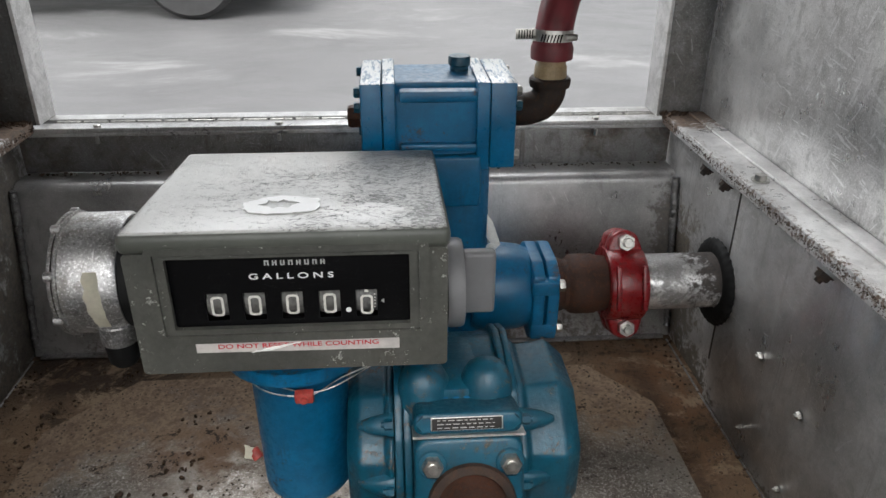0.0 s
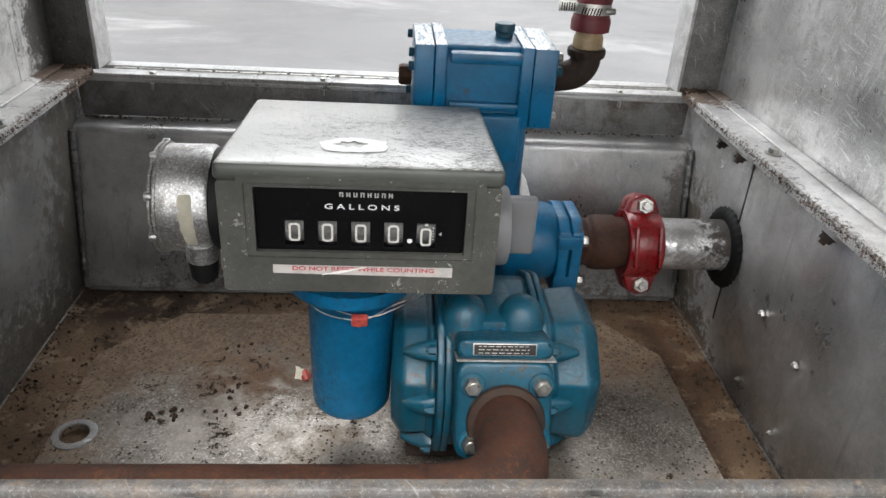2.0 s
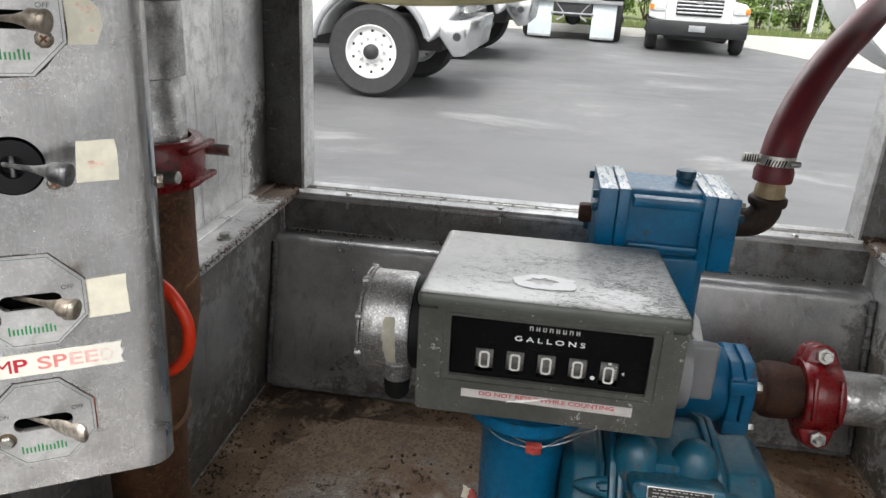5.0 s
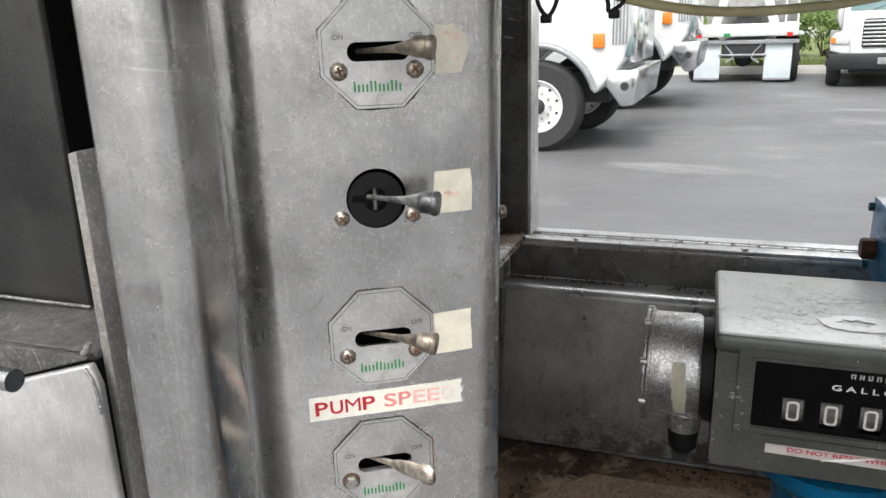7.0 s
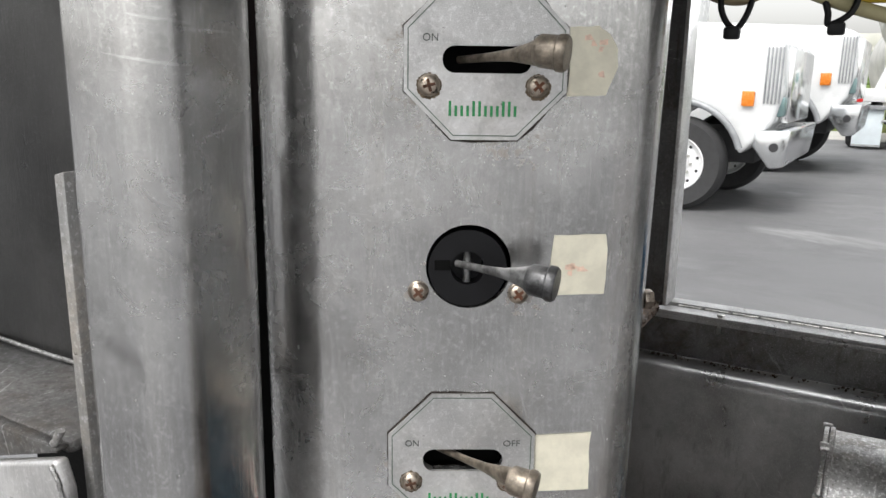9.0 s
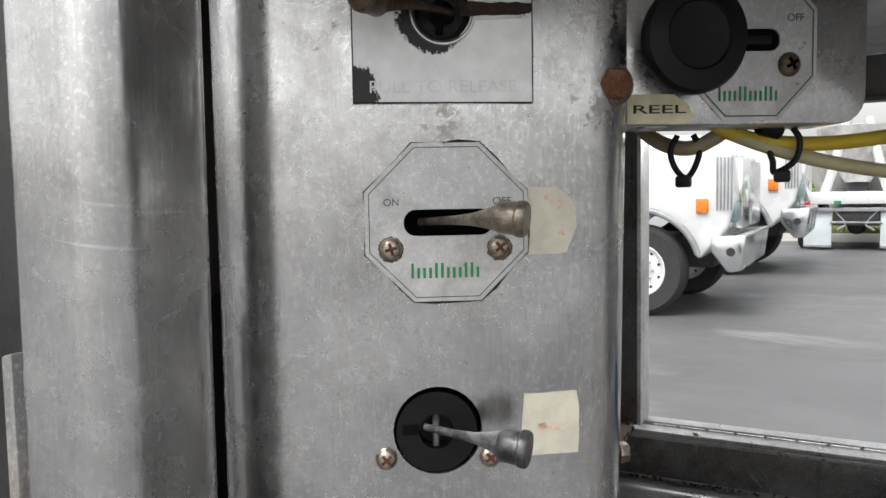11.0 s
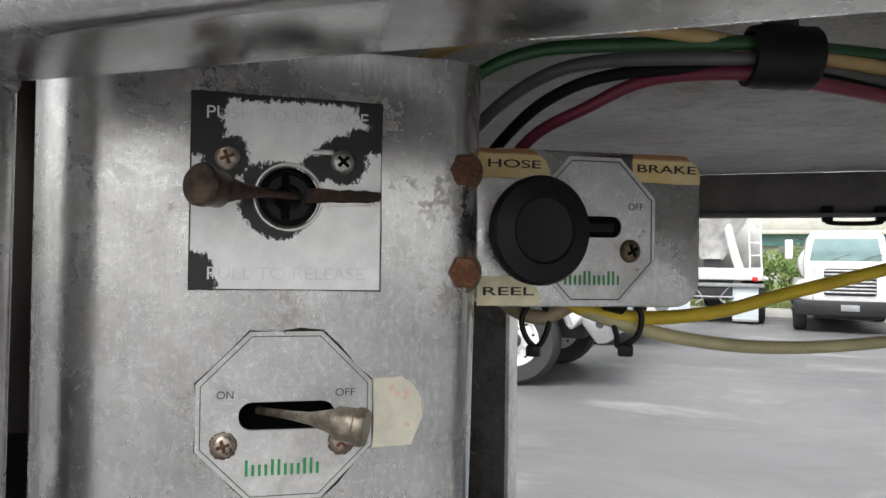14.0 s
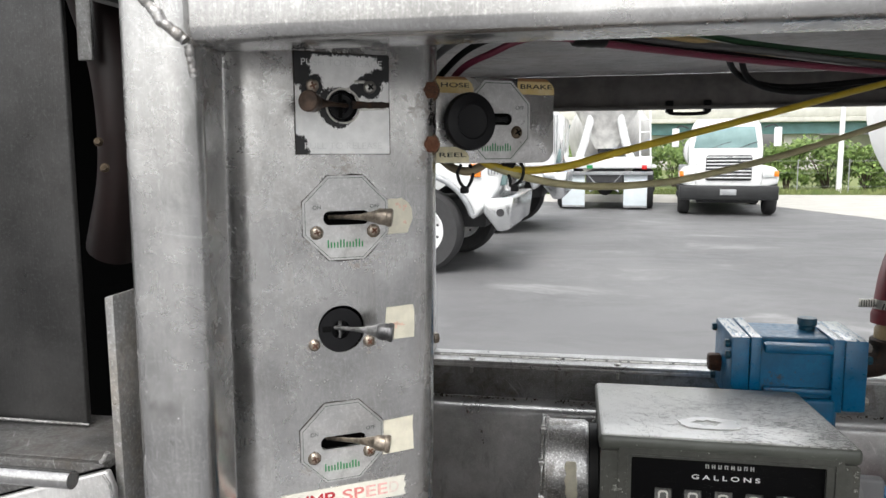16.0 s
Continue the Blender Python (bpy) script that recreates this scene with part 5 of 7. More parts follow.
    for k, x in enumerate(xs):
        wheel = part("number_wheel", rod((x - 0.0086, yd + 0.0165, 1.0065), (x + 0.0086, yd + 0.0165, 1.0065), 0.0150, 28, 0.0005), M["wheel_last"] if k == 4 else M["wheel"], th)
        d = pierced(round_rect(0.0102, 0.0185, 0.0032, x, 1.0065 if k < 4 else 1.0042), [round_rect(0.0064, 0.0146, 0.0020, x, 1.0065 if k < 4 else 1.0042)], 0.0002, facing((0, yd + 0.0011, 0), *FRONT))
        part("digit", d, M["digit"], wheel, "white figure nought")
        if k == 4:
            c = box(x - 0.0015, x + 0.0015, yd + 0.0012, yd + 0.0016, 1.0160, 1.0182, 0)
            for q in range(5):
                box(x + 0.0058, x + 0.0072, yd + 0.0012, yd + 0.0016, 1.0015 + q * 0.003, 1.0022 + q * 0.003, 0, bm=c)
            part("scale_mark", c, M["digit"], wheel)
    part("decimal_point", lathe([(0, 0), (0.0023, 0), (0.0021, 0.0005), (0, 0.0006)], (-0.0357, yd, 1.0005), (0, -1, 0), 16), M["white"], th)
    part("pointer", prism([(-0.0095, 1.0085), (-0.0070, 1.0065), (-0.0070, 1.0105)], 0.0003, facing((0, yd - 0.0004, 0), *FRONT)), M["ghost"], th)
    part("lettering", moved(letters("G A L L O N S", 0.0660, 0.0052, 0.0002, 0.012), facing((-0.0790, yd - 0.0002, 1.0342), *FRONT)), M["white"], th, "white lettering")
    # totaliser strip above
    b = bmesh.new()
    for k in range(8):
        x = -0.0990 + k * 0.0062
        box(x, x + 0.0011, yd - 0.0004, yd - 0.0001, 1.0440, 1.0484, 0, bm=b)
        box(x + 0.0024, x + 0.0035, yd - 0.0004, yd - 0.0001, 1.0440, 1.0484, 0, bm=b)
        box(x + 0.0011, x + 0.0024, yd - 0.0004, yd - 0.0001, 1.0474 - 0.0017 * (k % 3), 1.0484 - 0.0017 * (k % 3), 0, bm=b)
    part("total_counter", b, M["ghost"], th, "small row of total counter figures")
    # warning label
    lab = part("warning_label", prism([(-0.1590, 0.9675), (0.0045, 0.9660), (0.0045, 0.9790), (-0.1590, 0.9800)], 0.0003, facing((0, y0 + 0.0009, 0), *FRONT)), M["label_white2"], th, "white warning label, torn in the middle")
    part("lettering", moved(letters("DO NOT RESET WHILE COUNTING", 0.1290, 0.0044, 0.0001, 0.014), facing((-0.0770, y0 + 0.0005, 0.9732), *FRONT)), M["red_print"], lab, "red lettering")
    b = prism(ragged([(-0.115, 0.9672), (-0.100, 0.9690), (-0.082, 0.9745), (-0.075, 0.9760), (-0.088, 0.9740), (-0.104, 0.9705)], 0.0005, 8), 0.0012, facing((0, y0 - 0.0012, 0), *FRONT))
    part("torn_edge", b, M["white"], lab, "peeled paper")
    # reset knob on the right side
    b = lathe([(0, 0), (0.040, 0), (0.041, 0.003), (0.041, 0.013), (0.0395, 0.016), (0, 0.016)], (x1, 0.675, 0.988), (1, 0, 0), 40)
    kn = part("reset_dial", b, M["grey_knob"], th, "round grey reset dial")
    b = box(x1 + 0.015, x1 + 0.046, 0.668, 0.682, 0.957, 1.020, 0.004, 3)
    part("grip", b, M["grey_knob"], kn, "flat grip bar")
    part("bearing", rod((x1 - 0.002, 0.675, 0.988), (x1 + 0.001, 0.675, 0.988), 0.0435, 32, 0.001), M["rubber"], th)
    # cylindrical pulse unit on the left side
    p = thing("pulse_transmitter", (-0.235, 0.66, 0.945), "cast aluminium cylindrical pulse transmitter with a yellowed tag", "transmitter")
    ax = (0, 0.6636, 1.015)
    b = lathe([(0, 0), (0.053, 0), (0.0535, 0.001), (0.0535, 0.003), (0.0515, 0.0035), (0.0520, 0.043), (0.049, 0.047), (0, 0.047)], (-0.2625, ax[1], ax[2]), (1, 0, 0), 44)
    part("housing", b, M["cast"], p)
    part("cover", lathe([(0, 0), (0.0525, 0), (0.053, 0.001), (0.053, 0.003), (0, 0.003)], (-0.2665, ax[1], ax[2]), (1, 0, 0), 44), M["cast"], p, "screwed end cover")
    for k in range(8):
        a = radians(20 + 45 * k)
        part("cover_screw", rod((-0.2682, ax[1] + 0.0515 * math.cos(a), ax[2] + 0.0515 * math.sin(a)), (-0.2610, ax[1] + 0.0515 * math.cos(a), ax[2] + 0.0515 * math.sin(a)), 0.0042, 12, 0.0008), M["cast"], p)
    part("collar", rod((-0.2155, ax[1], ax[2]), (-0.2045, ax[1], ax[2]), 0.049, 36, 0.001), M["rubber"], p, "black rubber collar")
    hub = part("cable_hub", rod((-0.2275, 0.632, 0.985), (-0.2275, 0.632, 0.966), 0.0150, 24, 0.001), M["cast"], p, "threaded cable outlet")
    part("cable_plug", lathe([(0, -0.023), (0.009, -0.023), (0.0125, -0.018), (0.0138, 0.0), (0, 0)], (-0.2275, 0.632, 0.9658), (0, 0, 1), 22), M["rubber"], hub, "black plug")
    # tag stuck on the drum
    b = bmesh.new()
    rows = []
    for k in range(9):
        a = radians(152 + k * 7.5)
        rows.append([b.verts.new((x + (0.006, 0.003, 0.0045, 0.001, 0.002, 0, 0.0012, 0.0004, 0.001)[k] * (1 if x < -0.23 else -0.4), ax[1] + 0.0524 * math.cos(a), ax[2] + 0.0524 * math.sin(a))) for x in (-0.245 + 0.001 * k, -0.2265)])
    for lo, hi in zip(rows, rows[1:]):
        b.faces.new((lo[0], lo[1], hi[1], hi[0]))
    bmesh.ops.solidify(b, geom=b.faces[:], thickness=-0.0004)
    part("tag", b, M["tape"], p, "yellowed peeling tag")


def blue_meter():
    """The upper blue body with its end covers, on a neck that goes down to the strainer."""
    th = thing("flow_meter", (0.06, 0.91, 0.70), "bright blue cast air eliminator body bolted together, above the counter", "flow meter")
    y0, y1 = 0.846, 0.965
    prof = round_rect(y1 - y0 - 0.01, 0.150, 0.02, (y0 + y1) / 2, 1.050)
    m = Matrix(((0, 0, 1, 0), (1, 0, 0, 0), (0, 1, 0, 0), (0, 0, 0, 1)))
    part("body", prism(prof, 0.096, Matrix.Translation((0.104, 0, 0)) @ m, 0.003), M["blue"], th)
    for z, h, d in ((1.119, 0.013, 0.007), (1.060, 0.010, 0.006)):
        part("rib", box(0.014, 0.098, y0 - d + 0.003, y0 + 0.03, z - h, z, 0.0035), M["blue"], th)
    part("step", box(0.012, 0.102, y0 - 0.006, y0 + 0.03, 0.985, 1.046, 0.004, 3), M["blue"], th)
    part("neck", prism(round_rect(0.110, 0.105, 0.03, 0.063, 0.912), 0.36, Matrix.Translation((0, 0, 1.055)), 0.002), M["blue"], th)
    for x0, x1, zb, lab in ((-0.027, -0.004, 1.000, "left"), (0.111, 0.139, 1.000, "right")):
        part("end_cover", box(x0, x1, y0 - 0.002, y1 - 0.004, 1.030, 1.127, 0.003), M["blue_pale_top"], th)
    for x0, x1 in ((-0.0035, 0.010), (0.0965, 0.1105)):
        part("flange", box(x0, x1, y0 - 0.003, y1 - 0.003, 1.029, 1.128, 0.002), M["blue_pale_top"], th)
    for x, way in ((-0.0275, -1), (0.1395, 1)):
        for y in (0.857, 0.952):
            for z in (1.115, 1.042):
                part("cover_bolt", hexbolt((x, y, z), (way, 0, 0), 0.006, 0.006), M["steel"] if way > 0 else M["teal"], th)
        part("cover_bolt", hexbolt((x, 0.852, 1.100), (way, 0, 0), 0.006, 0.006), M["teal"], th)
    b = hexbolt((0.083, 0.912, 1.125), (0, 0, 1), 0.0105, 0.007)
    lathe([(0, 0), (0.0105, 0), (0.0105, 0.004), (0.0125, 0.006), (0.0125, 0.0135), (0.0115, 0.0155), (0, 0.0155)], (0.083, 0.912, 1.126), (0, 0, 1), 20, b)
    part("vent_cap", b, M["teal"], th, "blue hex vent plug")
    part("rust_plug", hexbolt((-0.028, 0.915, 1.0715), (-1, 0, 0), 0.0135, 0.016), M["rust"], th, "rusty square plug")
    # white lead-seal bracket
    b = prism([(0.1135, 0.965), (0.1205, 0.955), (0.1305, 0.925), (0.124, 0.918), (0.1135, 0.935)], 0.003, facing((0, 0.862, 0), *FRONT), 0.0008)
    part("bracket", b, M["white"], th, "small white-painted bracket")
    part("bracket_screw", rod((0.118, 0.858, 0.925), (0.118, 0.852, 0.925), 0.006, 16, 0.002), M["white"], th)


def hose_and_elbow():
    th = thing("pipe_elbow", (0.16, 0.915, 1.04), "rust-brown malleable iron elbow on the meter outlet", "pipe elbow")
    b = tube([(0.140, 0.912, 1.078), (0.160, 0.912, 1.078), (0.177, 0.912, 1.083), (0.186, 0.912, 1.095), (0.187, 0.912, 1.110)], 0.0190, 20)
    part("bend", b, M["rust_dark"], th)
    part("collar", lathe([(0.018, 0), (0.0225, 0.001), (0.0235, 0.004), (0.0235, 0.010), (0.0215, 0.012), (0.018, 0.012)], (0.187, 0.912, 1.104), (0, 0, 1), 28), M["rust_dark"], th, "thick rim")
    part("flange_nut", hexbolt((0.1395, 0.912, 1.078), (1, 0, 0), 0.024, 0.006), M["rust_dark"], th)
    part("nipple", lathe([(0.017, 0), (0.0185, 0.001), (0.0180, 0.014), (0.0165, 0.016), (0.0165, 0.04)], (0.187, 0.912, 1.1155), (0, 0, 1), 24), M["brass"], th, "brass nipple wrapped in sealing tape")
    h = thing("rubber_hose", (0.187, 0.912, 1.137), "dark red rubber hose clamped on the elbow nipple", "hose")
    path = [(0.187, 0.912, 1.137), (0.188, 0.914, 1.165), (0.199, 0.93, 1.205), (0.226, 0.965, 1.250), (0.266, 1.02, 1.290), (0.315, 1.09, 1.322), (0.362, 1.165, 1.347), (0.43, 1.27, 1.372), (0.52, 1.42, 1.40), (0.60, 1.62, 1.42)]
    part("hose_body", tube(path, 0.0212, 22, 10), M["hose"], h)
    part("hose_end", lathe([(0.0205, 0), (0.0235, 0.0005), (0.0240, 0.012), (0.0222, 0.018)], (0.187, 0.912, 1.137), (0, 0, 1), 26), M["hose"], h, "flared hose end")
    c = lathe([(0.0218, 0), (0.0226, 0), (0.0226, 0.0125), (0.0218, 0.0125), (0.0218, 0)], (0.187, 0.9135, 1.157), (0.02, 0.08, 1), 30)
    cl = part("hose_clamp", c, M["steel"], h, "stainless worm-drive clamp")
    part("band_tail", moved(box(-0.011, 0.011, -0.0006, 0.0006, -0.0058, 0.0058, 0.0003), Matrix.Translation((0.155, 0.905, 1.166))), M["steel"], cl)
    b = rod((0.196, 0.8890, 1.1645), (0.209, 0.8925, 1.1645), 0.0040, 14, 0.0008)
    part("worm_screw", b, M["steel"], cl)
    # slots in the clamp band
    s = bmesh.new()
    for k in range(7):
        a = radians(228 + k * 9)
        p = Vector((0.187 + 0.0230 * math.cos(a), 0.9135 + 0.0230 * math.sin(a), 1.1632))
        box(-0.0007, 0.0007, -0.0003, 0.0003, -0.0042, 0.0042, 0, bm=s, m=Matrix.Translation(p) @ Matrix.Rotation(a + math.pi / 2, 4, "Z") @ Matrix.Rotation(0.25, 4, "Y"))
    for k in range(6):
        box(0.147 + k * 0.003, 0.1483 + k * 0.003, 0.9040, 0.9058, 1.1615, 1.1705, 0, bm=s)
    part("band_slots", s, M["void"], cl)


def grooved_coupling(th, axis, along, r, bolt_dir, name_mat, tail=0.038):
    """A two-part red pipe coupling; axis: its middle; along: the pipe's way; bolt_dir: from pad to pad."""
    a, v = Vector(along).normalized(), Vector(bolt_dir).normalized()
    w = a.cross(v)
    m = Matrix(((v.x, w.x, a.x, axis[0]), (v.y, w.y, a.y, axis[1]), (v.z, w.z, a.z, axis[2]), (0, 0, 0, 1)))
    for sg in (1, -1):
        b = bmesh.new()
        # half ring
        n, prof = 20, [(r + 0.0005, -0.0235), (r + 0.009, -0.0235), (r + 0.012, -0.019), (r + 0.012, 0.019), (r + 0.009, 0.0235), (r + 0.0005, 0.0235)]
        rings = []
        for k in range(n + 1):
            t = math.pi * k / n
            rings.append([b.verts.new((q * math.cos(t), sg * (q * math.sin(t) + 0.0012), z)) for q, z in prof])
        for lo, hi in zip(rings, rings[1:]):
            for k in range(len(prof)):
                b.faces.new((lo[k], lo[(k + 1) % len(prof)], hi[(k + 1) % len(prof)], hi[k]))
        b.faces.new(rings[0]), b.faces.new(rings[-1])
        # pads
        for s2 in (1, -1):
            lens = [(s2 * (r - 0.012), -0.0230), (s2 * (r + 0.010), -0.0220), (s2 * (r + 0.026), -0.0165), (s2 * (r + 0.0325), -0.006), (s2 * (r + 0.0325), 0.006), (s2 * (r + 0.026), 0.0165), (s2 * (r + 0.010), 0.0220), (s2 * (r - 0.012), 0.0230)]
            prism(lens, 0.020, Matrix(((1, 0, 0, 0), (0, 0, -sg, sg * 0.0014), (0, 1, 0, 0), (0, 0, 0, 1))), 0.004, 3, bm=b)
        # ribs
        for z in (-0.016, 0.016):
            box(-r * 0.75, r * 0.75, min(sg * (r + 0.008), sg * (r + 0.0165)), max(sg * (r + 0.008), sg * (r + 0.0165)), z - 0.003, z + 0.003, 0.002, bm=b)
        part("half_clamp", moved(b, m), name_mat, th)
    for s2 in (1, -1):
        c = Vector((s2 * (r + 0.0175), 0, 0))
        b = rod(c + Vector((0, -0.030, 0)), c + Vector((0, tail, 0)), 0.0062, 14, 0.0008)
        lathe([(0, 0), (0.0105, 0), (0.0105, 0.009), (0, 0.009)], c + Vector((0, 0.0215, 0)), (0, 1, 0), 6, b)
        lathe([(0, 0), (0.0105, 0), (0.0100, 0.007), (0, 0.008)], c + Vector((0, -0.0215, 0)), (0, -1, 0), 18, b)
        part("clamp_bolt", moved(b, m), M["steel"], th, "zinc bolt and nut")


def outlet_line():
    y, z = 0.904, 0.848
    th = thing("strainer_outlet", (0.14, y, 0.70), "blue cast outlet housing bolted to the meter", "valve body")
    b = lathe([(0, 0), (0.050, 0), (0.055, 0.012), (0.057, 0.04), (0.054, 0.062), (0.050, 0.072), (0, 0.072)], (0.095, y, z), (1, 0, 0), 40)
    part("body", b, M["blue"], th)
    sq = [(0.82 * p, 0.80 * q - 0.006) for p, q in [(-0.032, -0.070), (0.032, -0.070), (0.060, -0.056), (0.066, -0.02), (0.066, 0.02), (0.060, 0.056), (0.032, 0.070), (-0.032, 0.070), (-0.060, 0.056), (-0.066, 0.02), (-0.066, -0.02), (-0.060, -0.056)]]
    for x in (0.166, 0.1835):
        part("flange", prism(sq, 0.015, facing((x + 0.0155, y, z), (0, 1, 0), (0, 0, 1)), 0.003), M["blue"], th)
    for a in (35, 145, 215, 325):
        p = (0.1995, y + 0.054 * math.cos(radians(a)), z - 0.006 + 0.052 * math.sin(radians(a)))
        b = box(0.165, 0.1985, p[1] - 0.010, p[1] + 0.010, p[2] - 0.010, p[2] + 0.010, 0.004)
        part("lug", b, M["blue"], th)
        part("flange_bolt", hexbolt(p, (1, 0, 0), 0.0075, 0.007), M["steel"], th)
    b = lathe([(0.028, 0), (0.034, 0.0), (0.0345, 0.010), (0.0325, 0.013), (0.0330, 0.018), (0.0375, 0.022), (0.0390, 0.030), (0.0385, 0.052), (0.036, 0.058), (0.036, 0.075), (0.03, 0.075)], (0.1995, y, z), (1, 0, 0), 36)
    solid("pipe_nipple", b, M["rust"], "rusty iron pipe nipple between flange and clamp", "pipe fitting")
    th = thing("pipe_coupling", (0.293, y, z - 0.07), "red grooved pipe coupling with two zinc bolts", "pipe clamp", group="red pipe couplings")
    grooved_coupling(th, (0.289, y, z), (1, 0, 0), 0.0375, (0, 0.35, 0.94), M["red"])
    b = lathe([(0.0, 0), (0.0355, 0), (0.0362, 0.001), (0.0362, 0.20), (0.0, 0.20)], (0.295, y, z), (1, 0, 0), 40)
    solid("outlet_pipe", b, M["pipe"], "silver pipe with flaking black paint through the wall", "pipe")
    b = lathe([(0.0365, 0), (0.0365, 0.010), (0.048, 0.011), (0.056, 0.006), (0.058, 0.002), (0.056, 0.0), (0.0365, 0)], (XR - 0.0045, y + 0.005, z - 0.006), (-1, 0, 0), 96)
    for v in b.verts:
        dy, dz = v.co.y - y - 0.005, v.co.z - z + 0.006
        if math.hypot(dy, dz) > 0.05:
            k = 1 + 0.022 * math.cos(32 * math.atan2(dz, dy))
            v.co.y, v.co.z = y + 0.005 + dy * k, z - 0.006 + dz * k
    solid("rubber_grommet", b, M["rubber"], "black ribbed rubber grommet round the pipe", "grommet")


def strainer():
    c = (-0.0935, 0.700)
    th = thing("strainer_canister", (c[0], c[1], 0.738), "bright blue cylindrical strainer canister with a sealed lid", "canister")
    b = lathe([(0, 0), (0.036, 0.0), (0.0415, 0.0015), (0.0438, 0.005), (0.0445, 0.012), (0.0470, 0.150), (0.048, 0.154), (0, 0.154)], (c[0], c[1], 0.740), (0, 0, 1), 44)
    part("bowl", b, M["blue"], th)
    b = lathe([(0, 0), (0.048, 0), (0.056, 0.008), (0.0685, 0.014), (0.0705, 0.020), (0.0705, 0.030), (0, 0.032)], (c[0], c[1], 0.8945), (0, 0, 1), 44)
    part("lid", b, M["blue"], th, "flared blue lid")
    part("lid_bracket", box(-0.09, 0.02, 0.70, 0.76, 0.900, 0.945, 0.004), M["blue"], th)
    # sealing wire and lead seal
    w = tube([(-0.150, 0.672, 0.908), (-0.118, 0.645, 0.896), (-0.078, 0.640, 0.893), (-0.05, 0.655, 0.900), (-0.018, 0.66, 0.912)], 0.0008, 6)
    tube([(-0.150, 0.674, 0.910), (-0.110, 0.650, 0.899), (-0.070, 0.642, 0.895), (-0.03, 0.655, 0.907), (-0.010, 0.668, 0.915)], 0.0007, 6, bm=w)
    wire = thing("sealing_wire", (-0.08, 0.64, 0.89), "twisted sealing wire with a red lead seal on the lid", "seal")
    part("wire", w, M["steel"], wire)
    b = box(-0.0905, -0.0735, 0.634, 0.643, 0.8875, 0.8990, 0.002)
    lathe([(0, 0), (0.0035, 0), (0.0035, 0.003), (0, 0.003)], (-0.082, 0.634, 0.893), (0, -1, 0), 12, b)
    part("lead_seal", b, M["seal"], wire, "red stamped seal")
    # tag hanging at its side
    t = thing("tag_seal", (-0.15, 0.70, 0.765), "small torn tag on a red seal beside the canister", "tag")
    part("red_seal", rod((-0.150, 0.700, 0.778), (-0.143, 0.694, 0.770), 0.0055, 14, 0.001), M["seal"], t)
    part("paper", prism(ragged([(-0.158, 0.772), (-0.149, 0.770), (-0.147, 0.786), (-0.156, 0.790)], 0.0015, 3), 0.0005, facing((0, 0.693, 0), *FRONT)), M["tape"], t)


def pump():
    """The teal-blue meter body lying across, with end covers, ribs and a front flange."""
    yc, zc = 0.706, 0.795
    th = thing("meter_pump", (0.06, yc, 0.683), "teal-blue cast pump housing with ribbed end covers and a front flange", "pump")

    def ring(R):
        pts = []
        for k in range(16):
            a = radians(22.5 * k + 11.25)
            q = R * (1.0 if k % 2 else 0.985)
            pts.append((yc + q * math.cos(a), zc + q * math.sin(a)))
        return pts

    to_x = Matrix(((0, 0, 1, 0), (1, 0, 0, 0), (0, 1, 0, 0), (0, 0, 0, 1)))

    def slab(x0, x1, R, bev):
        return prism(ring(R), x1 - x0, Matrix.Translation((x1, 0, 0)) @ to_x, bev)

    def cover(x0, x1, R0, R1, crown=0.80):
        """An eight-sided cast cover: a rim, straight flanks, and a chamfer to its flat end."""
        h = x1 - x0
        b = lathe([(0, 0), (R0, 0), (R0, h * 0.14), (R0 - 0.006, h * 0.17), (R1 + 0.003, h * 0.72), (R1 - 0.016, h), (0, h)], (x0, yc, zc), (1, 0, 0), 8)
        turn = Matrix.Translation((0, yc, zc)) @ Matrix.Rotation(radians(22.5), 4, "X") @ Matrix.Translation((0, -yc, -zc))
        bmesh.ops.transform(b, matrix=turn, verts=b.verts)
        for v in b.verts:
            v.co.z = zc + (v.co.z - zc) * (crown if v.co.z > zc else 1.0)
        bmesh.ops.bevel(b, geom=b.edges[:], offset=0.0035, segments=2, affect="EDGES", profile=0.5)
        return b

    part("body", slab(0.008, 0.106, 0.100, 0.006), M["teal"], th)
    for x0, x1 in ((-0.0020, 0.0055), (0.0062, 0.0136), (0.0985, 0.1055), (0.1062, 0.1132)):
        part("flange_ring", slab(x0, x1, 0.1075, 0.002), M["teal"], th)
    part("end_cover", cover(-0.0025, -0.048, 0.098, 0.090), M["teal"], th)
    part("end_cover", cover(0.1137, 0.176, 0.099, 0.095, 0.88), M["teal"], th)
    # tapering gussets on both covers, each with a bolt boss against the flange
    for xa, way in ((-0.003, -1), (0.1142, 1)):
        for a in (138, 176, 222):
            c, sn = math.cos(radians(a)), math.sin(radians(a))
            q = 0.087 if a == 176 else 0.092
            m = Matrix.Translation((xa, yc + q * c, zc + q * sn)) @ Matrix.Rotation(radians(a - 180), 4, "X")
            g = bmesh.new()
            prof = [(0, -0.010, 0.011), (0.010, -0.010, 0.010), (0.022, -0.006, 0.0075), (0.034, 0.001, 0.003)]
            rows = []
            for dx, dy, w in prof:
                rows.append([g.verts.new(m @ Vector((way * dx, y, z))) for y, z in ((0.016, -w), (dy + 0.003, -w), (dy, -w * 0.6), (dy, w * 0.6), (dy + 0.003, w), (0.016, w))])
            for lo, hi in zip(rows, rows[1:]):
                for k in range(6):
                    g.faces.new((lo[k], lo[(k + 1) % 6], hi[(k + 1) % 6], hi[k]))
            g.faces.new(rows[0]), g.faces.new(rows[-1])
            part("gusset", g, M["teal"], th, smooth=50)
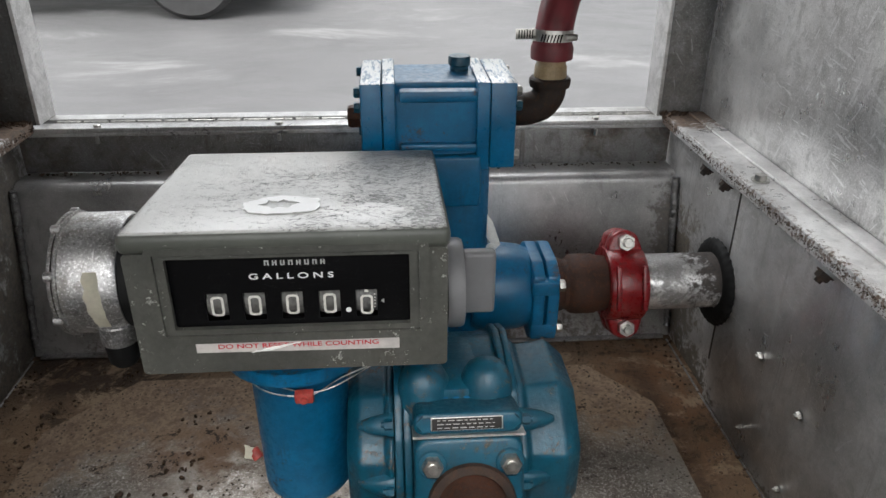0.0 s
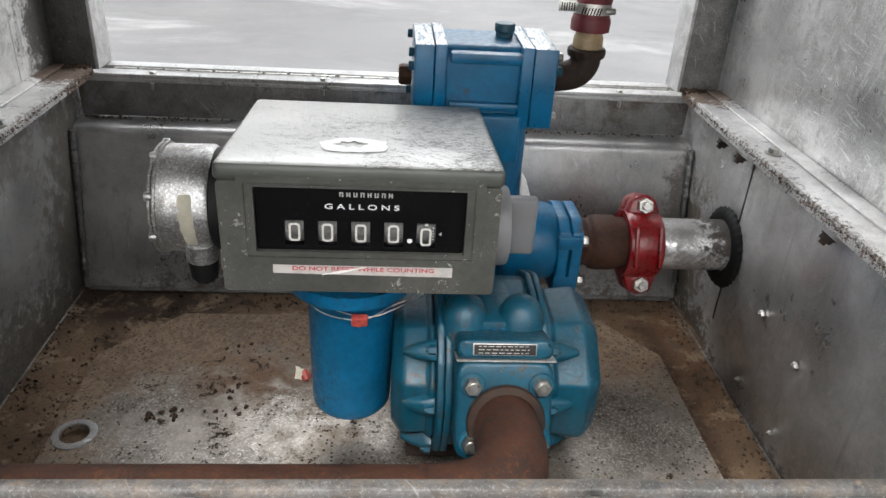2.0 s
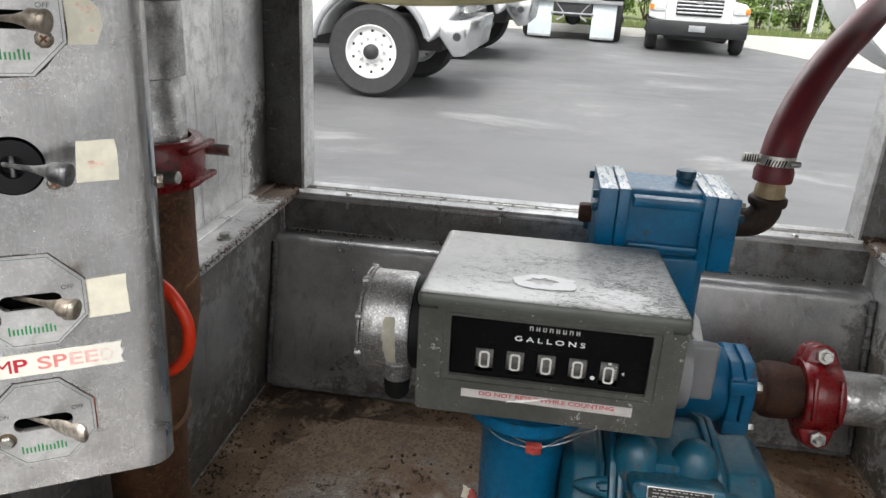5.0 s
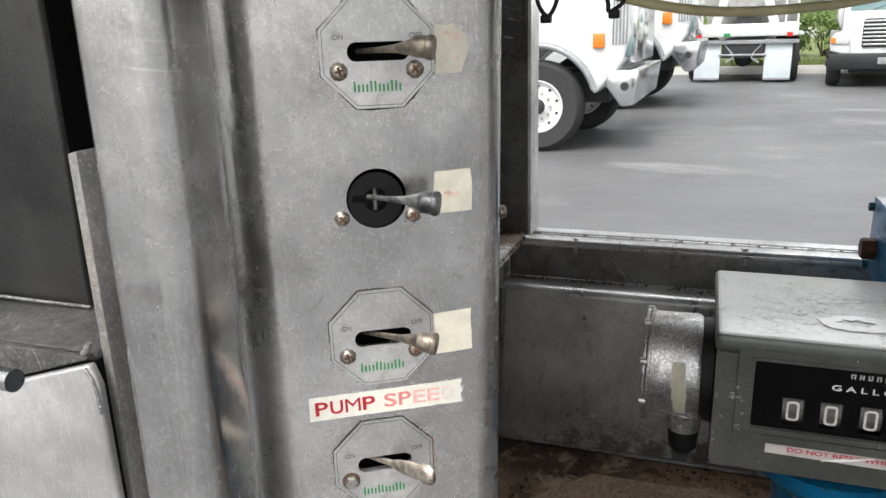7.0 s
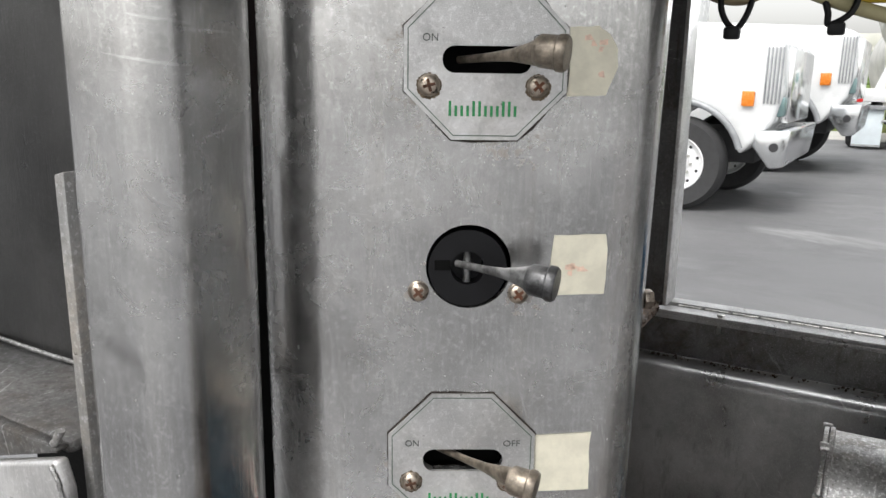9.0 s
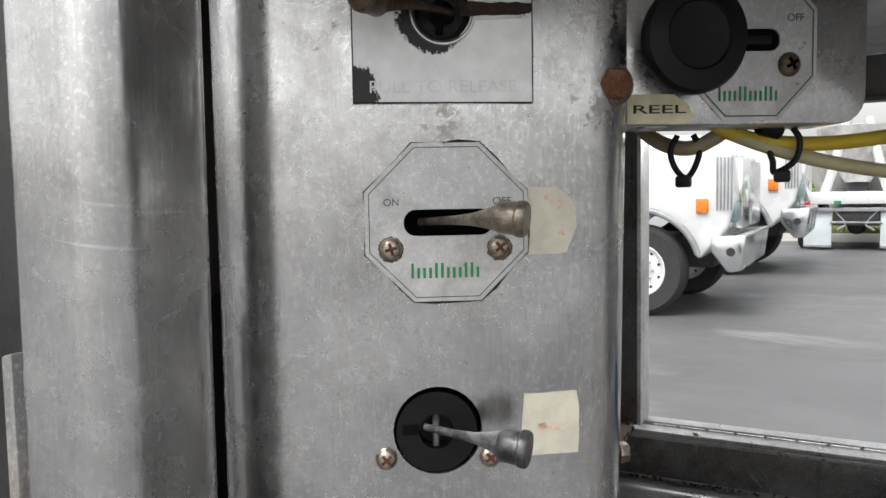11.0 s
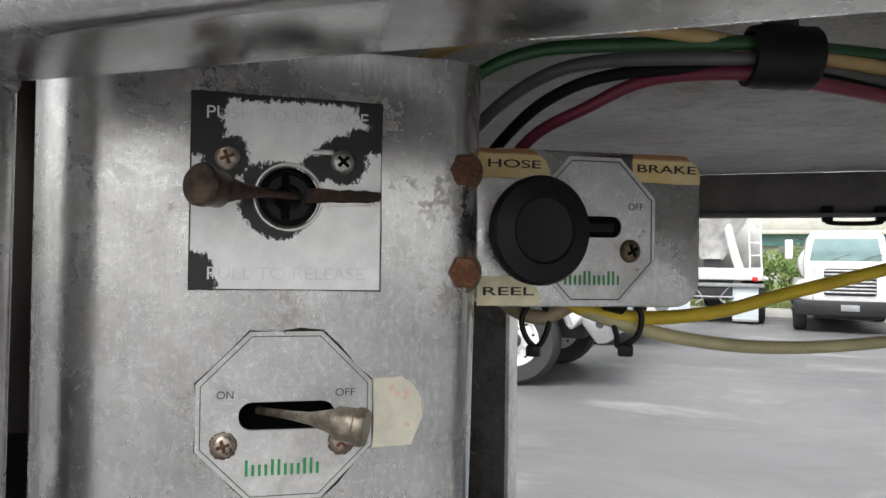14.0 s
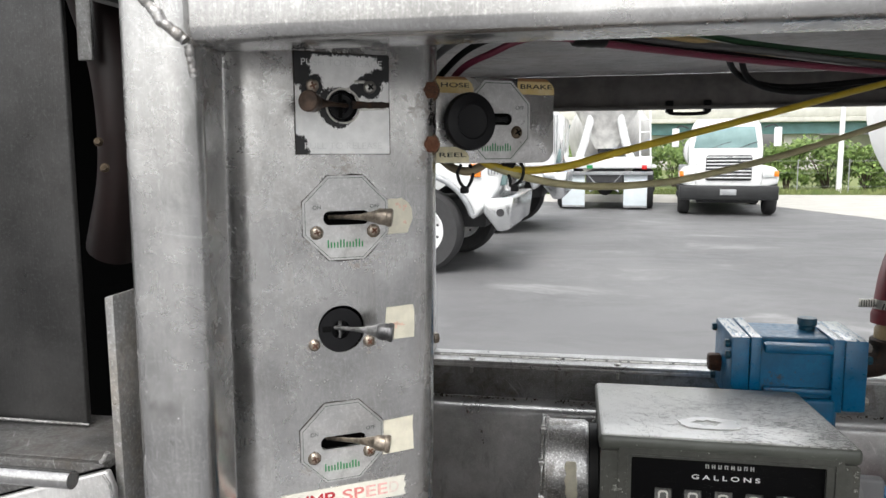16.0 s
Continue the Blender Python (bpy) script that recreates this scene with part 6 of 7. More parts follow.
            p = m @ Vector((way * 0.001, -0.0108, 0))
            part("cover_bolt", hexbolt(p, (way, 0, 0), 0.0056, 0.0075, stud=0.003), M["teal"], th)
    # two domes on the top and the lettered web between
    for x in (0.026, 0.085):
        b = lathe([(0, 0.045), (0.010, 0.043), (0.018, 0.037), (0.0235, 0.026), (0.0255, 0.012), (0.0265, -0.01), (0.0275, -0.05), (0, -0.05)], (x, 0.655, 0.868), (0, 0.12, 1), 30)
        part("dome", b, M["teal"], th)
    b = box(0.035, 0.080, 0.640, 0.73, 0.850, 0.893, 0.006)
    part("web", b, M["teal"], th)
    b = bmesh.new()
    for k in range(4):
        box(0.042 + k * 0.010, 0.048 + k * 0.010, 0.6385, 0.641, 0.877, 0.885, 0.0008, bm=b)
    part("cast_marks", b, M["blue"], th, "raised casting marks")
    # front flange, leaning back, with its bolts and a nameplate on its shoulder
    lean = Matrix.Translation((0, 0.577, 0.835)) @ Matrix.Rotation(radians(-20), 4, "X") @ Matrix.Translation((0, -0.577, -0.835))
    out = round_rect(0.096, 0.102, 0.014, 0.0625, 0.829)
    part("front_flange", moved(prism(out, 0.06, facing((0, 0.577, 0), *FRONT), 0.005, 3), lean), M["teal"], th)
    b = prism(round_rect(0.095, 0.020, 0.008, 0.0625, 0.892), 0.06, facing((0, 0.580, 0), *FRONT), 0.004, 3)
    part("shoulder", moved(b, lean), M["teal"], th)
    part("gasket", moved(prism(round_rect(0.099, 0.0020, 0.001, 0.063, 0.8815), 0.03, facing((0, 0.5765, 0), *FRONT)), lean), M["plate_rim"], th, "pale gasket edge")
    part("seam_ring", moved(lathe([(0.031, 0), (0.038, 0.0), (0.0395, 0.003), (0.038, 0.007), (0.031, 0.009)], (0.064, 0.577, 0.819), (0, -1, 0), 32), lean), M["rust_dark"], th, "rusty seam round the pipe")
    for x in (0.030, 0.098):
        for z in (0.857, 0.797):
            part("boss", moved(rod((x, 0.5775, z), (x, 0.5745, z), 0.0130, 24, 0.0015), lean), M["teal"], th)
            part("flange_bolt", moved(hexbolt((x, 0.5745, z), (0, -1, 0), 0.0094, 0.0085, stud=0.002), lean), M["steel"], th, "zinc hex bolt")
    at = lean @ facing((0.061, 0.5795, 0.8925), *FRONT)
    np_ = part("nameplate", box(-0.0315, 0.0315, -0.0060, 0.0060, 0, 0.0010, 0.0004, m=at), M["plate_rim"], th, "bare metal maker's nameplate")
    part("plate_field", box(-0.0303, 0.0303, -0.0053, 0.0053, 0.0010, 0.0013, 0, m=at), M["ink"], np_)
    b = bmesh.new()
    rng = random.Random(5)
    for v in (-0.0034, 0.0, 0.0034):
        x = -0.026
        while x < 0.024:
            w = rng.uniform(0.002, 0.006)
            box(x, min(x + w, 0.027), v - 0.0004, v + 0.0004, 0.0013, 0.0015, 0, bm=b, m=at)
            x += w + 0.0018
    part("print_bars", b, M["ghost"], np_)
    for x in (-0.01, 0.10):
        part("foot", box(x - 0.02, x + 0.04, 0.66, 0.79, FLOOR + 0.0090, 0.705, 0.004), M["rust_dark"], th, "dark rusty foot")


def inlet_pipe():
    th = thing("inlet_elbow", (0.06, 0.50, 0.80), "thick rusty iron inlet elbow on the pump flange", "pipe elbow")
    b = tube([(0.064, 0.590, 0.817), (0.064, 0.558, 0.818), (0.063, 0.522, 0.823), (0.052, 0.487, 0.829), (0.022, 0.464, 0.830), (-0.02, 0.459, 0.830)], lambda u: 0.0312 + 0.0028 * min(1, u / 0.35) - 0.001 * max(0, u - 0.85) / 0.15, 28)
    part("bend", b, M["rust"], th)
    part("inlet_run", rod((-0.022, 0.459, 0.830), (XL + 0.001, 0.459, 0.830), 0.0328, 28, 0.001), M["rust"], th, "straight rusty pipe")
    part("weld_ring", lathe([(0.0325, -0.004), (0.0348, -0.001), (0.0348, 0.002), (0.0325, 0.005)], (-0.022, 0.459, 0.830), (1, 0, 0), 28), M["rust"], th)


def left_riser():
    x, y = -0.478, 0.634
    th = thing("riser_pipe", (x, y, FLOOR), "rusty upright riser pipe with a welded branch", "pipe")
    b = tube([(x, y - 0.052, FLOOR + 0.002), (x, y - 0.052, 0.80), (x + 0.001, y - 0.05, 0.90), (x + 0.004, y - 0.034, 0.98), (x + 0.003, y - 0.012, 1.05), (x, y, 1.11), (x, y, 1.16)], lambda u: 0.0385 + 0.0045 * math.exp(-((u - 0.6) / 0.12) ** 2), 30, 8)
    part("pipe_body", b, M["riser"], th)
    part("branch", tube([(x, y - 0.05, 0.90), (x + 0.002, y - 0.06, 0.96), (x - 0.006, y - 0.085, 1.0)], 0.034, 24), M["rust_orange"], th, "orange-brown welded branch")
    for z in (1.055, 0.915):
        part("weld_ring", lathe([(0.039, -0.005), (0.0425, -0.001), (0.0425, 0.002), (0.039, 0.005)], (x + 0.003, y - (0.013 if z > 1 else 0.05), z), (0.03, -0.25, 1), 28), M["rust_orange"], th)
    t2 = thing("pipe_coupling", (x, y, 1.145), "red grooved coupling with bolts on the riser", "pipe clamp", group="red pipe couplings")
    grooved_coupling(t2, (x, y, 1.175), (0, 0, 1), 0.0385, (0, -1, 0), M["red"], 0.058)
    solid("riser_upper_pipe", lathe([(0, 0), (0.036, 0), (0.0365, 0.002), (0.0365, 0.06), (0.033, 0.065), (0.033, 0.08), (0.0385, 0.082), (0.0385, 0.15), (0.033, 0.155), (0.033, 0.306), (0, 0.306)], (x, y, 1.175), (0, 0, 1), 32), M["pipe"], "weathered silver upper pipe", "pipe")
    # red lever ring of the valve
    b = tube([(-0.440, 0.520, 1.112), (-0.405, 0.490, 1.116), (-0.382, 0.480, 1.108), (-0.3690, 0.478, 1.084), (-0.3720, 0.478, 1.056), (-0.392, 0.480, 1.037), (-0.440, 0.515, 1.030)], 0.0052, 14, 8)
    solid("valve_handle", b, M["orange"], "red-orange vinyl coated valve handle on the riser", "valve handle")


# ---------------- tubes and cables ----------------
def tubes():
    A = Vector((-0.27, 0.46, 0))
    d = Vector((0.843, 0.538, 0))

    def run(rows):
        return [A + d * s + Vector((0, 0, z)) for s, z in rows]

    solid("yellow_air_tube", tube(run([(-0.03, 1.372), (-0.012, 1.362), (0.02, 1.358), (0.06, 1.361), (0.1, 1.370), (0.2, 1.391), (0.3, 1.412), (0.42, 1.438), (0.52, 1.458), (0.6, 1.472)]), 0.0034, 12, 8), M["yellow"], "yellow nylon air tube sagging to the ceiling", "air tube", group="air tubes")
    solid("beige_air_tube", tube(run([(-0.03, 1.374), (-0.015, 1.363), (0.02, 1.352), (0.06, 1.345), (0.1, 1.3425), (0.15, 1.344), (0.2, 1.349), (0.3, 1.367), (0.42, 1.394), (0.6, 1.44), (0.72, 1.475)]), 0.0033, 12, 8), M["beige"], "beige nylon air tube sagging under the yellow one", "air tube", group="air tubes")
    solid("tan_air_tube", tube([(-0.338, 0.47, 1.40), (-0.330, 0.466, 1.374), (-0.317, 0.460, 1.3615), (-0.303, 0.457, 1.3575), (-0.292, 0.456, 1.361), (-0.282, 0.456, 1.369), (-0.275, 0.457, 1.382)], 0.0036, 12, 8), M["tan"], "tan air tube looped under the brake box", "air tube", group="air tubes")
    for p, tilt in (((-0.304, 0.457, 1.3575), 0.1), ((-0.262, 0.464, 1.3590), -0.3)):
        th = thing("cable_tie", (p[0], p[1], p[2] - 0.02), "black cable tie round an air tube", "cable tie", group="cable ties under the brake box")
        x, y, z = p
        loop = [(x - 0.003, y - 0.003, z + 0.006), (x - 0.006, y - 0.004, z - 0.001), (x - 0.004, y - 0.004, z - 0.009), (x + tilt * 0.01, y - 0.004, z - 0.014), (x + 0.005, y - 0.003, z - 0.009), (x + 0.007, y - 0.002, z), (x + 0.004, y - 0.003, z + 0.006)]
        part("loop", tube(loop, 0.0014, 8, 6), M["black"], th)
        part("head", box(x - 0.0035, x + 0.0035, y - 0.007, y - 0.001, z - 0.0185, z - 0.0130, 0.0012), M["black"], th)
    solid("tube_fitting", rod((-0.272, 0.456, 1.3665), (-0.263, 0.462, 1.3640), 0.0046, 14, 0.001), M["black"], "black push-in tube fitting", "fitting")
    # cables that rise behind the column to a clamp on the ceiling
    far = [(-0.05, 0.545), (0.11, 0.640), (0.28, 0.765), (0.475, 0.93)]
    runs = (("cable_red", 0.0028, [(-0.330, 0.452, 1.412), (-0.305, 0.440, 1.440), (-0.278, 0.430, 1.4515), (-0.250, 0.420, 1.460), (-0.213, 0.405, 1.4565), (-0.190, 0.412, 1.4530), (-0.134, 0.470, 1.4530)], 1.452, "dark red jacketed cable"),
            ("cable_grey", 0.0031, [(-0.350, 0.450, 1.425), (-0.327, 0.440, 1.450), (-0.298, 0.430, 1.466), (-0.267, 0.420, 1.469), (-0.211, 0.405, 1.462), (-0.187, 0.425, 1.4610), (-0.134, 0.475, 1.4610)], 1.460, "grey jacketed cable"),
            ("rubber", 0.0027, [(-0.342, 0.452, 1.415), (-0.317, 0.440, 1.441), (-0.293, 0.430, 1.457), (-0.262, 0.421, 1.4635), (-0.212, 0.4075, 1.4585), (-0.188, 0.422, 1.4570), (-0.134, 0.478, 1.4570)], 1.454, "thin black cable"),
            ("cable_green", 0.0028, [(-0.350, 0.412, 1.442), (-0.321, 0.402, 1.461), (-0.298, 0.400, 1.469), (-0.271, 0.400, 1.470), (-0.211, 0.402, 1.467), (-0.188, 0.420, 1.468), (-0.134, 0.470, 1.471)], 1.468, "green jacketed cable"),
            ("cable_tan", 0.0030, [(-0.365, 0.402, 1.446), (-0.337, 0.391, 1.468), (-0.304, 0.390, 1.475), (-0.272, 0.390, 1.475), (-0.245, 0.395, 1.4725), (-0.211, 0.4055, 1.4665), (-0.188, 0.421, 1.4650), (-0.134, 0.470, 1.4650)], 1.464, "golden tan jacketed cable"))
    for k, (mat, r, pts, z, lab) in enumerate(runs):
        pts = pts + [(x, y + 0.004 * k, z - 0.006 * i + 0.002 * math.sin(3 * i + k)) for i, (x, y) in enumerate(far)]
        solid("cable", tube(pts, r, 12, 8), M[mat], lab + " under the ceiling", "cable", group="cables under the ceiling")
    for dx, dz, lab in ((0.0, 0.0, "black cable hanging in a loose loop"), (0.014, -0.006, "second black cable hanging beside the loop")):
        pts = [(-0.045 + dx, 0.74, 1.482), (-0.030 + dx, 0.775, 1.468 + dz), (-0.005 + dx, 0.79, 1.4555 + dz), (0.035 + dx, 0.80, 1.4500 + dz), (0.09 + dx, 0.815, 1.4535 + dz), (0.17 + dx, 0.84, 1.4600 + dz), (0.30, 0.90, 1.462), (0.475, 1.0, 1.458)]
        solid("cable", tube(pts, 0.0036, 12, 8), M["rubber"], lab + " under the ceiling", "cable", group="cables under the ceiling")
    th = thing("cable_clamp", (-0.2026, 0.405, 1.462), "black rubber-lined cable clamp screwed to the ceiling", "clamp")
    way = Vector((0.93, 0.30, -0.03)).normalized()
    p = Vector((-0.2026, 0.4065, 1.4620)) - way * 0.0125
    b = lathe([(0.0092, 0.0), (0.0112, 0.0004), (0.0120, 0.004), (0.0117, 0.009), (0.0121, 0.014), (0.0116, 0.020), (0.0119, 0.0235), (0.0108, 0.0252), (0.0092, 0.0250)], p, way, 26)
    part("sleeve", b, M["black"], th, "black taped sleeve")
    m = facing((-0.2026, 0.4065, 1.4620), way, (0, 0, 1))
    part("strap", box(-0.006, 0.006, 0.010, 0.0292, -0.003, 0.003, 0.0008, m=m), M["truck_dark"], th, "dark metal strap up to the ceiling")


# ---------------- the neighbouring compartment ----------------
def neighbour():
    """The edge of the next compartment: a leaning panel, a ledge with a cut seam, and a dark inside."""
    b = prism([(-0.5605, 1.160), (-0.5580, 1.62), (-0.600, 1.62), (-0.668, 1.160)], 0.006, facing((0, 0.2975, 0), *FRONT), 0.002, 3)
    solid("wall_neighbour_panel", b, M["alu_panel_shaded"], "dull grey aluminium panel of the next compartment, darkened for its shade", kind="structure")
    solid("wall_neighbour_side", box(-1.2, -0.70, 0.37, 0.376, 1.10, 1.62, 0.001), M["alu_panel_shaded"], "dark grey sheet set back behind the panel", kind="structure")
    # ledge with an apron in front whose lower edge falls away, and the sheet below the seam
    b = box(-1.2, -0.5062, 0.2445, 0.322, 1.1695, 1.1755, 0.002)
    prism([(-1.2, 0.935), (-0.60, 1.1440), (-0.5062, 1.1732), (-0.5062, 1.1752), (-1.2, 1.1752)], 0.006, facing((0, 0.2385, 0), *FRONT), 0.001, bm=b)
    solid("trim_neighbour_ledge", b, M["alu_ledge"], "scuffed aluminium ledge with a cut seam", kind="structure")
    b = prism([(-1.2, 0.70), (-0.4985, 0.70), (-0.4985, 1.1600), (-0.5030, 1.1722), (-0.60, 1.1425), (-1.2, 0.9335)], 0.0065, facing((0, 0.2355, 0), *FRONT), 0.002, 3)
    solid("wall_neighbour_lower", b, M["alu_lower"], "pale aluminium sheet below the cut seam", kind="structure")
    b = tube([(-0.90, 0.3715, 1.195), (-0.90, 0.20, 1.195), (-0.895, 0.183, 1.195), (-0.878, 0.176, 1.195), (-0.70, 0.176, 1.195), (-0.480, 0.176, 1.195)], 0.0052, 18, 8)
    solid("handle_bar", b, M["alu_post"], "pale round bar bent back to the next compartment's wall", "handle bar")
    b = prism([(-0.5055, 0.80), (-0.4995, 0.80), (-0.4995, 1.284), (-0.5055, 1.2825)], 0.030, facing((0, 0.249, 0), *FRONT), 0.0008)
    solid("trim_flat_bar", b, M["flat_bar"], "stained flat bar behind the corner post, darkened for its shade", kind="structure")
    weld("trim_weld_ledge", [(-0.70, 0.2965, 1.177), (-0.64, 0.2955, 1.178), (-0.60, 0.2945, 1.178), (-0.5575, 0.2955, 1.1775)], 0.0016, 3, "dull weld bead along the foot of the panel", "weld_dull")
    weld("trim_weld_corner", [(-0.5085, 0.2400, 1.1765), (-0.5055, 0.2395, 1.1790), (-0.5040, 0.2400, 1.1830)], 0.0022, 4, "weld dab beside the flat bar")
    weld("trim_weld_lower", [(-0.5045, 0.2350, 1.1700), (-0.5005, 0.2350, 1.1645), (-0.4990, 0.2352, 1.1560), (-0.4986, 0.2354, 1.1440)], 0.0012, 5, "weld run down the edge of the lower sheet")
    # near-black closing sheets paint the gap's shade; a hose and a few fittings inside
    solid("wall_neighbour_back", box(-1.2, -0.563, 0.62, 0.626, 0.6, 1.62, 0.001), M["void"], "near-black back sheet with the next compartment's shade in its colour", kind="structure")
    # unseen roof added to shut light out of the gap
    solid("ceiling_neighbour", box(-1.2, -0.43, 0.285, 0.63, 1.62, 1.626, 0.001), M["void"], "added unseen near-black roof that darkens the next compartment", kind="structure")
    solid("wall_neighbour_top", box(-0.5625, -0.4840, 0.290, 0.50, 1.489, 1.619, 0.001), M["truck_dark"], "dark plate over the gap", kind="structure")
    b = tube([(-0.70, 0.50, 1.60), (-0.655, 0.47, 1.53), (-0.625, 0.46, 1.45), (-0.63, 0.47, 1.36), (-0.67, 0.50, 1.28)], 0.026, 18, 8)
    solid("dark_hose", b, M["red_dark"], "dark red hose deep in the next compartment", "hose")
    for p in ((-0.630, 0.43, 1.385), (-0.622, 0.425, 1.362)):
        solid("deep_bolt", hexbolt(p, (0.4, -0.9, 0.1), 0.0030, 0.004, washer=0.004), M["screw_dark"], "small dull bolt deep in the dark gap", "bolt", group="bolts in the dark gap")
    b = prism([(-0.638, 1.455), (-0.624, 1.455), (-0.622, 1.56), (-0.636, 1.56)], 0.004, facing((0, 0.42, 0), *FRONT), 0.0008)
    solid("trim_deep_strap", b, M["alu_dull"], "dull metal strap in the dark gap", kind="structure")
    # unseen sheet added to keep the hatch's light off the control column's flange
    b = prism([(-0.494, 0.392), (-0.489, 0.389), (-0.5565, 0.519), (-0.5615, 0.516)], 0.83, Matrix.Translation((0, 0, 1.486)))
    solid("wall_light_block", b, M["alu_dull"], "added unseen dull sheet that blocks light behind the column", kind="structure")


def frame_welds():
    weld("trim_weld_frame", [(-0.4755, 0.2345, 1.4830), (-0.460, 0.2335, 1.4660), (-0.445, 0.2338, 1.4475), (-0.4335, 0.2370, 1.4380)], 0.0042, 7, "bright weld bead across the mitred frame corner")
    weld("trim_weld_frame_under", [(-0.4335, 0.240, 1.4375), (-0.432, 0.258, 1.4365), (-0.4325, 0.279, 1.4365)], 0.004, 8, "weld bead under the top rail")
    weld("trim_weld_side", [(-0.4325, 0.2385, 1.436), (-0.4320, 0.242, 1.418)], 0.003, 9, "weld run on the post")
    LAID[0] = PLAN
    weld("trim_weld_back_left", [(XL + 0.005, 1.085, 0.92), (XL + 0.005, 1.036, 0.69)], 0.007, 10, "dull upright weld bead in the back corner", "weld_dull")
    weld("trim_weld_floor_left", [(XL + 0.003, 0.40, FLOOR + 0.001), (XL + 0.003, 1.02, FLOOR)], 0.0020, 12, "dull seam where the side wall meets the floor", "weld_dull")
    weld("trim_weld_floor_right", [(XR - 0.008, 0.40, FLOOR + 0.001), (XR - 0.008, 1.02, FLOOR)], 0.0020, 13, "dull seam where the side wall meets the floor", "weld_dull")
    solid("trim_back_lip", box(XL + 0.012, XR - 0.012, 1.022, 1.033, FLOOR + 0.0005, FLOOR + 0.004, 0.0012), M["alu_dirty"], "bare lip along the foot of the back channel", kind="structure")
    weld("trim_weld_back_right", [(XR - 0.005, 1.085, 0.92), (XR - 0.005, 1.036, 0.69)], 0.007, 11, "dull upright weld bead in the back corner", "weld_dull")


def dirt_crumbs():
    """Rust flakes and clods of dried mud on the floor and its plate."""
    rng = random.Random(21)
    top = FLOOR * PLAN[2][2] + PLAN[2][3]
    b = bmesh.new()

    def clod(x, y, z, q):
        m = Matrix.LocRotScale((x, y, z + q * 0.25), Euler((rng.random() * 6, rng.random() * 6, rng.random() * 6)), (q * rng.uniform(0.7, 1.3), q * rng.uniform(0.7, 1.3), q * rng.uniform(0.3, 0.7)))
        g = bmesh.ops.create_icosphere(b, subdivisions=1, radius=1, matrix=m)
        for v in g["verts"]:
            v.co += Vector([rng.uniform(-0.25, 0.25) * q for _ in range(3)])

    # clods on the plate, in loose heaps
    for cx, cy, spread, count, size in ((-0.31, 0.76, 0.013, 14, 0.005), (-0.24, 0.82, 0.02, 16, 0.0045), (-0.225, 0.77, 0.026, 12, 0.0036), (-0.15, 0.90, 0.03, 16, 0.0035), (-0.23, 0.90, 0.02, 12, 0.004), (-0.2, 0.66, 0.09, 60, 0.0022), (0.3, 0.72, 0.05, 30, 0.0022), (-0.1, 0.6, 0.08, 40, 0.002), (0.33, 0.62, 0.05, 26, 0.0022)):
        for _ in range(count):
            clod(cx + rng.gauss(0, spread), cy + rng.gauss(0, spread * 0.6), top + 0.0088, size * rng.uniform(0.3, 1.0))
    # mud packed along the plate's edges
    edge = [(-0.06, 1.035), (-0.356, 1.032), (-0.452, 0.925), (-0.456, 0.62)]
    for (ax, ay), (bx, by) in zip(edge, edge[1:]):
        for _ in range(60):
            u = rng.random()
            clod(ax + (bx - ax) * u + rng.gauss(0, 0.006), ay + (by - ay) * u + rng.gauss(0, 0.006), top + rng.choice((0.0, 0.0085)), rng.uniform(0.001, 0.0030))
    for _ in range(150):
        u = rng.random()
        clod(0.41 + rng.gauss(0, 0.006), 0.42 + 0.48 * u, top, rng.uniform(0.001, 0.0032))
    # grime packed on the ledges' edges, in the window's corners and under the sill
    for x in (0.467, -0.497):
        for _ in range(650):
            clod(x + rng.gauss(0, 0.0010), rng.uniform(0.55, 1.2), 0.9855 - abs(rng.gauss(0, 0.004)), rng.uniform(0.0004, 0.0013))
    for x0, x1 in ((-0.555, -0.495), (0.462, 0.52)):
        for _ in range(90):
            clod(rng.uniform(x0, x1), 1.2 - abs(rng.gauss(0, 0.012)), 0.9905, rng.uniform(0.001, 0.004))
    for _ in range(200):
        clod(rng.uniform(-0.52, 0.48), 1.2 - abs(rng.gauss(0, 0.006)), 0.9088, rng.uniform(0.001, 0.0028))
    # crumbs in the gutters
    for _ in range(200):
        clod(rng.uniform(-0.51, 0.46), 1.09 - abs(rng.gauss(0, 0.022)), top, rng.uniform(0.0012, 0.0036))
    for _ in range(260):
        clod(0.485 - abs(rng.gauss(0, 0.028)), rng.uniform(0.45, 1.08), top, rng.uniform(0.001, 0.0032))
    for _ in range(260):
        clod(-0.525 + abs(rng.gauss(0, 0.02)), rng.uniform(0.45, 1.08), top, rng.uniform(0.001, 0.0034))
    solid("mud_crumbs", b, M["mud"], "dark crumbs of dried mud and rust on the floor", "dirt", kind="stuff")


# ---------------- the yard outside ----------------
def ground():
    b = bmesh.new()
    bmesh.ops.create_grid(b, x_segments=40, y_segments=40, size=600)
    solid("ground", b, M["asphalt"], "grey worn asphalt yard", kind="structure")
    out = [(-40, 25.4), (-40, 22.5), (2.0, 21.6), (4.4, 21.2), (5.1, 19.0), (6.2, 15.5), (60, 11), (60, 27), (20, 26)]
    solid("pavement", prism(out, 0.05, Matrix.Translation((0, 0, 0.006))), M["concrete"], "pale concrete drive behind the trucks", kind="structure")
    b = prism([(-40, 25.4), (20, 26), (60, 27), (120, 40), (120, 300), (-120, 300), (-120, 25)], 0.2, Matrix.Translation((0, 0, 0.06)))
    solid("lawn", b, M["grass"], "grass verge beyond the yard", kind="structure")


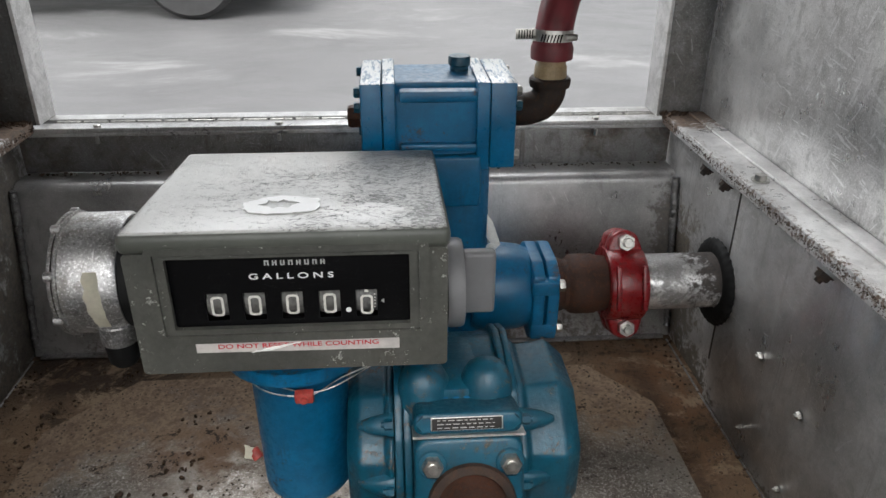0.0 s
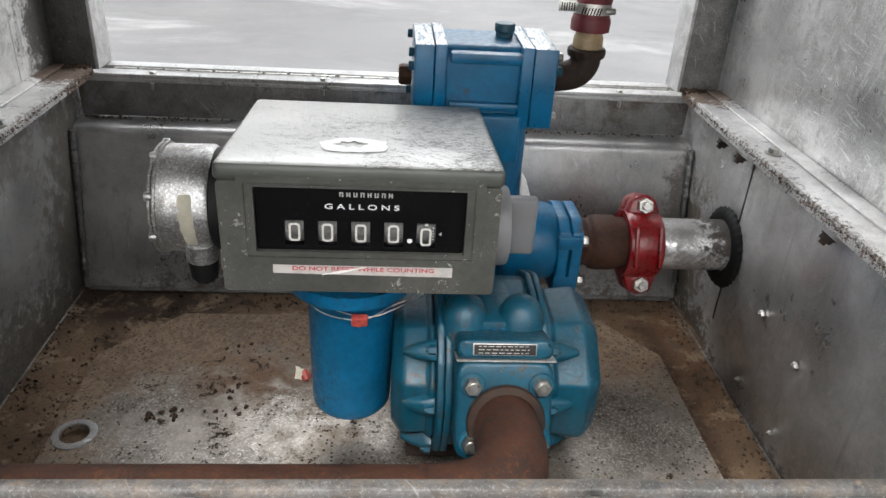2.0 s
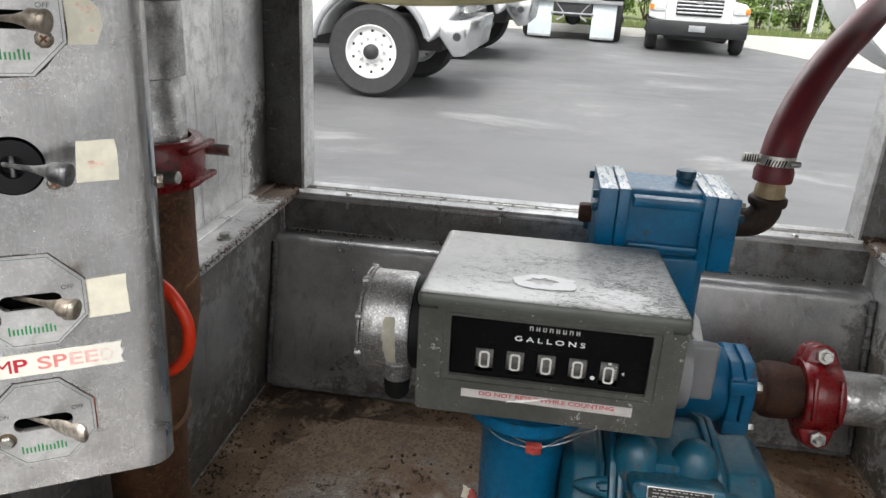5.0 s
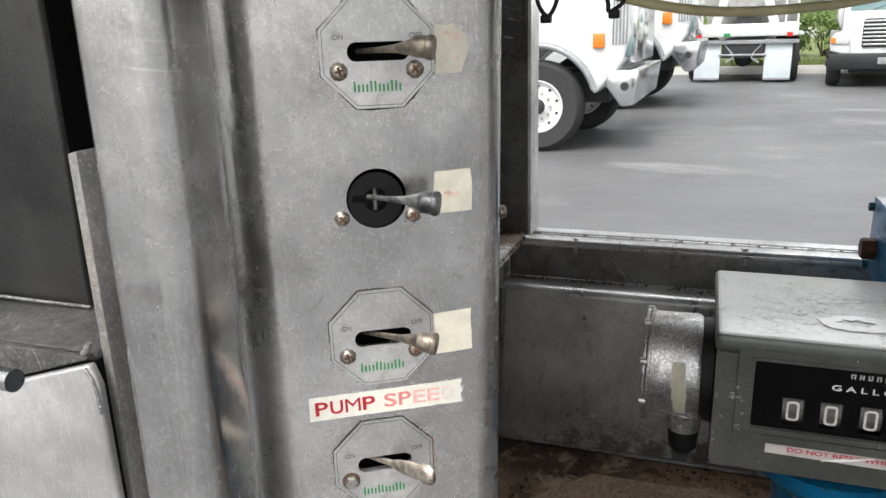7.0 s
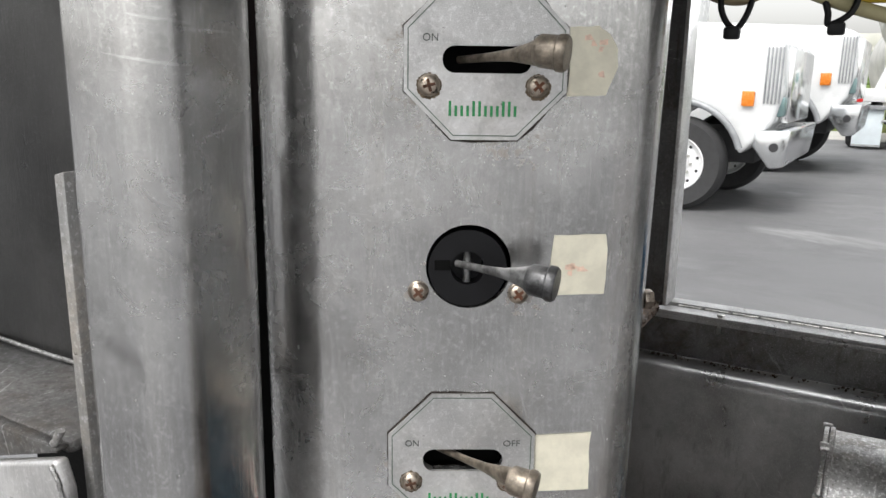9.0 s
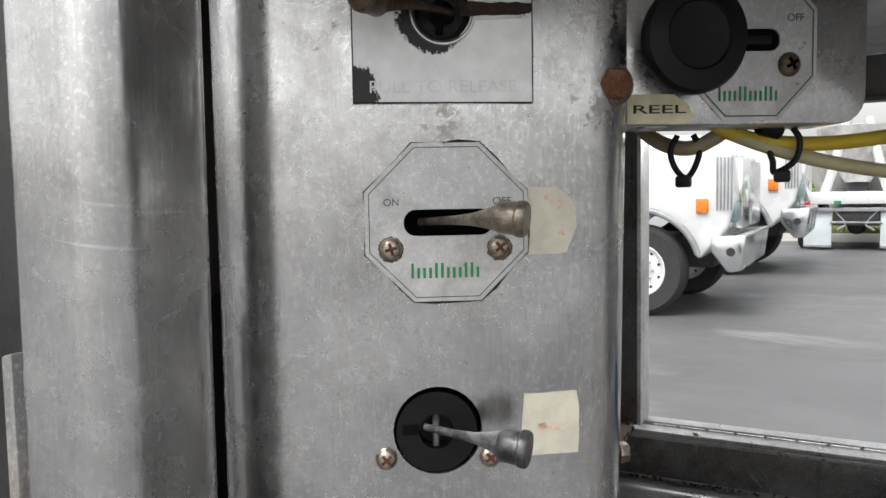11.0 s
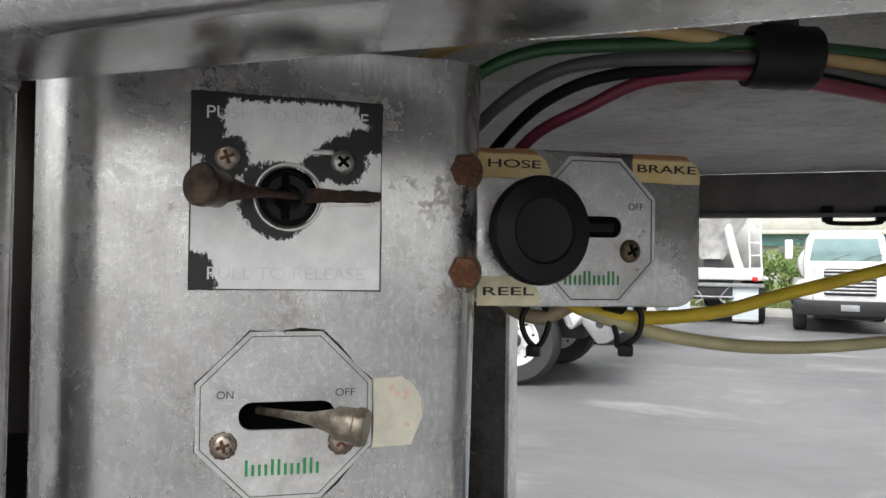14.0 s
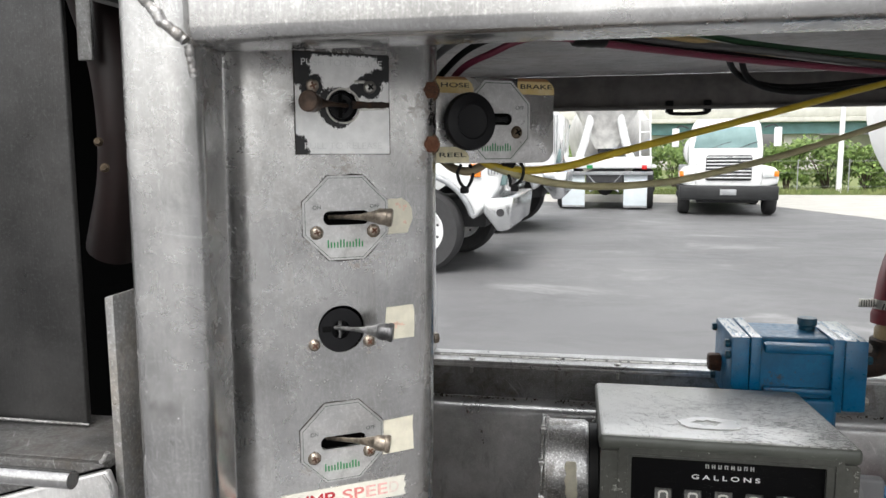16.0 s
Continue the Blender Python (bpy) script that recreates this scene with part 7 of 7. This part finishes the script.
def wheel(parent, m, R=0.5, w=0.27, rim=0.29, dish=0.05):
    """A tyre on its wheel; m: its middle, with z out of the wheel's face."""
    b = lathe([(rim, -w / 2), (rim + 0.03, -w / 2), (R - 0.05, -w / 2 - 0.012), (R - 0.012, -w / 2 + 0.03), (R, -w / 2 + 0.06), (R, w / 2 - 0.06), (R - 0.012, w / 2 - 0.03), (R - 0.05, w / 2 + 0.012), (rim + 0.03, w / 2), (rim, w / 2), (rim, -w / 2)], n=48, m=m)
    t = part("tyre", b, M["tyre"], parent, "black rubber tyre")
    b = lathe([(rim + 0.008, w / 2 - 0.005), (rim - 0.012, w / 2 + 0.002), (rim - 0.03, w / 2 - 0.03), (rim - 0.06, w / 2 - dish), (0.13, w / 2 - dish + 0.01), (0.11, w / 2 - dish + 0.03), (0.0, w / 2 - dish + 0.03)], n=40, m=m)
    r = part("rim", b, M["rim_white"], t, "white steel wheel")
    hub = lathe([(0, 0), (0.085, 0), (0.08, 0.05), (0.05, 0.075), (0, 0.08)], (0, 0, w / 2 - dish + 0.03), (0, 0, 1), 24, m=m)
    part("hub", hub, M["truck_dark"], t, "dark hub")
    nuts, holes = bmesh.new(), bmesh.new()
    for k in range(10):
        a = 2 * math.pi * k / 10
        hexbolt((0.145 * math.cos(a), 0.145 * math.sin(a), w / 2 - dish + 0.008), (0, 0, 1), 0.016, 0.03, bm=nuts, m=m)
        a += 0.3
        lathe([(0, 0), (0.017, 0), (0.017, 0.003), (0, 0.003)], (0.222 * math.cos(a), 0.222 * math.sin(a), w / 2 - dish + 0.002), (0, 0, 1), 12, holes, m)
    tagged(part("wheel_nuts", nuts, M["steel"], t), kind="stuff")
    tagged(part("vent_holes", holes, M["truck_dark"], t), kind="stuff")


def side_truck():
    """A white bonneted truck seen from its side; its nose points to +x, its near side lies at y = 0."""
    th = thing("parked_truck", None, "white bonneted mixer truck with white steel wheels, parked in the yard", "truck", group="white trucks in the yard", m=pose(-2.04, 8.2, 0, 0, 0, -2))
    out = lambda x, y, z: Matrix(((1, 0, 0, x), (0, 0, -1, y), (0, 1, 0, z), (0, 0, 0, 1)))
    wheel(th, out(0, 0.14, 0.5))
    wheel(th, out(0.12, 2.05, 0.5))
    for x in (-4.2, -5.5):
        wheel(th, out(x, 0.14, 0.5))
    # bonnet with its wheel arch cut out
    arch = [(0.62 * math.cos(radians(a)), 0.5 + 0.62 * math.sin(radians(a))) for a in range(180, -1, -12)]
    side = [(-1.35, 0.62), (-0.78, 0.62)] + [(x, z) for x, z in arch if z > 0.62] + [(0.66, 0.66), (0.78, 0.80), (0.92, 0.98), (0.98, 1.25), (0.95, 1.75), (0.75, 1.83), (-1.35, 1.95)]
    part("bonnet", prism(side, 2.1, Matrix(((1, 0, 0, 0), (0, 0, -1, 0.06), (0, 1, 0, 0), (0, 0, 0, 1))), 0.04, 3), M["truck_white"], th)
    lip = [(0.66 * math.cos(radians(a)), -0.02, 0.5 + 0.66 * math.sin(radians(a))) for a in range(170, 8, -9)]
    part("wheel_arch", tube(lip, 0.035, 10, 3), M["truck_grey"], th, "grey wheel arch lip")
    part("cab", box(-3.4, -1.3, 0.05, 2.2, 0.6, 2.9, 0.08, 3), M["truck_white"], th)
    part("side_window", box(-2.9, -1.75, 0.02, 0.06, 1.9, 2.6, 0.02), M["glass"], th)
    part("grille", box(0.93, 1.02, 0.35, 1.95, 0.95, 1.7, 0.02), M["chrome"], th, "chrome grille")
    b = bmesh.new()
    for k in range(5):
        box(0.80 + 0.035 * k, 0.815 + 0.035 * k, 0.035, 0.07, 1.15, 1.7, 0.004, bm=b)
    part("louvre", b, M["truck_grey"], th)
    end = [(0.74, 0.72), (0.92, 0.50), (1.05, 0.52), (1.10, 0.90), (0.76, 0.88)]
    part("bumper", prism(end, 2.2, Matrix(((1, 0, 0, 0), (0, 0, -1, 0.02), (0, 1, 0, 0), (0, 0, 0, 1))), 0.025, 2), M["chrome_dull"], th, "chrome bumper with wrapped ends")
    part("tow_hole", rod((0.95, 0.01, 0.72), (0.95, 0.022, 0.72), 0.045, 16, 0.002), M["truck_dark"], th)
    part("marker_lamp", box(0.60, 0.72, 0.02, 0.08, 1.12, 1.27, 0.01), M["amber"], th, "amber side marker lamp")
    part("headlamp", box(0.9, 1.0, 0.12, 0.40, 1.02, 1.22, 0.03), M["glass"], th)
    part("chassis", box(-6.2, 0.7, 0.55, 1.7, 0.5, 0.85, 0.02), M["truck_dark"], th)
    part("fuel_tank", rod((-2.9, 0.35, 0.62), (-1.5, 0.35, 0.62), 0.3, 28, 0.03), M["chrome"], th)
    part("mixer_drum", lathe([(0, 0), (0.5, 0.05), (0.95, 1.0), (1.15, 2.2), (0.8, 3.4), (0.5, 3.9), (0, 3.9)], (-3.4, 1.1, 2.0), (-1, 0, 0.22), 30), M["truck_white"], th)
    return th


def front_truck():
    """A white truck that faces the compartment; its front lies at y = 0 and looks to -y."""
    th = thing("delivery_truck", None, "white bonneted tank truck facing the compartment across the yard", "truck", group="white trucks in the yard", m=pose(2.98, 17.0, 0, 0, 0, -7) @ Matrix.Diagonal((0.93, 0.94, 0.985, 1)))
    F = ((1, 0, 0), (0, 0, 1))
    out = lambda x, y, z, s: Matrix(((0, 0, s, x), (s, 0, 0, y), (0, 1, 0, z), (0, 0, 0, 1)))
    for x, s in ((-0.98, -1), (0.98, 1)):
        wheel(th, out(x, 0.75, 0.46, s), 0.46, 0.26, 0.27)
        wheel(th, out(x, 4.6, 0.46, s), 0.46, 0.26, 0.27)
    hood = [(-0.72, 0.62), (0.72, 0.62), (0.74, 1.05), (0.62, 1.42), (0.40, 1.50), (-0.40, 1.50), (-0.62, 1.42), (-0.74, 1.05)]
    part("bonnet", prism(hood, 1.5, facing((0, 0.02, 0), *F), 0.05, 3), M["truck_white"], th)
    for s in (-1, 1):
        arch = [(s * 0.68, 0.60), (s * 1.10, 0.72), (s * 1.12, 0.95), (s * 1.02, 1.08), (s * 0.70, 1.14)]
        part("fender", prism(arch if s > 0 else arch[::-1], 1.25, facing((0, 0.10, 0), *F), 0.05, 3), M["truck_white"], th)
        hl = part("headlamp", box(s * 0.90 - 0.15, s * 0.90 + 0.15, 0.06, 0.12, 0.86, 1.0, 0.02), M["glass_clear"], th, "headlamp")
        part("indicator", box(s * 1.05 - 0.05, s * 1.05 + 0.05, 0.05, 0.11, 0.88, 1.0, 0.01), M["amber"], th, "amber indicator")
        part("mirror", box(s * 1.22 - 0.09, s * 1.22 + 0.09, 1.55, 1.65, 1.55, 2.0, 0.03), M["truck_white"], th)
        part("mirror_arm", tube([(s * 0.9, 1.6, 2.0), (s * 1.1, 1.58, 2.06), (s * 1.22, 1.6, 2.0)], 0.015, 8), M["truck_dark"], th)
    g = part("grille", prism(round_rect(1.02, 0.56, 0.05, 0, 1.07), 0.05, facing((0, -0.01, 0), *F), 0.01), M["truck_dark"], th, "grille with pale bars")
    for k in range(7):
        part("grille_bar", box(-0.50, 0.50, -0.035, -0.005, 0.835 + k * 0.075, 0.870 + k * 0.075, 0.008), M["grille_bar"], g)
    part("badge", prism([(0.09 * math.cos(t * 0.3), 1.07 + 0.035 * math.sin(t * 0.3)) for t in range(21)], 0.01, facing((0, -0.04, 0), *F)), M["truck_grey"], th, "plain oval badge")
    part("bumper", box(-1.10, 1.10, -0.12, 0.12, 0.36, 0.68, 0.04, 2), M["bumper"], th, "dark bumper")
    part("plate", box(-0.18, 0.18, -0.135, -0.122, 0.47, 0.6, 0.005), M["truck_grey"], th, "plain bar number plate")
    part("underbody", box(-0.7, 0.7, 0.2, 6.0, 0.28, 0.6, 0.03), M["truck_dark"], th)
    cab = [(-0.88, 0.7), (0.88, 0.7), (0.89, 1.5), (0.82, 2.05), (0.70, 2.2), (-0.70, 2.2), (-0.82, 2.05), (-0.89, 1.5)]
    part("cab", prism(cab, 1.7, facing((0, 1.5, 0), *F), 0.05, 3), M["truck_white"], th)
    part("windscreen", prism([(-0.76, 1.52), (0.76, 1.52), (0.67, 2.02), (-0.67, 2.02)], 0.03, facing((0, 1.485, 0), *F), 0.005), M["glass"], th, "greenish windscreen")
    for s in (-0.3, 0.35):
        part("wiper", tube([(s, 1.46, 1.52), (s + 0.25, 1.45, 1.62), (s + 0.42, 1.45, 1.66)], 0.008, 6), M["truck_dark"], th)
    part("tank", prism([(1.0 * math.cos(t * 0.25), 1.45 + 0.7 * math.sin(t * 0.25)) for t in range(25)], 5.2, facing((0, 3.4, 0), *F), 0.04), M["truck_white"], th)
    part("side_box", box(-1.12, -0.85, 2.0, 3.9, 0.55, 1.1, 0.03), M["truck_grey"], th)
    return th


def mixer_rear():
    """The rear of a concrete mixer truck, which looks to -y."""
    th = thing("mixer_truck", None, "white concrete mixer truck seen from behind, with pale mud flaps", "truck", group="white trucks in the yard", m=pose(0.37, 18.6, 0, 0, 0, -4))
    out = lambda x, y, z, s: Matrix(((0, 0, s, x), (s, 0, 0, y), (0, 1, 0, z), (0, 0, 0, 1)))
    for y in (0.75, 2.1):
        for x, s in ((-0.92, -1), (0.92, 1)):
            wheel(th, out(x, y, 0.5, s), 0.5, 0.5, 0.28)
    part("chassis", box(-0.45, 0.45, 0.0, 8.0, 0.55, 0.95, 0.02), M["truck_dark"], th)
    part("deck", box(-1.12, 1.12, -0.10, 0.9, 1.02, 1.30, 0.03), M["truck_white"], th)
    part("rear_beam", box(-1.15, 1.15, -0.04, 0.04, 0.86, 0.95, 0.01), M["truck_grey"], th)
    for s in (-1, 1):
        f = part("mud_flap", box(s * 0.75 - 0.28, s * 0.75 + 0.28, 0.05, 0.07, 0.08, 0.92, 0.005), M["flap"], th, "pale plastic mud flap")
        part("flap_weight", box(s * 0.75 - 0.28, s * 0.75 + 0.28, 0.03, 0.05, 0.06, 0.11, 0.005), M["truck_grey"], f)
        part("tail_lamp", box(s * 0.95 - 0.06, s * 0.95 + 0.06, -0.12, -0.09, 1.0, 1.1, 0.01), M["red_lamp"], th, "red tail lamp")
        part("frame_leg", tube([(s * 0.66, 0.05, 1.15), (s * 0.46, 0.10, 1.8), (s * 0.20, 0.2, 2.9)], 0.10, 10), M["truck_white"], th, "white stay of the hopper")
        part("fender", box(s * 1.0 - 0.25, s * 1.0 + 0.25, 0.35, 2.7, 1.02, 1.10, 0.03), M["truck_white"], th)
        part("brace", tube([(s * 0.45, 0.02, 0.92), (s * 0.2, 0.02, 0.6), (s * 0.35, 0.02, 0.45)], 0.025, 8), M["truck_grey"], th)
    part("cross_bar", rod((-0.5, 0.02, 0.62), (0.5, 0.02, 0.62), 0.03, 12, 0.004), M["truck_grey"], th)
    part("axle_case", lathe([(0, -0.18), (0.15, -0.12), (0.2, 0), (0.15, 0.12), (0, 0.18)], (0, 0.75, 0.52), (0, 1, 0), 20), M["truck_dark"], th)
    part("chute", prism([(-0.16, 1.2), (0.16, 1.2), (0.30, 2.4), (-0.30, 2.4)], 0.12, facing((0, 0.12, 0), (1, 0, 0), (0, 0.25, 0.97)), 0.02), M["truck_dark"], th, "dark discharge chute")
    part("hopper", lathe([(0.25, 0), (0.75, 0.9), (0.85, 1.2), (0.80, 1.2), (0.2, 0.0)], (0, 0.6, 1.5), (0, 0.05, 1), 28), M["drum"], th, "silver steel hopper")
    part("drum", lathe([(0, 0), (0.5, 0.0), (0.75, 0.5), (1.15, 1.9), (1.2, 3.2), (0.9, 4.6), (0, 4.8)], (0, 1.2, 2.2), (0, 1, -0.16), 32), M["drum_white"], th, "pale mixer drum")
    part("ladder_side", rod((0.85, 0.15, 1.1), (0.8, 0.3, 2.8), 0.02, 8, 0.002), M["truck_white"], th)
    part("ladder_side", rod((1.1, 0.15, 1.1), (1.05, 0.3, 2.8), 0.02, 8, 0.002), M["truck_white"], th)
    for k in range(5):
        part("ladder_rung", rod((0.84, 0.18 + 0.03 * k, 1.3 + 0.3 * k), (1.08, 0.18 + 0.03 * k, 1.3 + 0.3 * k), 0.015, 8, 0.002), M["truck_white"], th)
    part("sticker", box(-0.42, -0.28, -0.106, -0.101, 1.02, 1.10, 0), M["green"], th, "small green sticker")
    return th


def hose_reel():
    th = thing("hose_reel", (0.83, 1.75, 1.0), "white-painted hose reel disc hung behind the hatch", "hose reel")
    b = lathe([(0, 0), (0.27, 0), (0.29, 0.004), (0.31, 0.022), (0.320, 0.024), (0.325, 0.018), (0.312, -0.002), (0.29, -0.008), (0, -0.008)], (0.835, 1.70, 1.50), (-0.15, -1, 0), 56)
    part("side_disc", b, M["truck_white"], th)
    b = lathe([(0, 0), (0.29, 0.0), (0.32, -0.02), (0.325, -0.014), (0.29, 0.008), (0, 0.008)], (0.87, 1.98, 1.50), (-0.15, -1, 0), 56)
    part("side_disc", b, M["truck_white"], th)
    part("drum", rod((0.835, 1.71, 1.50), (0.87, 1.97, 1.50), 0.2, 36, 0.002), M["hose"], th, "wound red hose")
    part("axle", rod((0.85, 1.84, 1.50), (1.16, 1.80, 1.50), 0.03, 16, 0.003), M["truck_grey"], th)
    part("post", box(1.13, 1.21, 1.76, 1.84, -0.271, 1.56, 0.006), M["truck_grey"], th, "grey steel post")


def bush(th_name, cx, cy, h, r, seed):
    rng = random.Random(seed)
    th = thing(th_name, (cx, cy, 0.06), "leafy green shrub on the verge behind the yard", "shrub", group="shrubs on the verge")
    t = bmesh.new()
    tips = []
    for k in range(9):
        a, q = rng.uniform(0, 6.28), rng.uniform(0.2, 0.8) * r
        tip = Vector((cx + q * math.cos(a), cy + q * math.sin(a), h * rng.uniform(0.6, 0.95)))
        tube([(cx + rng.uniform(-0.1, 0.1), cy, 0.05), (cx + 0.4 * q * math.cos(a), cy + 0.4 * q * math.sin(a), h * 0.4), tip], lambda u: 0.035 * (1.05 - u), 6, 4, bm=t)
        tips.append(tip)
    part("limbs", t, M["bark"], th)
    b = bmesh.new()
    clumps = [(Vector((cx + rng.uniform(-1, 1) * r * 0.8, cy + rng.uniform(-1, 1) * r * 0.5, rng.uniform(0.15, 0.9) * h)), rng.uniform(0.25, 0.5) * r * 0.6) for _ in range(22)] + [(p, 0.3 * r) for p in tips]
    for c, q in clumps:
        for _ in range(70):
            v = Vector((rng.gauss(0, 1), rng.gauss(0, 1), rng.gauss(0, 0.8))).normalized() * q * rng.uniform(0.5, 1.15)
            p = c + v
            if p.z < 0.08:
                continue
            s = rng.uniform(0.05, 0.11)
            a1 = Vector((rng.gauss(0, 1), rng.gauss(0, 1), rng.gauss(0, 1))).normalized()
            a2 = a1.orthogonal().normalized()
            vs = [b.verts.new(p + a1 * s), b.verts.new(p + a2 * s * 0.5), b.verts.new(p - a1 * s * 0.8), b.verts.new(p - a2 * s * 0.5)]
            b.faces.new(vs)
    ob = part("leaves", b, M["leaf"], th, "small green leaves")
    tagged(ob, kind="stuff")


def verge():
    rng = random.Random(11)
    for k in range(12):
        bush("shrub", 4.2 + k * 1.05 + rng.uniform(-0.2, 0.2), 27.8 + rng.uniform(-0.6, 1.2), rng.uniform(1.3, 2.1), rng.uniform(0.9, 1.3), 20 + k)
    for k in range(7):
        bush("shrub", -5.5 + k * 1.5, 31 + rng.uniform(-0.6, 1.2), rng.uniform(1.8, 2.6), rng.uniform(1.0, 1.4), 40 + k)
    # grass blades along the edge of the drive
    b = bmesh.new()
    for _ in range(5200):
        x, y = rng.uniform(-6, 16), 25.6 + abs(rng.gauss(0, 0.8))
        h, w, a = rng.uniform(0.06, 0.2), 0.02, rng.uniform(0, 6.28)
        dx, dy = w * math.cos(a), w * math.sin(a)
        b.faces.new((b.verts.new((x - dx, y - dy, 0.05)), b.verts.new((x + dx, y + dy, 0.05)), b.verts.new((x + rng.uniform(-0.05, 0.05), y, 0.06 + h))))
    solid("grass_blades", b, M["grass"], "tufts of grass along the drive", "grass", kind="stuff")
    # wire fence
    f = thing("wire_fence", (8, 26.8, 0.06), "low wire fence in front of the shrubs", "fence")
    for k in range(9):
        x = 3.8 + k * 1.6
        part("post", rod((x, 26.7, 0.0), (x, 26.7, 1.15), 0.018, 10, 0.004), M["truck_grey"], f)
    for z in (0.25, 0.7, 1.1):
        part("wire", rod((3.8, 26.7, z), (16.6, 26.7, z), 0.004, 6, 0.001), M["truck_grey"], f)
    # light pole
    p = thing("light_pole", (8.15, 26.0, 0), "white street light pole beside the drive", "street lamp")
    part("pole", rod((8.15, 26.2, 0.0), (8.15, 26.2, 7.5), 0.09, 16, 0.005, r1=0.06), M["truck_white"], p)
    part("arm", tube([(8.15, 26.2, 7.3), (7.8, 26.1, 7.6), (7.0, 26.0, 7.7)], 0.04, 8), M["truck_white"], p)
    part("lamp_head", box(6.5, 7.05, 25.85, 26.1, 7.62, 7.75, 0.04), M["truck_grey"], p)


def overpass():
    th = thing("road_bridge", (10, 62, 0), "distant road bridge with teal steel girders on pale supports", "bridge")
    part("girder", box(-60, 90, 62, 62.5, 2.85, 3.75, 0.03), M["teal_steel"], th, "teal steel girder")
    part("deck", box(-60, 90, 61.4, 72, 3.75, 4.1, 0.03), M["wall_pale"], th)
    part("parapet", box(-60, 90, 61.4, 61.7, 4.1, 5.0, 0.03), M["wall_pale"], th)
    for x in (-30, -12, 5.4, 16.8, 34, 52):
        part("pier", box(x - 1.3, x + 1.3, 62.6, 64.2, 0, 2.85, 0.05), M["wall_pale"], th)
    part("abutment", box(18.5, 80, 64.5, 66, 0, 2.8, 0.05), M["wall_pale"], th)


LAID[0] = YARD
ground()
LAID[0] = PLAN
structure()
LAID[0] = PLAN
window()
floor_plate()
wall_fittings()
LAID[0] = Matrix()
column()
round_valves()
octagon_valve("b", (0.0192, 0.0022, 0.030))
octagon_valve("d", (0.0215, 0.0060, 0.030))
octagon_valve("e", (0.0250, 0.0036, 0.029))
column_labels()
brake_box()
LAID[0] = PLAN
register()
LAID[0] = PLAN @ Matrix.Translation((-0.003, 0.010, -0.001))
blue_meter()
hose_and_elbow()
LAID[0] = PLAN
outlet_line()
strainer()
pump()
inlet_pipe()
left_riser()
LAID[0] = Matrix()
tubes()
neighbour()
frame_welds()
LAID[0] = Matrix()
dirt_crumbs()
LAID[0] = Matrix()
hose_reel()
LAID[0] = YARD
truck = side_truck()
copy_thing(truck, YARD @ pose(-1.75, 12.7, 0, 0, 0, -2))
front_truck()
mixer_rear()
verge()
overpass()
